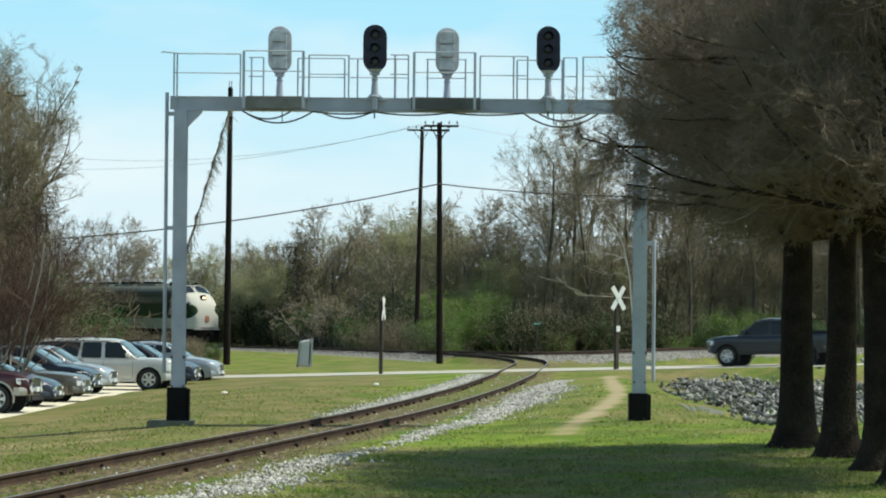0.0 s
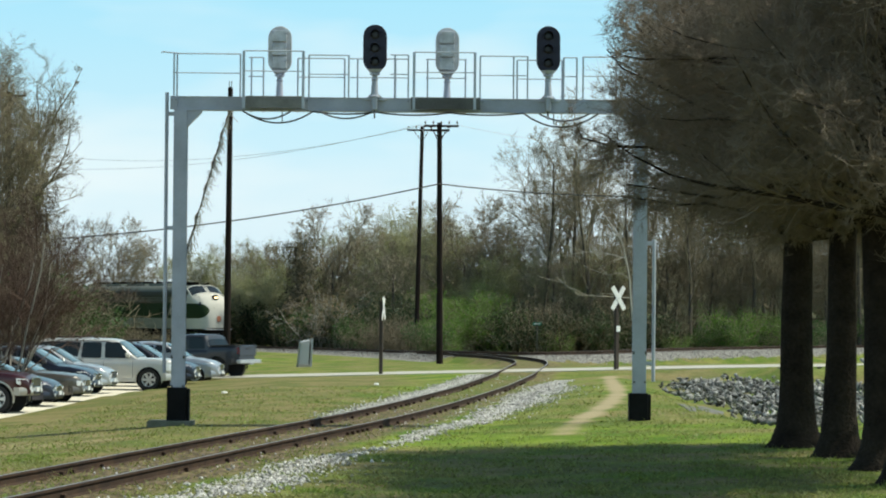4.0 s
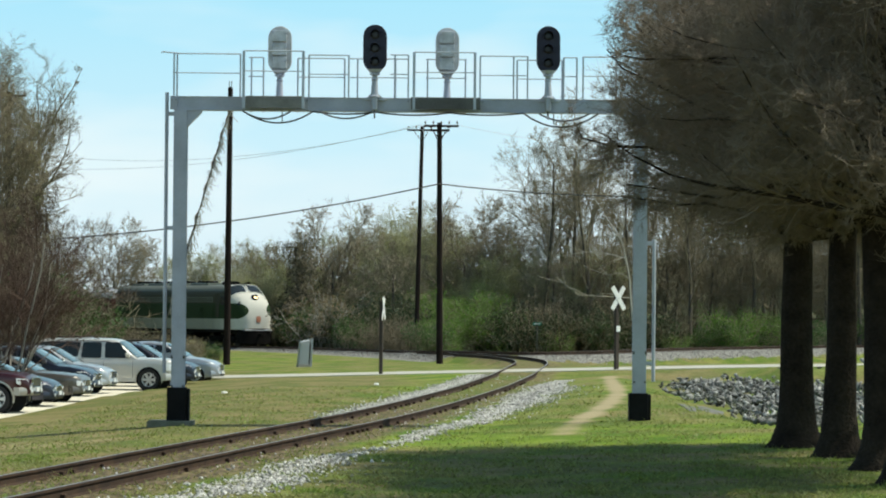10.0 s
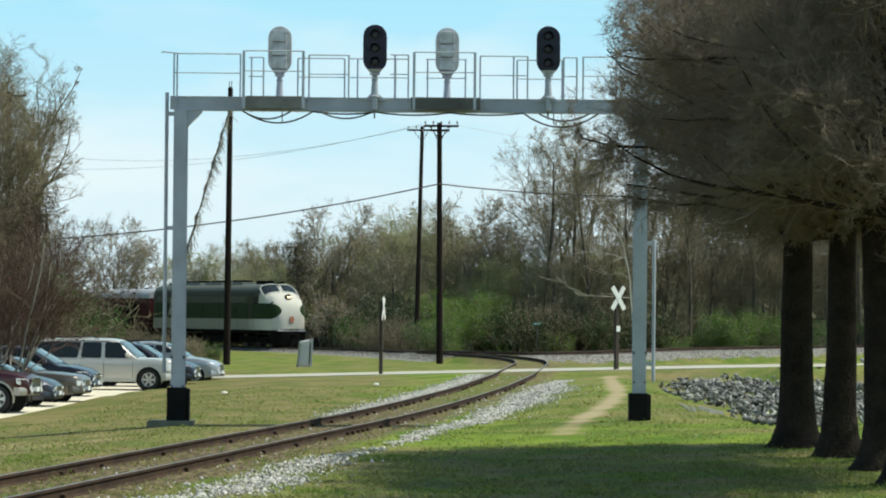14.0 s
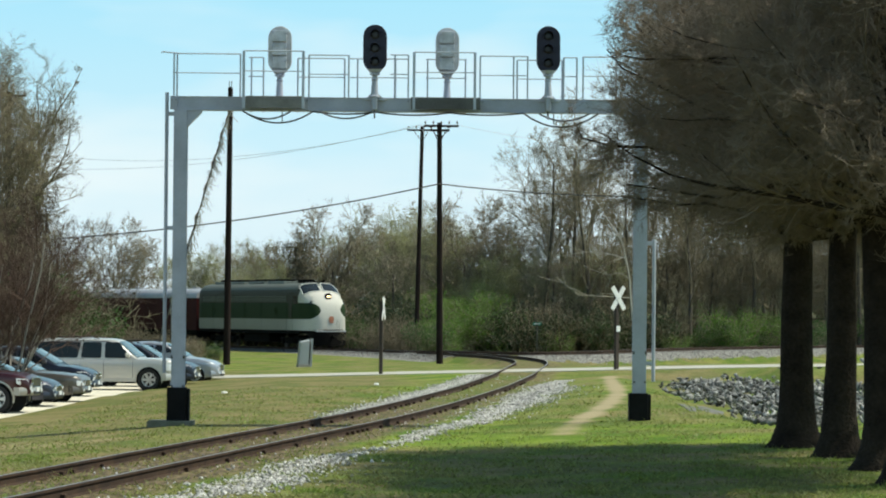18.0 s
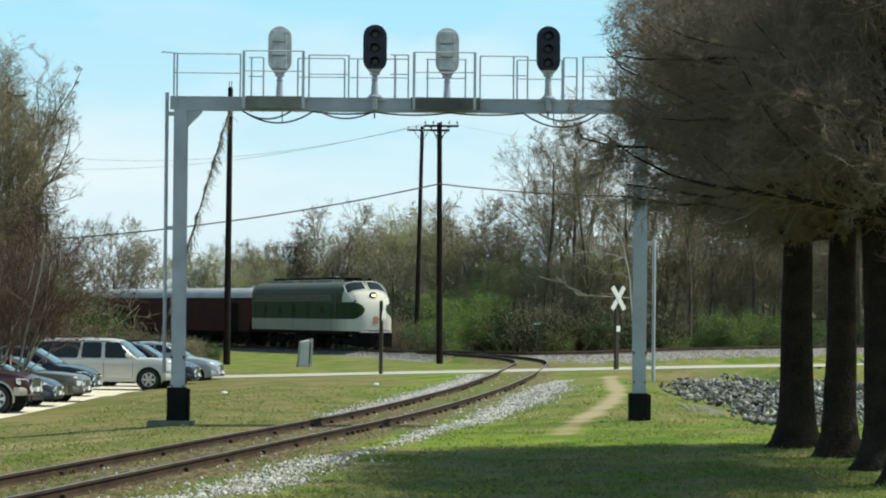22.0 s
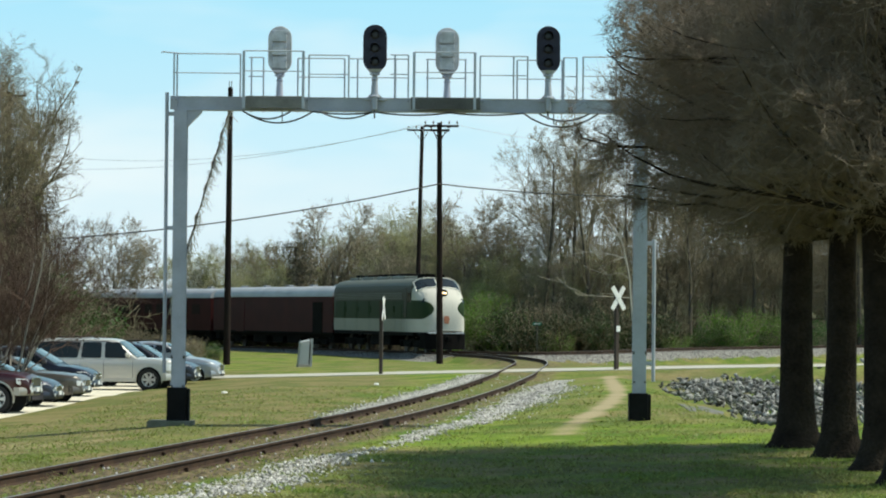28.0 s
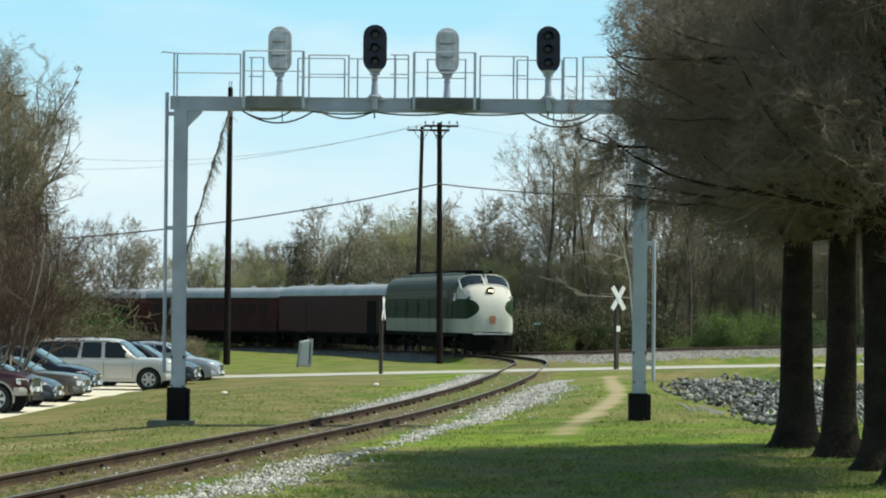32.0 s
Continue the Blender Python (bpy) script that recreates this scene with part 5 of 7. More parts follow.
def bogie(parent, x, wheelbase, axles=2, name="bogie"):
    b = part(name, join(*[box(x, s * 1.0, 0.62, wheelbase + 1.0, 0.14, 0.24, 0.04) for s in (-1, 1)], *[box(x + k * wheelbase * 0.25, s * 1.05, 0.42, wheelbase * 0.3, 0.1, 0.2, 0.03) for s in (-1, 1) for k in (-1, 1)], box(x, 0, 0.7, 0.8, 2.0, 0.3, 0.05)), M["under"], parent, "sooty black bogie frame")
    spots = (-1, 1) if axles == 2 else (-1, 0, 1)
    for s in (-1, 1):
        for k in spots:
            part("axle_box", box(x + k * wheelbase / 2, s * 1.07, 0.47, 0.34, 0.16, 0.36, 0.04), M["under"], b)
    sets = []
    for k in spots:
        prof = []
        for s in (-1, 1):
            prof.append(lathe([(0.06, s * 0.68), (0.12, s * 0.70), (0.34, s * 0.72), (0.40, s * 0.69), (0.48, s * 0.685), (0.48, s * 0.715), (0.455, s * 0.72), (0.455, s * 0.80), (0.40, s * 0.80), (0.34, s * 0.765), (0.12, s * 0.80), (0.06, s * 0.80)], axis="y", n=24, close=True))
        prof.append(rod([(0, -0.8, 0), (0, 0.8, 0)], 0.075, 10))
        prof += [moved(box(0.24, s * 0.80, 0, 0.10, 0.02, 0.10), pose(0, 0, 0, 0, a, 0)) for s in (-1, 1) for a in (0, 120, 240)]
        sets.append(part("wheelset", join(*prof), M["wheel_steel"], b, smooth=35, at=pose(x + k * wheelbase / 2, 0, 0.457)))
    return sets


def body_ring(x, w, z0, zs, zt, n=9, crown=0.55):
    """Half-round roof over straight sides."""
    side = [(w, z0), (w, z0 + (zs - z0) * 0.5), (w, zs)]
    arc = []
    for k in range(1, n + 1):
        a = math.pi / 2 * k / n
        arc.append((w * math.cos(a) ** crown if k < n else 0.0, zs + (zt - zs) * math.sin(a) ** 0.9))
    pts = side + arc
    return [(x, y, z) for y, z in pts] + [(x, -y, z) for y, z in reversed(pts[:-1])]


def build_loco():
    g = thing("diesel_locomotive", Matrix.Identity(4), "streamlined diesel locomotive, cream nose and green band", "locomotive")
    w, z0, zs, zt = 1.55, 1.22, 3.62, 4.50
    rings = [body_ring(-12.85, w * 0.97, z0, zs, zt - 0.06), body_ring(-12.75, w, z0, zs, zt)]
    rings += [body_ring(x, w, z0, zs, zt) for x in np.linspace(-12.0, 4.6, 16)]
    body = part("body", loft(rings), M["loco"], g, "cream and green painted carbody", smooth=35)
    # cab and bulldog nose: station, half-width, shoulder, top, fullness
    st = [(4.6, 1.55, 3.62, 4.50, 0.55), (5.1, 1.55, 3.62, 4.52, 0.55), (5.3, 1.545, 3.58, 4.50, 0.60), (5.45, 1.54, 3.54, 4.44, 0.62), (5.6, 1.53, 3.48, 4.33, 0.64), (5.75, 1.52, 3.42, 4.22, 0.66), (5.9, 1.50, 3.35, 4.11, 0.68), (6.05, 1.48, 3.28, 4.00, 0.70), (6.2, 1.46, 3.22, 3.91, 0.72),
          (6.45, 1.43, 3.10, 3.82, 0.74), (6.7, 1.39, 2.95, 3.76, 0.78), (6.92, 1.35, 2.80, 3.65, 0.80), (7.10, 1.31, 2.66, 3.53, 0.82), (7.25, 1.26, 2.52, 3.40, 0.84), (7.38, 1.20, 2.38, 3.24, 0.84), (7.48, 1.14, 2.24, 3.08, 0.84), (7.57, 1.06, 2.10, 2.88, 0.84), (7.64, 0.97, 1.96, 2.66, 0.84), (7.69, 0.86, 1.84, 2.44, 0.84), (7.725, 0.72, 1.72, 2.2, 0.84), (7.745, 0.52, 1.6, 1.95, 0.84)]
    sx, sw, ss, sz, sk = zip(*st)

    def skin(x, y):
        """The height of the cab and nose roof at (x, y)."""
        hw, sh, tp, k = (float(np.interp(x, sx, q)) for q in (sw, ss, sz, sk))
        a = math.acos(min(1.0, abs(y) / hw) ** (1 / k))
        return sh + (tp - sh) * math.sin(a) ** 0.9

    rings = [body_ring(x, a, z0 + 0.10 * sm(7.4, 7.7, x), b, c, crown=k) for x, a, b, c, k in st]
    nose = part("nose", loft(rings), M["loco"], g, "rounded cream bulldog nose", smooth=60)
    for s in (-1, 1):
        # a windscreen pane laid on the slope each side of the centre post
        grid = []
        for v in np.linspace(0, 1, 6):
            for t in np.linspace(0, 1, 8):
                y = 0.10 + 1.27 * t
                lo_x, hi_x = 6.20 - 0.08 * t * t, 5.40 - 0.14 * t ** 2
                f = 0.5 + (v - 0.5) * (1 - 0.10 * (2 * t - 1) ** 8)
                x = lo_x + (hi_x - lo_x) * f
                grid.append(Vector((x, s * y, skin(x, y))))
        out = Vector((0.62, s * 0.18, 0.76)).normalized()
        front, back = [tuple(p + out * 0.028) for p in grid], [tuple(p - out * 0.03) for p in grid]
        f = [(r0 * 8 + k, r0 * 8 + k + 1, r0 * 8 + k + 9, r0 * 8 + k + 8) for r0 in range(5) for k in range(7)]
        ring = list(range(8)) + [15, 23, 31, 39, 47] + list(range(46, 39, -1)) + [32, 24, 16, 8]
        f2 = [tuple(i + 48 for i in q) for q in f] + [(ring[k], ring[(k + 1) % len(ring)], ring[(k + 1) % len(ring)] + 48, ring[k] + 48) for k in range(len(ring))]
        pane = part("windscreen", (front + back, f + f2), M["dark_glass"], nose, "dark cab windscreen", smooth=40)
        part("window_frame", rod([Vector(front[i]) for i in ring + ring[:1]], 0.036, 6), M["loco_cream"], pane, "cream windscreen frame", smooth=50)
        c0 = Vector(front[3])
        part("wiper", rod([c0 + out * 0.03, Vector(front[20]) + out * 0.03], 0.012, 5), M["under"], pane)
        # cab side: window, door, grab irons; number board on the nose side
        part("cab_window", slab([(4.78, s * 1.552, 3.02), (5.42, s * 1.545, 3.02), (5.38, s * 1.535, 3.58), (4.78, s * 1.552, 3.60)], 0.02, (0, s, 0)), M["dark_glass"], body, "dark cab side window")
        part("number_board", slab([(6.95, s * (1.30), 3.02), (7.15, s * 1.16, 2.98), (7.12, s * 1.02, 3.18), (6.95, s * 1.16, 3.26)], 0.05, (0.3, s, 0.2)), M["dark_glass"], nose, "dark number board")
        part("cab_door", box(4.25, s * 1.556, 2.98, 0.62, 0.02, 1.8, 0.006), M["door_shade"], body, "dark cab door")
        part("nose_door_seam", rod([(7.60, s * 0.34, 2.75), (7.735, s * 0.34, 1.85)], 0.012, 5), M["under"], nose)
        for x in (-11.2, -8.2, -5.2, -2.2, 0.8, 2.8):
            part("side_panel", box(x, s * 1.555, 2.56, 2.2, 0.02, 1.04, 0.006), M["loco"], body)
            part("panel_batten", box(x + 1.3, s * 1.556, 2.42, 0.06, 0.022, 2.3, 0.004), M["loco"], body)
        part("grille", box(-4.2, s * 1.556, 3.40, 15.6, 0.025, 0.42, 0.006), M["loco"], body, "upper side air grille")
        for k in range(4):
            part("grille_slat", box(-4.2, s * 1.572, 3.24 + 0.105 * k, 15.6, 0.02, 0.03), M["loco_roof"], body)
        for x in (-9.7, -6.7, -3.7, 1.8):
            port = lathe([(0.0, 0), (0.17, 0), (0.17, s * 0.02), (0.20, s * 0.03), (0.22, s * 0.02), (0.22, 0)], axis="y", n=20)
            part("porthole", moved(port, Matrix.Translation((x, s * 1.565, 2.60))), M["loco"], body)
        for x in (3.75, 4.72):
            part("grab_iron", rod([(x, s * 1.58, 1.25), (x, s * 1.63, 1.4), (x, s * 1.63, 2.8), (x, s * 1.58, 2.9)], 0.02, 6), M["loco"], body)
        part("grab_iron", rod([(6.9, s * 1.00, skin(6.9, 1.0)), (6.95, s * 1.02, skin(6.9, 1.0) + 0.08), (6.3, s * 1.12, skin(6.3, 1.12) + 0.08), (6.25, s * 1.12, skin(6.25, 1.12))], 0.016, 6), M["loco_cream"], nose)
        for k in range(3):
            part("side_step", box(4.25, s * 1.42, 0.45 + 0.28 * k, 0.5, 0.18, 0.03, 0.006), M["under"], body)
        part("side_sill", box(-3.4, s * 1.47, 1.10, 18.6, 0.10, 0.20, 0.02), M["under"], body)
    shell = part("headlight_housing", moved(lathe([(0.0, -0.22), (0.20, -0.22), (0.22, 0.10), (0.20, 0.16), (0.175, 0.13), (0.0, 0.10)], axis="x", n=22), pose(7.12, 0, 3.56, 0, -4, 0)), M["under"], nose, "dark round headlamp housing", smooth=40)
    for s in (-1, 1):
        part("headlight", moved(lathe([(0.0, 0.10), (0.06, 0.09), (0.07, 0.05)], axis="x", n=14), pose(7.22, s * 0.07, 3.56, 0, -4, 0)), M["headlamp"], shell, "lit headlamp")
    part("emblem", join(slab([(7.735, -0.15, 1.86), (7.735, 0.15, 1.86), (7.735, 0.19, 2.02), (7.715, 0.12, 2.2), (7.715, -0.12, 2.2), (7.735, -0.19, 2.02)], 0.05, (1, 0, 0)), box(7.76, 0, 1.80, 0.05, 0.30, 0.10, 0.01)), M["red_mark"], nose, "small faded red emblem")
    part("pilot", loft([[(7.0, -1.4, 1.16), (7.0, 1.4, 1.16), (7.0, 1.4, 0.25), (7.0, -1.4, 0.25)], [(7.5, -1.25, 1.16), (7.5, 1.25, 1.16), (7.5, 1.2, 0.22), (7.5, -1.2, 0.22)], [(7.85, -0.45, 1.14), (7.85, 0.45, 1.14), (7.9, 0.4, 0.2), (7.9, -0.4, 0.2)]]), M["under"], g, "black pilot plate", smooth=30)
    part("anticlimber", join(box(7.55, 0, 1.17, 0.5, 2.1, 0.06, 0.02), box(7.74, 0.85, 1.2, 0.12, 0.5, 0.10, 0.02), box(7.74, -0.85, 1.2, 0.12, 0.5, 0.10, 0.02)), M["sig_silver"], g, "worn silver nose step")
    part("coupler", join(box(8.0, 0, 0.82, 0.5, 0.16, 0.2, 0.04), box(8.22, 0.05, 0.82, 0.16, 0.3, 0.3, 0.05)), M["under"], g)
    part("fuel_tank", box(-2.55, 0, 0.66, 4.6, 2.4, 0.62, 0.1), M["under"], g, "black fuel tank")
    part("underframe", box(-2.9, 0, 1.08, 19.4, 2.6, 0.2, 0.02), M["under"], g)
    for x, ln in ((-10.6, 2.2), (-7.4, 2.6), (-3.8, 2.8), (-0.2, 2.8)):
        hatch = part("roof_hatch", box(x, 0, 4.54, ln, 1.5, 0.22, 0.05), M["loco_roof"], g, "raised roof hatch")
        for k in (-1, 1):
            part("fan", moved(lathe([(0.0, 0.20), (0.42, 0.20), (0.46, 0.14), (0.46, 0.0), (0.0, 0.0)], n=18), Matrix.Translation((x + k * ln * 0.25, 0, 4.60))), M["under"], hatch)
    for x in (3.0, 3.9):
        part("exhaust_stack", box(x, 0, 4.60, 0.6, 0.7, 0.30, 0.04), M["under"], g)
    horn = [moved(lathe([(0.03, 0), (0.035, 0.3), (0.06, 0.42), (0.11, 0.5)], axis="x", n=10), Matrix.Translation((4.75, s * 0.5, 4.62))) for s in (-1, 1)]
    part("horn", join(*horn, box(4.85, 0, 4.54, 0.1, 1.1, 0.12, 0.01)), M["under"], g)
    sets = []
    for x in (-9.1, 4.0):
        sets += bogie(g, x, 4.1, 3)
    return g, sets


def build_coach(length, kind, label):
    g = thing("passenger_coach", Matrix.Identity(4), label, "railway coach", "coaches of the train")
    w, z0, zs, zt = 1.50, 1.12, 3.55, 4.25
    h = length / 2
    side = [[(x, -w, z0), (x, -w, zs), (x, w, zs), (x, w, z0)] for x in (-h, h)]
    body = part("body", loft(side), M["maroon_car"], g, "dark maroon coach side")
    rings = []
    for x, k in ((-h, 0.92), (-h + 0.25, 0.99), (-h + 0.6, 1.0), (h - 0.6, 1.0), (h - 0.25, 0.99), (h, 0.92)):
        ring = [(w + 0.03, zs - 0.02)] + [((w + 0.03) * math.cos(a) ** 0.6, zs + (zt - zs) * k * math.sin(a)) for a in np.radians(np.linspace(8, 82, 8))] + [(0.0, zs + (zt - zs) * k)]
        rings.append([(x, y, z) for y, z in ring] + [(x, -y, z) for y, z in reversed(ring[:-1])])
    roof = part("roof", loft(rings), M["coach_roof"], g, "silver-grey rounded roof", smooth=40)
    for k in range(5):
        x = -h + 2.5 + k * (length - 5) / 4
        part("roof_vent", box(x, 0.0, zt + 0.04, 0.5, 0.4, 0.16, 0.03), M["coach_roof"], roof)
    for s in (-1, 1):
        if kind == "baggage":
            for x in (h - 2.6, -h + 5.5):
                part("sliding_door", box(x, s * (w + 0.012), 2.12, 1.7, 0.03, 2.1, 0.01), M["under"] if x > 0 else M["maroon_car"], body, "dark sliding baggage door")
            span = []
        else:
            span = np.linspace(-h + 2.2, h - 2.2, 11)
        for x in span:
            win = part("window", box(x, s * (w + 0.006), 2.7, 1.15, 0.02, 0.72, 0.005), M["coach_glass"], body, "dark coach window")
            part("window_frame", join(box(x, s * (w + 0.012), 3.08, 1.25, 0.03, 0.05), box(x, s * (w + 0.012), 2.32, 1.25, 0.03, 0.05)), M["maroon_car"], win)
        for zz in (1.9, 3.4):
            part("belt_rail", box(0, s * (w + 0.008), zz, length - 0.1, 0.02, 0.05), M["maroon_car"], body)
        part("side_sill", box(0, s * (w - 0.04), z0 - 0.05, length, 0.1, 0.14, 0.01), M["under"], body)
    for e in (-1, 1):
        part("gangway", box(e * (h + 0.28), 0, 2.2, 0.56, 1.1, 2.3, 0.05), M["under"], g, "black folded gangway")
        part("end_step", box(e * (h - 0.5), 0, 0.72, 0.7, 2.7, 0.5, 0.03), M["under"], g)
        part("roof_collar", loft([[(e * (h - 1.5 + d), y * 1.012, z + 0.012) for y, z in [(w, zs)] + [(w * math.cos(a) ** 0.6, zs + (zt - zs) * math.sin(a)) for a in np.radians(np.linspace(8, 60, 5))] + [(0.6, zs)]] for d in (0, 0.35)]), M["under"], roof, "dark soot patch plate")
        part("coupler", box(e * (h + 0.45), 0, 0.82, 0.6, 0.2, 0.22, 0.04), M["under"], g)
    part("underframe", box(0, 0, 0.92, length - 1.2, 2.5, 0.26, 0.02), M["under"], g)
    for x, ln in ((-2.8, 2.6), (0.6, 2.0), (3.6, 2.4)):
        part("battery_box", box(x, 0, 0.62, ln, 2.3, 0.55, 0.05), M["under"], g)
    sets = []
    for e in (-1, 1):
        sets += bogie(g, e * (h - 3.2), 2.5)
    return g, sets


loco, loco_sets = build_loco()
coaches = [build_coach(22.6, "baggage", "dark maroon baggage coach with a silver roof"), build_coach(22.6, "coach", "dark maroon passenger coach with a silver roof"), build_coach(22.6, "coach", "dark maroon passenger coach with a silver roof"), build_coach(22.6, "coach", "dark maroon passenger coach with a silver roof")]


# ---- trees and shrubs ----
def unit(v):
    return v / np.maximum(np.linalg.norm(v, axis=-1, keepdims=True), 1e-9)


def tubes(p0, p1, r0, r1, sides):
    """Tapered prisms between pairs of points."""
    n = len(p0)
    d = unit(p1 - p0)
    a = np.where(np.abs(d[:, 2:3]) < 0.9, np.array([[0, 0, 1.0]]), np.array([[1.0, 0, 0]]))
    u = unit(np.cross(d, a))
    w = np.cross(d, u)
    t = 2 * np.pi * np.arange(sides) / sides
    c, s = np.cos(t)[None, :, None], np.sin(t)[None, :, None]
    off = u[:, None] * c + w[:, None] * s
    lo, hi = p0[:, None] + off * r0[:, None, None], p1[:, None] + off * r1[:, None, None]
    v = np.concatenate([lo, hi], 1).reshape(-1, 3)
    k = np.arange(sides)
    q = np.stack([k, (k + 1) % sides, (k + 1) % sides + sides, k + sides], 1)
    f = (np.arange(n)[:, None, None] * 2 * sides + q[None]).reshape(-1, 4)
    return v, f


def spikes(p0, p1, r0):
    """Three-sided twigs that run out to a point."""
    n = len(p0)
    d = unit(p1 - p0)
    a = np.where(np.abs(d[:, 2:3]) < 0.9, np.array([[0, 0, 1.0]]), np.array([[1.0, 0, 0]]))
    u = unit(np.cross(d, a))
    w = np.cross(d, u)
    k = r0[:, None]
    v = np.stack([p0 + u * k, p0 - u * k * 0.5 + w * k * 0.87, p0 - u * k * 0.5 - w * k * 0.87, p1], 1).reshape(-1, 3)
    f = (np.arange(n)[:, None, None] * 4 + np.array([(0, 1, 3), (1, 2, 3), (2, 0, 3)])[None]).reshape(-1, 3)
    return v, f


def merge(parts):
    vs, fs, n = [], [], 0
    for v, f in parts:
        vs.append(v)
        fs.append(f + n)
        n += len(v)
    return np.concatenate(vs), np.concatenate(fs)


def reach(p, d, env, r):
    """How far a branch runs from p along d to the crown's uneven outline. env: height of the widest part, radius, depth above and depth below it."""
    zc, rx, up, down = env[:4]
    flat = env[4] if len(env) > 4 else 2
    lo, hi = np.zeros(len(p)), np.full(len(p), 3.0 * max(rx, up))
    for k in range(14):
        mid = (lo + hi) / 2
        q = p + d * mid[:, None]
        dz = q[:, 2] - zc
        a = np.arctan2(q[:, 1], q[:, 0])
        lobe = 1 + 0.07 * np.sin(3 * a + 1.1 * dz) + 0.06 * np.sin(5 * a - 1.7 * dz + 1)
        f = (q[:, 0] ** 2 + q[:, 1] ** 2) / (rx * lobe) ** 2 + np.where(dz > 0, (dz / up) ** 2, np.abs(dz / down) ** flat)
        lo, hi = np.where(f < 1, mid, lo), np.where(f < 1, hi, mid)
    return np.maximum(lo * r.uniform(0.88, 1.06, len(p)), 0.30)


def grow(r, trunks, levels, env=None):
    """trunks: rows of (x, y, z, dx, dy, dz, length, radius). levels: dicts with segs, wob, up, taper, sides and, for the next level, kids, ratio, angle, lo, thin.
    Returns per level the tube arrays and the nodes of the last level."""
    t = np.array(trunks, float)
    p, d, ln, rad = t[:, :3], unit(t[:, 3:6]), t[:, 6], t[:, 7]
    out = []
    for lv in levels:
        k = lv["segs"]
        nodes, dirs, rr = [p], [d], [rad]
        cur, dd = p, d
        for j in range(k):
            dd = unit(dd + r.normal(0, lv["wob"], dd.shape) + np.array([0, 0, lv["up"]]))
            if env and lv is not levels[0]:
                low = cur[:, 2] < env[0] - env[3] * (0.82 if lv is levels[1] else 1.30)
                dd[:, 2] = np.where(low, np.maximum(dd[:, 2], 0.14), dd[:, 2])
            cur = cur + dd * (ln / k)[:, None]
            if env and lv is not levels[0]:
                far = np.hypot(cur[:, 0], cur[:, 1])
                cur[:, :2] *= np.minimum(1.0, env[1] * r.uniform(0.98, 1.08, len(cur)) / np.maximum(far, 1e-6))[:, None]
            nodes.append(cur)
            dirs.append(dd)
            rr.append(rad * (1 - (1 - lv["taper"]) * (j + 1) / k))
        N, D, R = np.stack(nodes, 1), np.stack(dirs, 1), np.stack(rr, 1)
        if "kids" not in lv and k == 1:
            out.append((spikes(N[:, 0], N[:, 1], R[:, 0] * 1.15), N, D))
            break
        out.append((tubes(N[:, :-1].reshape(-1, 3), N[:, 1:].reshape(-1, 3), R[:, :-1].ravel(), R[:, 1:].ravel(), lv["sides"]), N, D))
        if "kids" not in lv:
            break
        m = lv["kids"]
        idx = np.repeat(np.arange(len(p)), m)
        fr = lv["lo"] + (1 - lv["lo"]) * r.random(len(idx)) ** lv.get("bias", 1.0)
        pos = fr * k
        i0 = np.minimum(pos.astype(int), k - 1)
        w = (pos - i0)[:, None]
        base = N[idx, i0] * (1 - w) + N[idx, i0 + 1] * w
        bd = D[idx, i0 + 1]
        perp = unit(np.cross(bd, r.normal(0, 1, bd.shape)))
        ang = np.radians(r.uniform(*lv["angle"], len(idx)))[:, None]
        nd = unit(bd * np.cos(ang) + perp * np.sin(ang) + np.array([0, 0, lv.get("lift", 0.0)]))
        nl = ln[idx] * lv["ratio"] * r.uniform(0.6, 1.25, len(idx)) * (1.15 - 0.55 * (fr - lv["lo"]) / (1 - lv["lo"]))
        if env:
            if lv is levels[0]:
                nd = unit(np.column_stack([nd[:, :2], np.maximum(nd[:, 2], 0.02)]))
            far = reach(base, nd, env, r)
            nl = np.where(far < 0.31, 0.35, far) if lv is levels[0] else np.minimum(nl, far)
        nr = np.maximum(R[idx, i0] * lv["thin"], lv.get("min", 0.004))
        p, d, ln, rad = base, nd, nl, nr
    return out


def leaves(r, pts, n, size, spread):
    """Many small bent leaf faces near the points."""
    c = pts[r.integers(0, len(pts), n)] + r.normal(0, spread, (n, 3))
    a = unit(r.normal(0, 1, (n, 3)))
    b = unit(np.cross(a, r.normal(0, 1, (n, 3))))
    s = (size * r.uniform(0.6, 1.3, n))[:, None]
    v = np.stack([c - a * s, c + b * s * 0.5, c + a * s, c - b * s * 0.5], 1).reshape(-1, 3)
    f = np.arange(4 * n).reshape(n, 4)
    return v, f


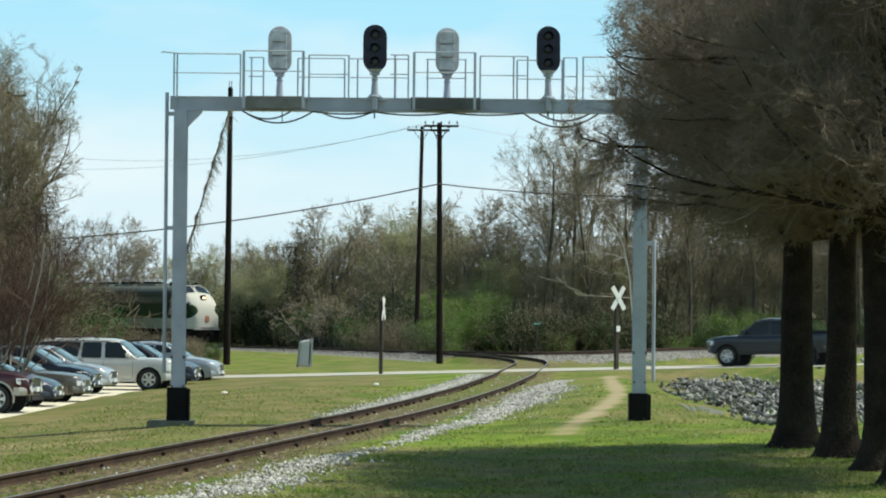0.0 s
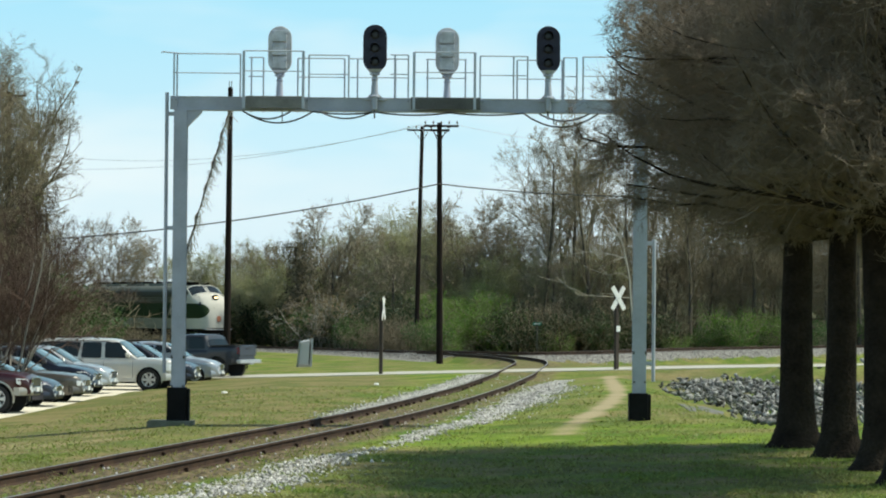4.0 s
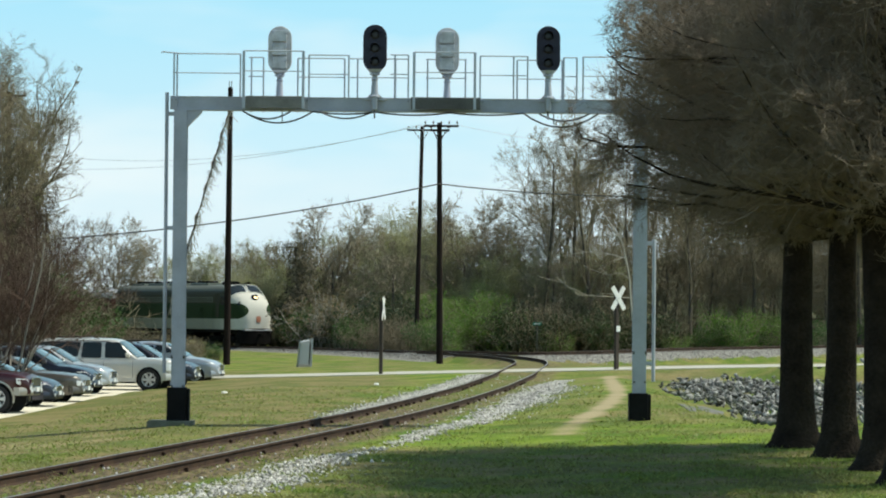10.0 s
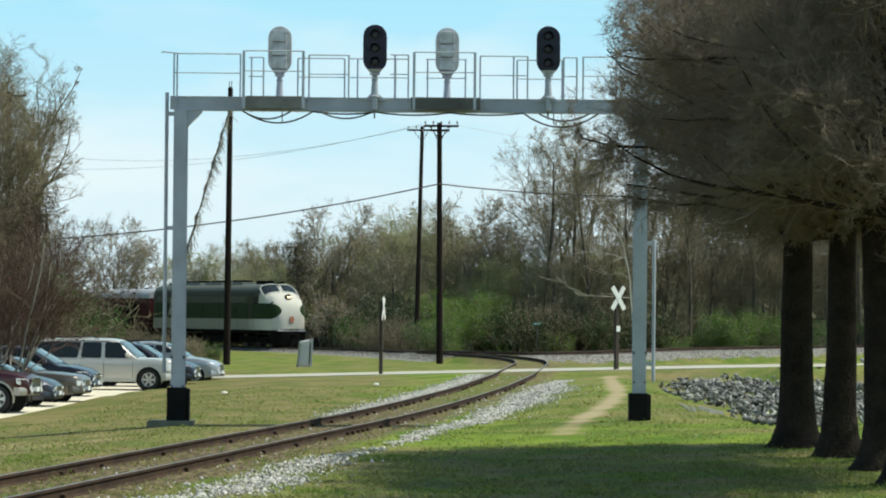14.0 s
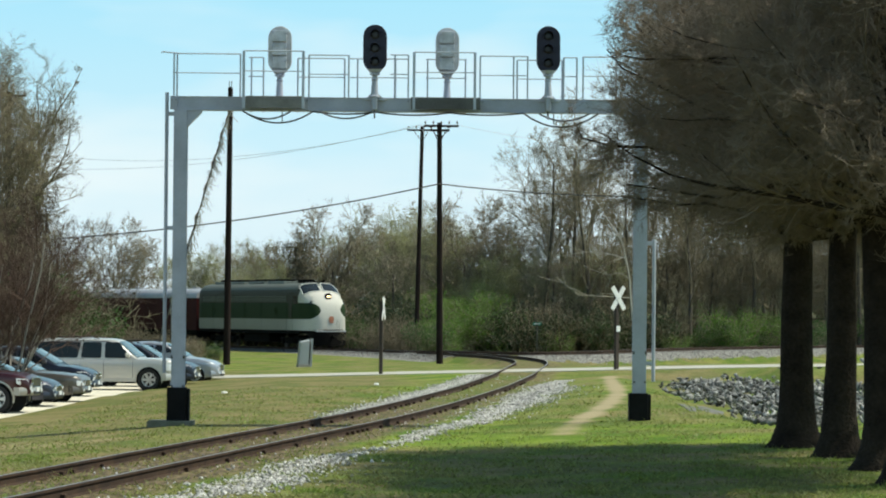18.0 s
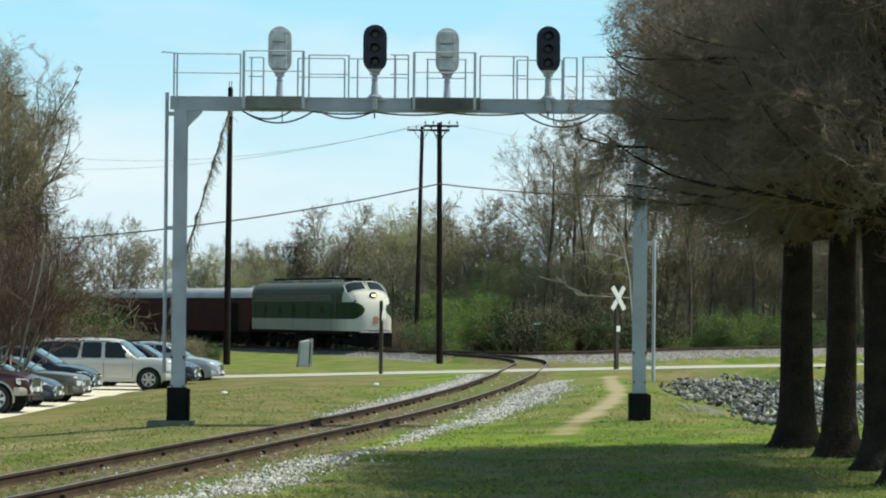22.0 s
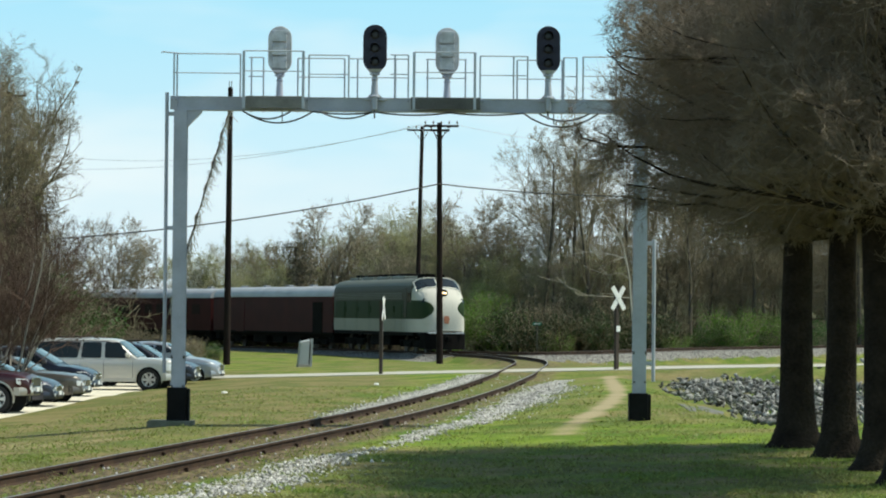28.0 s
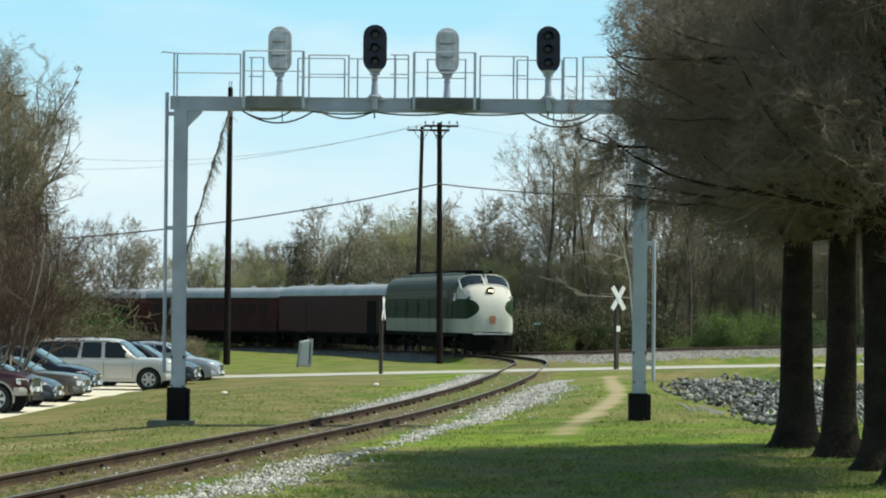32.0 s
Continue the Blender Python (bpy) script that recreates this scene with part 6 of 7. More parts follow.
def tree(name, m, levels, trunks, seed, bark, twig, label, category="tree", leaf=None, group="", limbs=False, env=None, vines=0):
    """A tree as trunk, limbs and crown, and leaves where it has them. leaf: (material, count, size, spread)."""
    r = np.random.default_rng(seed)
    out = grow(r, trunks, levels, env)
    g = thing(name, m, label, category, group)

    def add(nm, geo, mat, smooth, lab=""):
        ob = new(nm, fast_mesh(nm, geo[0], geo[1], M[mat], smooth))
        ob.parent = g
        if lab:
            tagged(ob, lab)
    if category != "shrub":
        add("trunk", out[0][0], bark, True)
    if limbs:
        v, f = out[1][0]
        n = len(out[1][1])
        for va, fa in zip(np.split(v, n), np.split(f, n)):
            add("limb", (va, fa - fa.min()), bark, True)
    crown = out[2 if limbs else 0 if category == "shrub" else 1:]
    fine = crown[-1][0][1].shape[1] == 3
    add("crown", merge([o[0] for o in (crown[:-1] if fine else crown)]), twig, False, "dense spreading branches")
    if fine:
        add("twig_canopy", crown[-1][0], twig, False, "dense fine twigs")
    if vines:
        n = vines
        z = r.uniform(0.12, 0.68, n) * env[0] * 1.1
        a, q = r.uniform(0, 2 * math.pi, n), 0.35 + (0.55 + 0.25 * np.sin(z)) * r.uniform(0.2, 1.0, n) * env[1] * (0.35 + 0.4 * z / env[0])
        p0 = np.stack([q * np.cos(a), q * np.sin(a), z], 1)
        p1 = p0 + r.normal(0, 0.16, (n, 3)) - np.array([0, 0, 1.0]) * r.uniform(0.3, 1.3, n)[:, None]
        p2 = p1 + r.normal(0, 0.22, (n, 3)) - np.array([0, 0, 1.0]) * r.uniform(0.1, 0.9, n)[:, None]
        th = np.full(n, 0.015)
        add("vines", merge([tubes(p0, p1, th, th * 0.8, 3), tubes(p1, p2, th * 0.8, th * 0.5, 3)]), "vine", False, "hanging tangle of brown vines")
    if leaf:
        tips = out[-1][1][:, 1:].reshape(-1, 3)
        add("leaves", leaves(r, tips, leaf[1], leaf[2], leaf[3]), leaf[0], False, "small fresh leaves")
    return g


def lv(segs, wob, up, taper, sides, kids=0, ratio=0.5, angle=(30, 60), lo=0.3, thin=0.6, **kw):
    q = dict(segs=segs, wob=wob, up=up, taper=taper, sides=sides, **kw)
    if kids:
        q.update(kids=kids, ratio=ratio, angle=angle, lo=lo, thin=thin)
    return q


# the shade trees beside the lawn
OAK = [lv(12, 0.02, 0.02, 0.5, 12, 62, 0.36, (40, 93), 0.38, 0.25, lift=0.0, bias=1.7), lv(8, 0.13, 0.015, 0.12, 6, 25, 0.36, (25, 65), 0.10, 0.42), lv(4, 0.22, -0.01, 0.3, 3, 12, 0.42, (25, 70), 0.08, 0.5, min=0.0046), lv(2, 0.28, -0.03, 0.4, 3, 6, 0.85, (20, 75), 0.05, 0.7, min=0.0018), lv(1, 0.2, 0.0, 0.5, 3)]
OAK_CROWN = (5.5, 4.12, 4.4, 1.75, 8)


def root_flare(r0, n=12):
    rings = []
    for z, k in ((-0.35, 2.1), (0.0, 1.75), (0.12, 1.45), (0.35, 1.17), (0.7, 1.02), (1.15, 0.95), (1.7, 0.80)):
        rings.append([(r0 * (1 + (k - 1) * (0.75 + 0.45 * math.sin(3 * a + 0.7) ** 2)) * math.cos(a), r0 * (1 + (k - 1) * (0.75 + 0.45 * math.sin(3 * a + 0.7) ** 2)) * math.sin(a), z) for a in np.linspace(0, 2 * math.pi, n + 1)[:-1]])
    return loft(rings)


def shade_tree(x, y, seed, r0, h):
    z = hz(x, y)
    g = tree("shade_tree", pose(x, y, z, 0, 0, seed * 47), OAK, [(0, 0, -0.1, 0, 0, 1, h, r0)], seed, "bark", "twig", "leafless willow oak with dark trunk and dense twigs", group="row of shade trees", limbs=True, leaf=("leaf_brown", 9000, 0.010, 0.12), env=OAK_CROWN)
    part("root_flare", root_flare(r0 * 1.0), M["bark"], g, smooth=60)
    return g


OAKS = [(6.20, 48.9, 11, 0.32, 9.6), (6.44, 45.3, 12, 0.27, 9.6), (6.60, 41.6, 13, 0.28, 9.6), (6.35, 38.0, 14, 0.28, 9.6)]
first = shade_tree(*OAKS[0])
second = shade_tree(*OAKS[1])
for (x, y, seed, r0, h), src in zip(OAKS[2:], (first, second)):
    copy_thing(src, pose(x, y, hz(x, y), 0, 0, seed * 61))

# woods behind the tracks: a few kinds, then copies
TALL = [lv(9, 0.05, 0.05, 0.25, 7, 13, 0.42, (22, 58), 0.30, 0.45, lift=0.18), lv(6, 0.13, 0.03, 0.25, 4, 9, 0.40, (20, 55), 0.2, 0.5), lv(3, 0.18, 0.02, 0.4, 3, 8, 0.5, (20, 60), 0.15, 0.55, min=0.010), lv(2, 0.22, 0.0, 0.5, 3, 4, 0.6, (20, 60), 0.1, 0.7, min=0.0075), lv(1, 0.1, 0.0, 0.6, 3)]
ROUND = [lv(6, 0.07, 0.03, 0.35, 7, 18, 0.55, (25, 78), 0.25, 0.45, lift=0.14), lv(5, 0.15, 0.02, 0.25, 4, 12, 0.38, (25, 62), 0.2, 0.5), lv(2, 0.20, 0.0, 0.4, 3, 8, 0.45, (25, 70), 0.12, 0.55, min=0.009), lv(2, 0.24, -0.01, 0.5, 3, 5, 0.6, (25, 75), 0.1, 0.7, min=0.007), lv(1, 0.1, 0.0, 0.6, 3)]
FAN = [lv(4, 0.06, 0.03, 0.25, 7, 15, 0.8, (14, 56), 0.35, 0.45, lift=0.15), lv(8, 0.18, 0.02, 0.2, 5, 16, 0.42, (22, 60), 0.22, 0.5), lv(4, 0.18, 0.01, 0.4, 3, 9, 0.45, (25, 62), 0.15, 0.55, min=0.009), lv(2, 0.22, 0.0, 0.5, 3, 5, 0.6, (25, 70), 0.1, 0.7, min=0.007), lv(1, 0.1, 0.0, 0.6, 3)]
OPEN_FAN = [lv(4, 0.06, 0.03, 0.25, 7, 11, 0.8, (12, 52), 0.40, 0.55, lift=0.12), lv(8, 0.19, 0.02, 0.2, 5, 13, 0.42, (22, 58), 0.28, 0.55), lv(4, 0.2, 0.01, 0.35, 3, 8, 0.45, (25, 62), 0.2, 0.55, min=0.014), lv(2, 0.22, 0.0, 0.5, 3, 4, 0.7, (25, 65), 0.1, 0.7, min=0.009), lv(1, 0.1, 0.0, 0.6, 3)]
BUSH = [lv(4, 0.14, 0.01, 0.4, 4, 6, 0.5, (20, 70), 0.15, 0.6, lift=0.05), lv(3, 0.2, 0.0, 0.4, 3, 7, 0.5, (20, 70), 0.15, 0.6, min=0.010), lv(2, 0.24, 0.0, 0.5, 3)]


def stems(r, n, spread, length, radius, tilt=0.5):
    rows = []
    for k in range(n):
        a = r.uniform(0, 2 * math.pi)
        t = r.uniform(0.1, tilt)
        rows.append((spread * r.uniform(0, 1) * math.cos(a), spread * r.uniform(0, 1) * math.sin(a), -0.15, t * math.cos(a), t * math.sin(a), 1, length * r.uniform(0.7, 1.1), radius * r.uniform(0.7, 1.2)))
    return rows


KINDS = {}


def kind(key, *args, **kw):
    KINDS[key] = (args, kw, [])


R0 = np.random.default_rng(21)
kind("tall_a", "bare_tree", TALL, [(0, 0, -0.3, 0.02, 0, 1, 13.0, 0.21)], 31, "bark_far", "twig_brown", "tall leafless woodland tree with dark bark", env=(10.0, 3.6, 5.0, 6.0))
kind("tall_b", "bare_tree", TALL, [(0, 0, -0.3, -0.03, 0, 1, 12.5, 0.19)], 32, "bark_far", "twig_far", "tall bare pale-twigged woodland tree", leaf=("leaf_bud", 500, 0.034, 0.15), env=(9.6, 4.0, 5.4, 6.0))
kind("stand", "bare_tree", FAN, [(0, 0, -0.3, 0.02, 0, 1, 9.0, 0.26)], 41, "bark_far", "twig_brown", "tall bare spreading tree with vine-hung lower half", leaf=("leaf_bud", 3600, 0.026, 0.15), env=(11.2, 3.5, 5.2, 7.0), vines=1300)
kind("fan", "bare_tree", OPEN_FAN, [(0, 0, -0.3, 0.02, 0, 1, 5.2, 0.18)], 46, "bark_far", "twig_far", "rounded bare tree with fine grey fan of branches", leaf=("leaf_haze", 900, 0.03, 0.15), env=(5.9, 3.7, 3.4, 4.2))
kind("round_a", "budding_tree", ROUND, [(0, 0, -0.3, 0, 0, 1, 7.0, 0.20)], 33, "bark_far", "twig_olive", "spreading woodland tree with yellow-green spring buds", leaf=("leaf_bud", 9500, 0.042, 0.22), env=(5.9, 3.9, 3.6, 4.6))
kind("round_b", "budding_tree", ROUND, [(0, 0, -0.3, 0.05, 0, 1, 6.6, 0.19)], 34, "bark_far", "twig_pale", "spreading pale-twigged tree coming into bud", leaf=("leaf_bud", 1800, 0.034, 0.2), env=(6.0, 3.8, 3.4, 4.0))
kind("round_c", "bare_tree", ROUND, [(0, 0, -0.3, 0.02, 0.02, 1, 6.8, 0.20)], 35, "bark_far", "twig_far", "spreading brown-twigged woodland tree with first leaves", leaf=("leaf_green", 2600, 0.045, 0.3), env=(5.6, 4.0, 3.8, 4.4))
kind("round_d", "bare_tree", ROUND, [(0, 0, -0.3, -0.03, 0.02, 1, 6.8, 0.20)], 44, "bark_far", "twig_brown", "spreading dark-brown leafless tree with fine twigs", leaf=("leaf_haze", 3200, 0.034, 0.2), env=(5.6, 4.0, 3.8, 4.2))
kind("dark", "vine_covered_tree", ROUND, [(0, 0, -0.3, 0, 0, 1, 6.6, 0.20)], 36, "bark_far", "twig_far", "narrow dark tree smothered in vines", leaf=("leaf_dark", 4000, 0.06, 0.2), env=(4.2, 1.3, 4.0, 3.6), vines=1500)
kind("lime", "shrub", BUSH, stems(R0, 16, 1.2, 3.2, 0.035, 0.6), 37, "bark_far", "twig_far", "bright lime-green spring shrub at the woodland edge", category="shrub", leaf=("leaf_lime", 9000, 0.045, 0.22))
kind("green", "shrub", BUSH, stems(R0, 16, 1.4, 2.4, 0.035, 0.8), 38, "bark_far", "twig_far", "fresh green undergrowth shrub", category="shrub", leaf=("leaf_green", 4200, 0.075, 0.2))
kind("deep", "shrub", BUSH, stems(R0, 18, 1.5, 2.6, 0.035, 0.8), 45, "bark_far", "twig_brown", "dark green evergreen undergrowth shrub", category="shrub", leaf=("leaf_deep", 6500, 0.07, 0.22))
kind("tan", "shrub", BUSH, stems(R0, 20, 1.3, 2.9, 0.035, 0.7), 39, "bark_far", "twig_pale", "dry tan twiggy shrub", category="shrub", leaf=("leaf_tan", 2400, 0.08, 0.2))
kind("brown", "shrub", BUSH, stems(R0, 24, 1.6, 2.8, 0.035, 0.9), 40, "bark_far", "twig_brown", "leafless brown thicket shrub", category="shrub", leaf=("leaf_dark", 1200, 0.03, 0.15))


def top_of(g):
    """The height under which all but the last twigs of a tree lie."""
    crown = ([c for c in g.children if c.name.startswith("twig_canopy")] or [c for c in g.children if c.name.startswith("crown")])[0]
    z = np.empty(len(crown.data.vertices) * 3, np.float32)
    crown.data.vertices.foreach_get("co", z)
    return float(np.percentile(z[2::3], 99.4))


def plant(key, x, y, scale=1.0, turn=0.0, label="", tall=0.0):
    args, kw, made = KINDS[key]
    m = pose(x, y, hz(x, y), 0, 0, turn)
    if not made:
        g = tree(args[0], m, *args[1:4], args[4], args[5], args[6], group="woodland trees" if kw.get("category") != "shrub" else "woodland shrubs", **kw)
        made.append(g)
        made.append(top_of(g))
    else:
        g = copy_thing(made[0], m)
    if tall:
        scale = tall / made[1]
    g.scale = (scale, scale, scale)
    if label:
        tagged(g, label)
    return g


def beyond(x):
    """The y of the woodland edge behind the curving line."""
    k = LINE[:, 1] > 150
    return float(np.interp(-x, -LINE[k, 0], LINE[k, 1])) + 9.0


def woods():
    r = np.random.default_rng(5)
    # back rows, by x from west to east: low to the west, tall to the east
    for row, (y, step) in enumerate(((211, 4.6), (226, 4.6))):
        x = -18.0 - row * 2
        while x < 40 + row * 4:
            e = x / y * 4950 + 784
            hgt = float(np.interp(e, [330, 420, 520, 600, 720, 800, 880, 930, 1000, 1200, 1600], [4.6, 5.8, 7.0, 8.2, 8.4, 7.2, 6.6, 8.5, 12.5, 14.0, 14.5])) * r.uniform(0.85, 1.1)
            if hgt > 11:
                k = "tall_a" if r.random() < 0.6 else "tall_b"
            else:
                k = ("round_a", "round_c", "round_c", "round_a")[r.integers(0, 4)]
            plant(k, x + r.uniform(-1, 1), max(y, beyond(x) + 5) + r.uniform(-4, 4), 1.0, r.uniform(0, 360), tall=hgt)
            x += step * r.uniform(0.75, 1.25)
    # a third row behind the taller eastern woods
    x = 15.0
    while x < 46:
        plant("tall_a" if r.random() < 0.7 else "round_d", x + r.uniform(-1, 1), 240 + r.uniform(-4, 4), 1.0, r.uniform(0, 360), tall=r.uniform(13.0, 16.5))
        x += r.uniform(1.4, 2.3)
    # undergrowth along the woodland edge
    x = -20.0
    while x < 38:
        y = 203 + r.uniform(-3, 3) + max(0, x - 12) * 0.45
        y = max(y, beyond(x) + 2.0)
        k = ("brown", "deep", "green", "deep", "brown", "green", "deep")[r.integers(0, 7)]
        plant(k, x, y, r.uniform(0.7, 1.25), r.uniform(0, 360))
        x += r.uniform(1.4, 2.6)
    for k, x, y, s in (("brown", -2.4, 184.5, 0.9), ("green", -1.2, 184, 0.8), ("brown", -3.8, 186, 1.0), ("lime", -0.2, 186, 0.7), ("green", -8.4, 197, 1.1), ("green", -6.2, 196, 0.9), ("lime", 0.7, 197, 1.15), ("lime", 1.7, 199, 1.35), ("green", 3.4, 200, 1.1), ("deep", 4.2, 201, 1.1),
                       ("deep", -15.5, 207, 1.5), ("deep", -13.8, 205, 1.6), ("deep", -12.0, 204, 1.7), ("deep", -10.4, 203, 1.3), ("deep", -6.0, 200, 1.3), ("deep", -4.2, 199, 1.4), ("deep", -2.2, 199, 1.3), ("green", -9.6, 201, 1.2), ("tan", -8.6, 198, 1.3), ("tan", -7.4, 199, 1.1), ("deep", 6.4, 204, 1.3), ("deep", 10.6, 206, 1.3), ("deep", 14.6, 208, 1.2), ("lime", 21.6, 206, 1.05), ("lime", 24.6, 208, 0.95), ("green", 20.5, 207, 1.1), ("lime", 22.5, 209, 0.9), ("green", 24.0, 211, 1.15), ("deep", 5.4, 199, 1.2), ("brown", 7.4, 200, 1.5), ("deep", 9.6, 202, 1.3), ("brown", 11.5, 204, 1.4), ("deep", 13.8, 205, 1.3), ("brown", 16.2, 206, 1.4), ("lime", 8.2, 199, 0.5), ("lime", 17.0, 203, 0.5)):
        plant(k, x, max(y, beyond(x) + (4.5 if k == "deep" else 0.0)), s, r.uniform(0, 360))

    def spot(k, e, top, y):
        """A tree on the line of sight e, its top at the level top of the view."""
        plant(k, (e - 784) / 4950 * y, max(y, beyond((e - 784) / 4950 * y) + 2), 1.0, r.uniform(0, 360), tall=(600 - top) * y / 4950 + 0.9)
    for k, e, top, y in (("fan", 592, 362, 213), ("round_d", 522, 432, 214), ("round_c", 632, 412, 222), ("round_a", 660, 385, 220), ("round_a", 705, 374, 216), ("round_a", 735, 372, 222), ("round_b", 752, 362, 232), ("round_a", 770, 395, 214), ("fan", 826, 348, 212), ("fan", 882, 360, 211), ("round_a", 915, 432, 208), ("round_b", 940, 405, 212), ("round_a", 852, 462, 208),
                         ("tall_b", 962, 218, 207), ("tall_b", 1010, 205, 209), ("tall_a", 985, 250, 212), ("tall_b", 1050, 200, 206), ("tall_a", 1030, 230, 214), ("dark", 537, 418, 206), ("round_c", 480, 440, 214), ("round_a", 505, 452, 210), ("round_a", 350, 448, 240), ("round_b", 385, 444, 240), ("round_a", 425, 432, 238), ("round_c", 450, 440, 230), ("round_c", 985, 440, 206), ("round_a", 1030, 430, 208), ("round_d", 1080, 410, 207), ("round_d", 1180, 400, 210), ("round_d", 1250, 410, 211), ("round_d", 1320, 400, 212), ("round_d", 1390, 400, 212), ("round_d", 1470, 400, 212)):
        spot(k, e, top, y)
    # the stand west of the line, in front of the train
    for k, x, y, h in (("stand", -24.2, 152, 17.4), ("stand", -22.6, 147, 16.4), ("stand", -23.5, 139, 14.2), ("round_d", -22.4, 148, 8.6), ("round_d", -21.3, 143, 6.8), ("round_d", -20.6, 152, 7.0), ("brown", -21.4, 141, 6.0), ("round_c", -20.0, 143, 5.4), ("brown", -18.8, 140, 2.6), ("brown", -18.0, 146, 2.2), ("brown", -16.9, 148, 2.1), ("brown", -16.0, 149, 2.2), ("brown", -20.4, 146, 4.2), ("brown", -21.6, 146, 5.0), ("brown", -17.3, 152, 2.4), ("brown", -22.8, 144, 5.5),
                       ("green", -20.2, 137, 4.3), ("green", -19.3, 139, 3.5), ("green", -19.4, 138, 3.0), ("green", -18.7, 139, 2.6), ("green", -20.3, 139, 3.3), ("brown", -15.3, 153, 1.9), ("brown", -21.4, 136, 4.6), ("tan", -13.3, 150, 1.5), ("green", -12.6, 152, 1.0), ("brown", -23.5, 136, 5.0), ("brown", -19.7, 131, 5.2), ("brown", -20.6, 129, 5.2), ("brown", -14.4, 156, 1.5)):
        plant(k, x, y, 1.0, r.uniform(0, 360), tall=h)
    spot("fan", 205, 402, 262)
    spot("fan", 250, 450, 262)
    # far woods closing the view
    n = 30000
    x, y = r.uniform(-60, 75, n), r.uniform(262, 300, n)
    top = np.interp(x, [-60, -28, -18, 0, 12, 20, 75], [3.0, 3.2, 4.8, 7.0, 9.0, 14.0, 15.0]) * (0.8 + 0.3 * np.sin(x * 0.9) * np.sin(x * 0.37 + y))
    # further twigs west of the line, added for the train's side to reflect
    west = 26000
    a = r.uniform(0, 1, west)
    side = 8 + 20 * r.uniform(0, 1, west)
    x = np.r_[x, np.interp(202 + 66 * a, LINE[-140:, 1], LINE[-140:, 0]) - 0.7 * side - 1]
    y = np.r_[y, 202 + 66 * a - 0.7 * side]
    top = np.r_[top, 6.5 + 2.5 * np.sin(a * 60)]
    n += west
    z = r.uniform(0, 1, n) ** 0.8 * top
    p0 = np.stack([x, y, z], 1)
    d = unit(r.normal(0, 1, (n, 3)) * np.array([0.8, 0.8, 0.7]) + np.array([0, 0, 0.4]))
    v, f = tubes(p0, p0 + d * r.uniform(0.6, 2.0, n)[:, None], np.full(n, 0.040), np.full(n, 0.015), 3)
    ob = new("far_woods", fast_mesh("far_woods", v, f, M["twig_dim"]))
    tagged(ob, "distant brown leafless woods, with western woods added for reflections", "woods", kind="stuff")


woods()


def far_ridge():
    """A plain distant wooded ridge with an uneven skyline."""
    xs = np.arange(-130, 171, 1.5)
    top = np.interp(xs, [-130, -60, -40, -25, -10, 10, 22, 40, 170], [5.0, 5.0, 5.5, 7.5, 9.0, 9.5, 12.0, 12.5, 12.5])
    top = top * np.array([0.9 + 0.22 * noise.noise((x * 0.11, 0.3, 0)) + 0.14 * noise.noise((x * 0.5, 4.3, 0)) + 0.08 * noise.noise((x * 1.7, 9.1, 0)) for x in xs])
    rings = [[(x, 420 + 3 * math.sin(x * 0.2), -1.0), (x, 421 + 3 * math.sin(x * 0.2), t * 0.7), (x, 424, t * 0.95), (x, 428, t), (x, 440, t * 0.9), (x, 450, -1.0)] for x, t in zip(xs, top)]
    solid("distant_ridge", loft(rings), M["ridge"], "distant brown-green wooded ridge", "backdrop", kind="structure", smooth=60)


far_ridge()
r1 = np.random.default_rng(8)
MYRTLE = [lv(6, 0.07, 0.02, 0.4, 5, 10, 0.5, (20, 55), 0.25, 0.6, lift=0.1), lv(5, 0.12, 0.02, 0.4, 3, 10, 0.5, (20, 55), 0.2, 0.6, min=0.006), lv(4, 0.15, 0.0, 0.5, 3, 7, 0.5, (20, 55), 0.15, 0.6, min=0.005), lv(3, 0.18, 0.0, 0.5, 3)]
tree("ornamental_tree", pose(-13.9, 87.5, hz(-13.9, 87.5)), MYRTLE, stems(r1, 19, 0.8, 5.2, 0.045, 1.0), 51, "twig_pale", "twig_red", "many-stemmed ornamental tree with reddish budding twigs", leaf=("leaf_red", 14000, 0.024, 0.1))


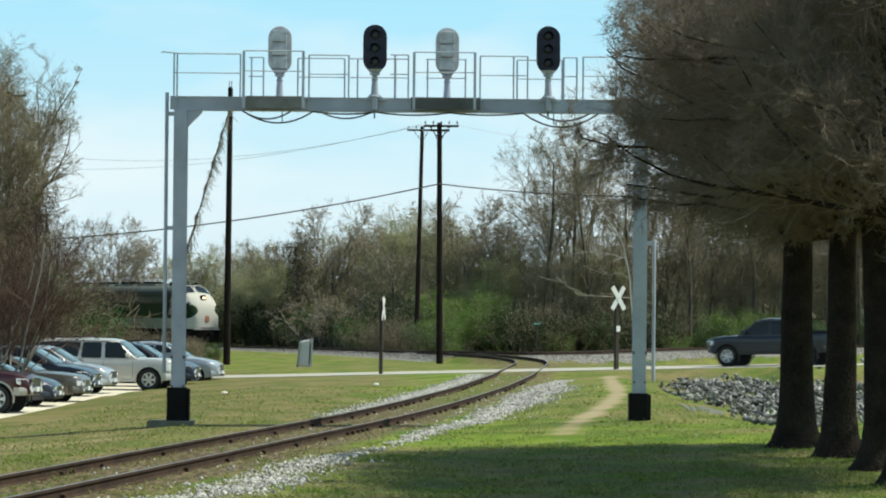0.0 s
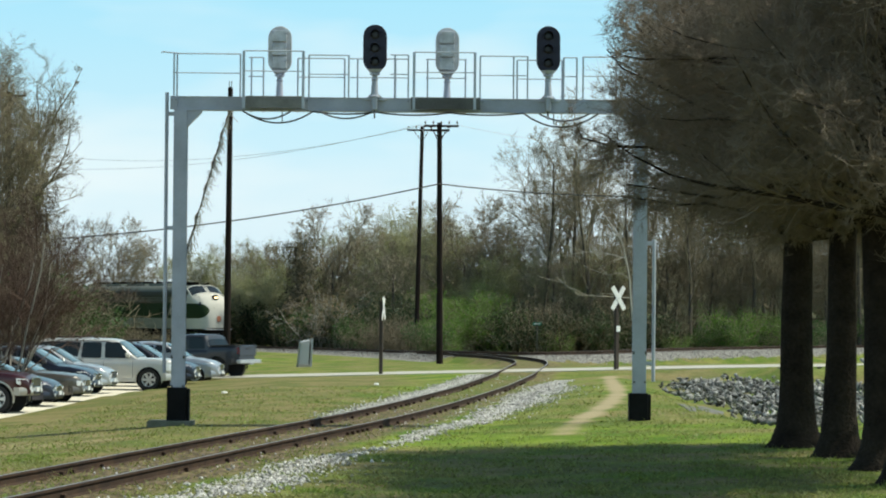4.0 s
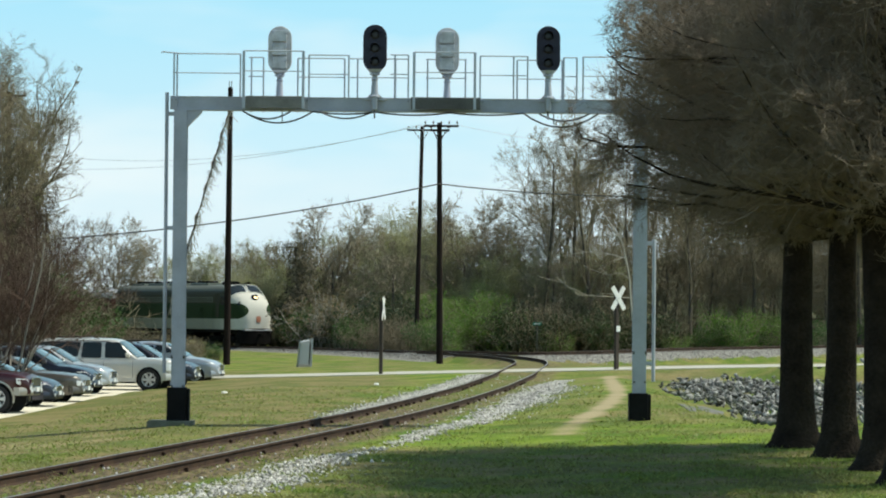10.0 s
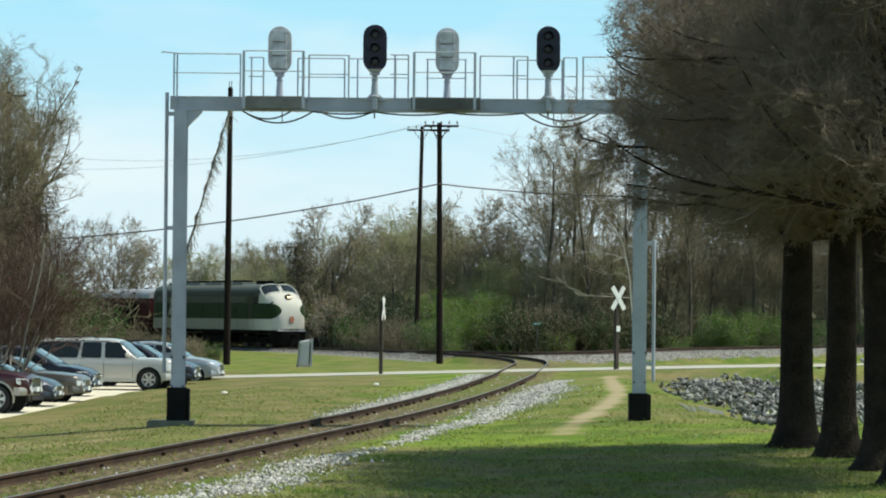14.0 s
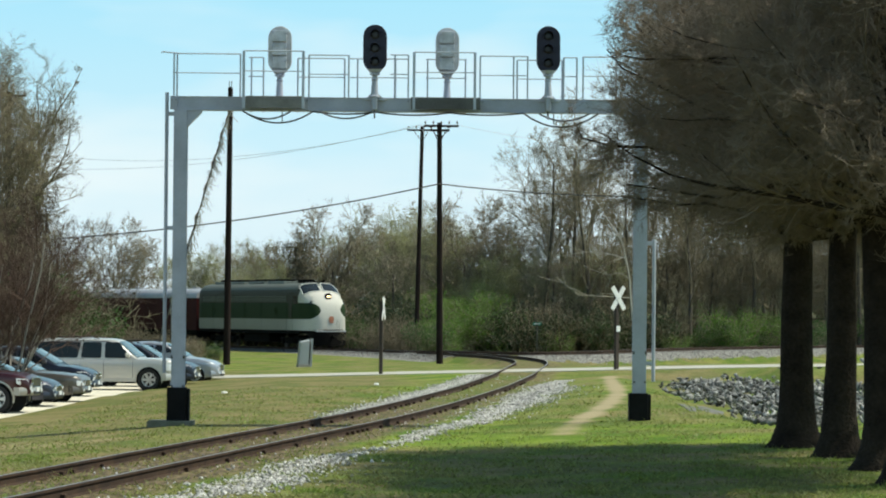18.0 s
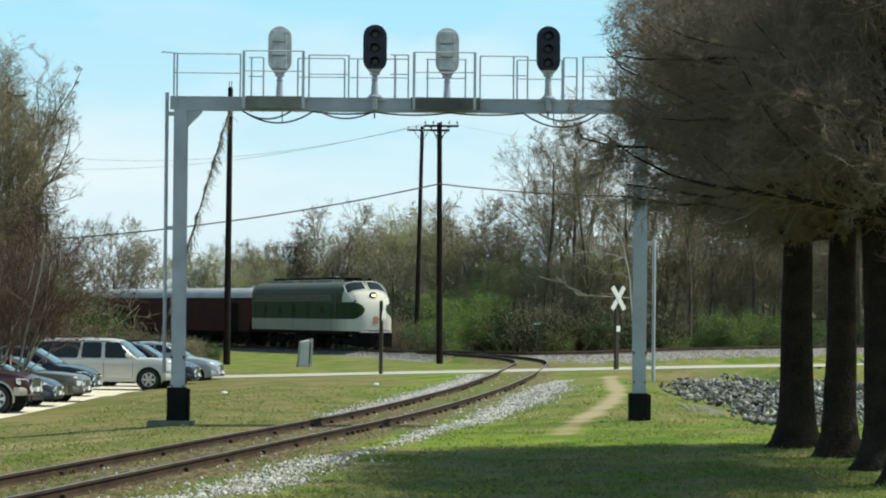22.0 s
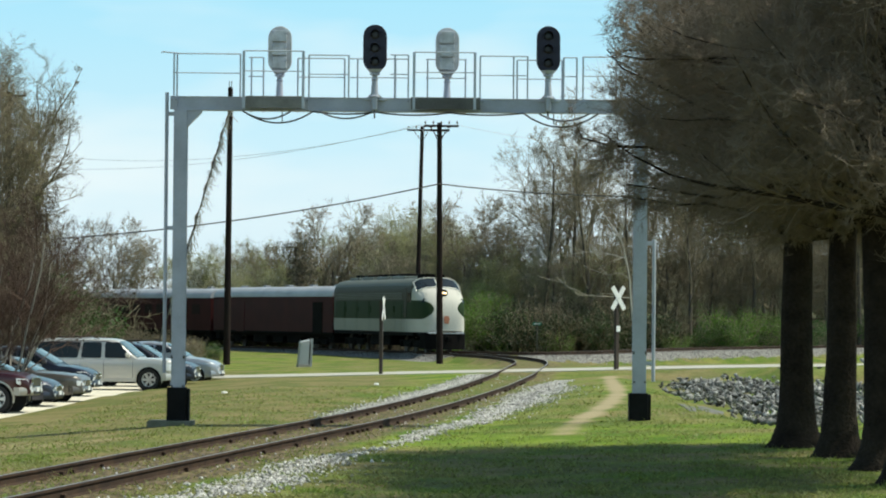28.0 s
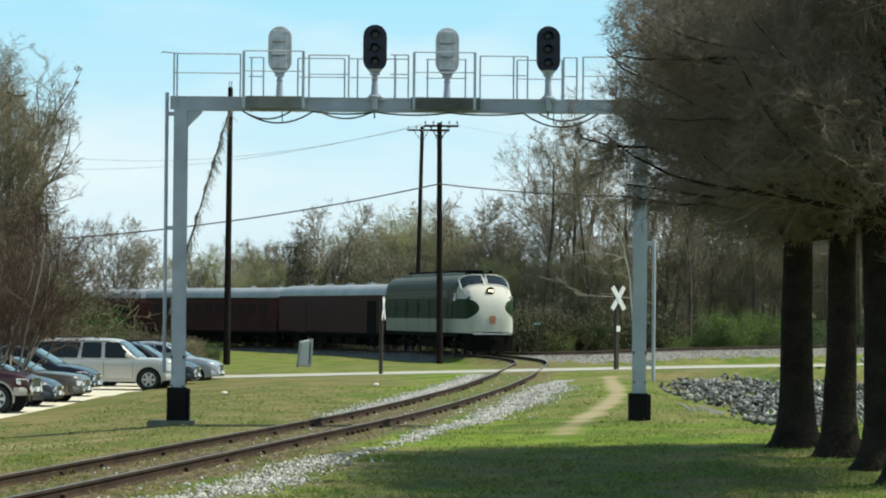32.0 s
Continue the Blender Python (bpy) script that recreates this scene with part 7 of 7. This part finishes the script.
def dead_sapling():
    """A leaning bleached stem with long bare side branches."""
    x0, y0 = 9.45, 135.0
    r = np.random.default_rng(52)
    g = thing("dead_sapling", pose(x0, y0, hz(x0, y0)), "slim dead sapling with pale bleached branches", "tree")
    stem = [Vector(p) for p in ((0, 0, -0.2), (-0.2, 0, 1.6), (-0.36, 0, 3.2), (-0.42, 0.1, 4.3), (-0.58, 0.1, 5.2), (-0.80, 0.1, 6.1), (-1.3, 0.2, 6.9), (-1.9, 0.2, 7.8), (-2.5, 0.3, 8.9))]
    part("trunk", rod(stem, [0.05, 0.046, 0.042, 0.038, 0.034, 0.03, 0.024, 0.016, 0.008], 7), M["dead_wood"], g, smooth=50)
    runs = [((-0.36, 0, 3.4), (-1.3, 0, 3.45), (-2.4, 0.1, 3.5), (-3.4, 0.1, 3.9), (-3.9, 0.2, 4.35)), ((-0.62, 0.1, 5.3), (-1.5, 0.1, 5.55), (-2.6, 0, 5.6), (-3.7, 0, 5.4), (-4.4, 0, 5.5)), ((-0.9, 0.1, 6.3), (-0.7, 0.1, 7.0), (-0.75, 0.1, 7.8), (-0.6, 0, 8.5)), ((-0.4, 0.1, 4.3), (-0.9, 0, 4.6), (-1.5, 0, 4.5), (-2.1, 0, 4.7))]
    for pts in runs:
        pts = [Vector(p) for p in pts]
        limb = part("branch", rod(pts, [0.023 - 0.016 * k / (len(pts) - 1) for k in range(len(pts))], 6), M["dead_wood"], g, smooth=50)
        geos = []
        for k in range(7):
            i = r.integers(0, len(pts) - 1)
            p = pts[i].lerp(pts[i + 1], r.random())
            d = Vector((r.normal(-0.35, 0.4), r.normal(0, 0.3), r.normal(0.15, 0.4)))
            geos.append(rod([p, p + d * 0.6, p + d * 1.0 + Vector((r.normal(0, 0.12), 0, r.normal(0.05, 0.1)))], [0.013, 0.010, 0.005], 4))
        part("twigs", join(*geos), M["dead_wood"], limb)


dead_sapling()


# ---- loose stone, ties and grass ----
def stone_shape(r, squash=0.7, wide=0.8):
    """A broken angular stone: a cut and jittered block."""
    v = np.array([(i, j, k) for i in (-1, 1) for j in (-1, 1) for k in (-1, 1)], float)
    v = v * r.uniform(0.35, 1.0, v.shape) * np.array([1.0, wide, squash]) + r.normal(0, 0.10, v.shape)
    turn = np.array(Euler(r.uniform(-1.1, 1.1, 3)).to_matrix())
    v = v @ turn.T
    f = np.array([(0, 1, 3), (0, 3, 2), (4, 6, 7), (4, 7, 5), (0, 4, 5), (0, 5, 1), (2, 3, 7), (2, 7, 6), (0, 2, 6), (0, 6, 4), (1, 5, 7), (1, 7, 3)])
    return v, f


def scatter(r, shapes, pos, size):
    """Stones at positions, joined."""
    vs, fs, n = [], [], 0
    pick = r.integers(0, len(shapes), len(pos))
    for i, (v, f) in enumerate(shapes):
        c = pos[pick == i]
        if not len(c):
            continue
        k = len(c)
        s = size[pick == i][:, None, None] * r.uniform(0.7, 1.3, (k, 1, 3))
        a = r.uniform(0, 2 * np.pi, k)
        q = v[None] * s
        x = q[:, :, 0] * np.cos(a)[:, None] - q[:, :, 1] * np.sin(a)[:, None]
        y = q[:, :, 0] * np.sin(a)[:, None] + q[:, :, 1] * np.cos(a)[:, None]
        q = np.stack([x, y, q[:, :, 2]], 2) + c[:, None]
        vs.append(q.reshape(-1, 3))
        fs.append((f[None] + (np.arange(k) * len(v))[:, None, None]).reshape(-1, 3) + n)
        n += k * len(v)
    return np.concatenate(vs), np.concatenate(fs)


r2 = np.random.default_rng(17)
CUBES = [stone_shape(r2) for k in range(10)]


def along(line, first, last, n, r):
    i = np.nonzero((line[:, 1] >= first) & (line[:, 1] <= last))[0]
    k = r.integers(i[0], i[-1], n)
    d = unit(line[np.minimum(k + 1, len(line) - 1)] - line[k - 1])
    return line[k] + d * r.uniform(-0.25, 0.25, n)[:, None], np.stack([d[:, 1], -d[:, 0]], 1)


def stones():
    r = np.random.default_rng(9)
    pts = []
    # the pale heap of spilt ballast on the lawn side of the track
    c, nrm = along(LINE, 33, 103, 30000, r)
    mid = spill_mid(c[:, 1])
    wid = spill_wide(c[:, 1])
    keep = r.random(len(c)) < np.interp(c[:, 1], [33, 46, 49, 54, 58, 66, 78], [1, 1, 0.16, 0.16, 0.5, 1, 1])
    keep &= r.random(len(c)) < 0.66 + 0.5 * np.sin(1.7 * c[:, 1]) * np.sin(0.9 * c[:, 1] + 1)
    o = mid + np.clip(r.normal(0, 1, len(c)), -2.0, 2.4) * wid * np.where(r.random(len(c)) < 0.07, 1.9, 1.0) + 0.08 * np.sin(2.3 * c[:, 1])
    p = c + nrm * o[:, None]
    pts.append(np.column_stack([p, height(p[:, 0], p[:, 1]) + 0.008 + 0.06 * np.exp(-((o - mid) / 0.3) ** 2) * r.random(len(c)) * (wid > 0.3)])[keep])
    # the far side, close along the rail near the crossing, and a few stones between the rails
    c, nrm = along(LINE, 66, 110, 9000, r)
    keep = r.random(len(c)) < np.interp(c[:, 1], [66, 76, 90, 110], [0.1, 0.45, 1, 1])
    p = c - nrm * (1.30 + np.abs(r.normal(0, 0.30, len(c))))[:, None]
    pts.append(np.column_stack([p, height(p[:, 0], p[:, 1]) + 0.012])[keep])
    c, nrm = along(LINE, 33, 108, 420, r)
    p = c + nrm * r.uniform(-1.4, 1.5, len(c))[:, None]
    pts.append(np.column_stack([p, height(p[:, 0], p[:, 1]) + 0.01]))
    pos = np.concatenate(pts)
    v, f = scatter(r, CUBES, pos, 0.012 + 0.026 * r.random(len(pos)) ** 1.6)
    ob = new("ballast_stones", fast_mesh("ballast_stones", v, f, M["stone"]))
    tagged(ob, "loose pale crushed stone ballast beside the track", "ballast", kind="stuff")
    pts = []
    c, nrm = along(LINE, 160, 215, 14000, r)
    o = r.uniform(-2.0, 3.3, len(c))
    p = c + nrm * o[:, None]
    pts.append(np.column_stack([p, height(p[:, 0], p[:, 1]) + 0.02]))
    c, nrm = along(BRANCH, 165, 215, 6000, r)
    p = c + nrm * r.uniform(-1.4, 2.8, len(c))[:, None]
    p = p[p[:, 0] > 4.8]
    pts.append(np.column_stack([p, height(p[:, 0], p[:, 1]) + 0.02]))
    pos = np.concatenate(pts)
    v, f = scatter(r, CUBES, pos, r.uniform(0.018, 0.042, len(pos)))
    ob = new("ballast_stones", fast_mesh("ballast_stones", v, f, M["bank_stone"]))
    tagged(ob, "loose pale crushed stone ballast on the railway bank", "ballast", kind="stuff")


stones()


def grass():
    r = np.random.default_rng(12)
    n = 150000
    y = 33 + 62 * r.random(n) ** 1.9
    x = r.uniform(-1, 1, n) * y * 0.168
    d, at = nearest(LINE, x, y)
    fp = path_distance(x, y, FOOTPATH)
    clump = np.sin(x * 3.1 + 2 * np.sin(y * 1.3)) * np.sin(y * 2.3 + np.sin(x * 2.0))
    keep = (clump + r.normal(0, 0.6, n) > -0.2) & ((d > 1.9) | (r.random(n) < 0.5)) & (fp > 0.4) & ~((x > 6.6) & (y > 56) & (y < 104)) & ~((x < -10) & (y > 70))
    x, y = x[keep], y[keep]
    n = len(x)
    z = height(x, y)
    h = r.uniform(0.012, 0.036, n) * np.where(r.random(n) < 0.08, 2.2, 1.0) * (1 + 0.7 * (clump[keep] > 0.35))
    a = r.uniform(0, 2 * np.pi, n)
    w = 0.010 + 0.016 * r.random(n)
    lean = r.normal(0, 1.3, (n, 2)) * h[:, None]
    v = np.stack([np.column_stack([x - w * np.cos(a), y - w * np.sin(a), z - 0.01]), np.column_stack([x + w * np.cos(a), y + w * np.sin(a), z - 0.01]), np.column_stack([x + lean[:, 0], y + lean[:, 1], z + h])], 1).reshape(-1, 3)
    ob = new("grass", fast_mesh("grass", v, np.arange(3 * n).reshape(n, 3), M["grass"]))
    tagged(ob, "short tufted spring grass blades on the lawn", "grass", kind="stuff")


grass()


def riprap():
    r = np.random.default_rng(14)
    g = thing("riprap_bank", Matrix.Identity(4), "bank of broken grey quarry stone beside the road", "riprap")
    part("culvert_apron", slab([(x, y, hz(x, y) - 0.058) for x, y in ((5.95, 67.0), (6.6, 65.6), (6.95, 69.0), (6.8, 73.0), (6.1, 72.4))], 0.07), M["apron"], g, "dull grey concrete culvert apron")
    meshes = []
    for k in range(8):
        v, f = stone_shape(r, 0.35, 0.55)
        meshes.append(fast_mesh("stone", v * 0.085, f, M["riprap"]))
    pos = []
    while len(pos) < 4600:
        y = 57.5 + 42 * r.random() ** 0.9
        x = r.uniform(6.2, 15.5)
        edge = np.interp(y, [57, 61, 66, 78, 88, 94, 98], [6.6, 6.5, 6.7, 6.7, 6.8, 7.6, 8.8])
        if x < edge + abs(r.normal(0, 0.5)):
            continue
        if x > y * 0.165:
            continue
        if y > 82 and x > 11.0 + 0.5 * math.sin(y) and r.random() < 0.8:
            continue
        if x < 6.9 and 66 < y < 73 and r.random() < 0.45:
            continue
        if y > 97 - 1.3 * (x - 7) and r.random() < 0.93:
            continue
        if r.random() < 0.95 * (math.sin(x * 3.7 + y * 0.9) * math.sin(x * 2.3 - y * 0.53) > 0.35):
            continue
        if r.random() < 0.92 * (math.sin(x * 2.1 + y * 0.35) + 0.6 * math.sin(x * 4.3 - y * 0.21) > 0.45):
            continue
        pos.append((x, y))
    pos.sort(key=lambda q: q[1])
    for x, y in pos[:300]:
        ob = new("stone", meshes[r.integers(0, 8)])
        ob.parent = g
        s = r.choice([0.6, 0.9, 1.3])
        ob.matrix_basis = pose(x, y, hz(x, y) + 0.07, r.uniform(-50, 50), r.uniform(-50, 50), r.uniform(0, 360)) @ Matrix.Diagonal((s, s * r.uniform(0.7, 1.2), s, 1))
    rest = np.array(pos[300:])
    shapes = [stone_shape(r, 0.33, 0.5) for k in range(24)]
    v, f = scatter(r, shapes, np.column_stack([rest, height(rest[:, 0], rest[:, 1]) + r.uniform(-0.02, 0.26, len(rest))]), r.uniform(0.05, 0.10, len(rest)) * r.choice([0.5, 0.8, 1.1, 1.6], len(rest)))
    ob = new("rubble", fast_mesh("rubble", v, f, M["riprap"]))
    ob.parent = g
    tagged(ob, "broken grey quarry stones", kind="stuff")


riprap()


def ties():
    r = np.random.default_rng(15)
    shapes = [mesh_of("tie", box(0, 0, 0, 2.55, 0.22, 0.16, 0.015), M["tie"]) for k in range(2)]
    plate = mesh_of("tie_plate", box(0, 0, 0, 0.30, 0.19, 0.03, 0.006), M["rust"])
    clip = mesh_of("rail_anchor", box(0, 0, 0, 0.07, 0.10, 0.10, 0.015), M["rust"])
    for track, line, zf, a, b, step in ((spur, LINE, line_z, 30, 108, 0.56), (spur, LINE, line_z, 121, 200, 0.56)):
        i = np.nonzero((line[:, 1] >= a) & (line[:, 1] <= b))[0]
        q = line[i]
        s = np.r_[0, np.cumsum(np.hypot(*np.diff(q, axis=0).T))]
        for d in np.arange(0, s[-1], step):
            x, y = np.interp(d, s, q[:, 0]), np.interp(d, s, q[:, 1])
            x2, y2 = np.interp(d + 0.3, s, q[:, 0]), np.interp(d + 0.3, s, q[:, 1])
            turn = math.degrees(math.atan2(y2 - y, x2 - x)) - 90 + r.normal(0, 1.2)
            ob = new("tie", shapes[r.integers(0, 2)])
            ob.parent = track
            ob.matrix_basis = pose(x, y, float(zf(y)) - 0.17 - 0.082 + r.uniform(-0.02, 0.004), 0, 0, turn)
            if a < 50 and y < 100:
                for side in (-1, 1):
                    if r.random() < 0.28:
                        for k in (-1, 1):
                            c = new("rail_anchor", clip)
                            c.parent = track
                            c.matrix_basis = pose(x, y, float(zf(y)) - 0.14, 0, 0, turn) @ pose(side * 0.752 + k * 0.075, 0, 0)
                    if r.random() < 0.5:
                        c = new("tie_plate", plate)
                        c.parent = track
                        c.matrix_basis = pose(x, y, float(zf(y)) - 0.168, 0, 0, turn) @ pose(side * 0.752, 0, 0)


ties()


# ---- motion ----
def motions():
    # the train along its line: seconds and the run of its nose, in metres
    s = np.r_[0, np.cumsum(np.hypot(*np.diff(LINE, axis=0).T))]
    total = s[-1]

    def at(run):
        """run is counted from the far end towards the camera."""
        d = total - run
        return np.array([np.interp(d, s, LINE[:, 0]), np.interp(d, s, LINE[:, 1])])

    NOSE = [(0, 81.25), (3.4, 82.35), (6, 84.95), (9, 88.5), (13, 94.3), (14.5, 96.53), (19, 105.55), (20, 108.02), (23, 115.38), (25, 120.71), (28, 129.38), (30, 135.25), (32, 141.38)]
    times = np.linspace(0, 32, 65)
    nt, nd = zip(*NOSE)
    run = np.interp(times, nt, nd)
    w = np.exp(-0.5 * (np.arange(-8, 9) / 3.0) ** 2)
    w /= w.sum()
    pad = np.r_[run[0] + (run[0] - run[8:0:-1]), run, run[-1] + (run[-1] - run[-2:-10:-1])]
    run = np.convolve(pad, w, "valid")

    def rigid(head, ahead, behind, front):
        """A vehicle whose origin lies front metres behind the nose, on bogies ahead of it and behind it."""
        a, b = at(head - front + ahead), at(head - front - behind)
        c = a + (b - a) * ahead / (ahead + behind)
        return pose(c[0], c[1], float(line_z(c[1])), 0, 0, math.degrees(math.atan2(a[1] - b[1], a[0] - b[0])))

    vehicles = [(loco, loco_sets, 4.0, 9.1, 7.745)]
    back = 7.745 + 12.85 + 0.72
    for (ob, sets), length in zip(coaches, (22.6, 22.6, 22.6, 22.6)):
        vehicles.append((ob, sets, length / 2 - 3.2, length / 2 - 3.2, back + length / 2))
        back += length + 0.75
    for ob, sets, ahead, behind, front in vehicles:
        walk(ob, [(t, rigid(h, ahead, behind, front)) for t, h in zip(times, run)])
    fine = np.linspace(0, 32, 129)
    roll = np.interp(fine, times, run)
    for ob, sets, ahead, behind, front in vehicles:
        for ws in sets:
            c = ws.matrix_basis.translation.copy()
            walk(ws, [(t, pose(c.x, c.y, c.z, 0, math.degrees((h - roll[0]) / 0.457), 0)) for t, h in zip(fine, roll)])
    # the pickup over the crossing: seconds and x of its centre
    TRUCK = [(0, 12.98), (0.5, 10.15), (1.0, 7.62), (1.5, 5.08), (2.0, 2.26), (2.5, -0.75), (3.4, -6.7), (5.5, -20.3), (8.0, -35.5), (10.0, -42.0), (32.0, -42.0)]
    tt, tx = zip(*TRUCK)
    rows, turns = [], []
    for t in list(np.arange(0, 10.01, 2 / 30)) + [32.0]:
        x = float(np.interp(t, tt, tx))
        y = float(road_y(x)) + 0.2
        slope = math.degrees(math.atan2(float(road_z(x + 1) - road_z(x - 1)), 2.0))
        rows.append((t, pose(x, y, float(road_z(x)), 0, slope * 0.9, 154.4)))
        turns.append((t, -(x - 12.9) / math.cos(radians(25.6)) / 0.395))
    walk(truck, rows)
    for ws in truck_wheels:
        c = ws.matrix_basis.translation.copy()
        walk(ws, [(t, pose(c.x, c.y, c.z, 0, math.degrees(a), 0)) for t, a in turns])
    # the silver crossover backs out of its space
    home = silver_car.matrix_basis.copy()
    slide = [(0, 0.0), (9.5, 0.0), (10.5, 0.06), (11.5, 0.35), (12.5, 0.9), (14.0, 1.8), (16.0, 2.6), (20.0, 2.9), (32.0, 2.9)]
    walk(silver_car, [(t, home @ pose(-d, 0, 0)) for t, d in slide])
    for ws in silver_wheels:
        c = ws.matrix_basis.translation.copy()
        rows = []
        for t in np.linspace(0, 32, 65):
            d = float(np.interp(t, [q[0] for q in slide], [q[1] for q in slide]))
            rows.append((t, pose(c.x, c.y, c.z, 0, -math.degrees(d / 0.37), 0)))
        walk(ws, rows)


motions()
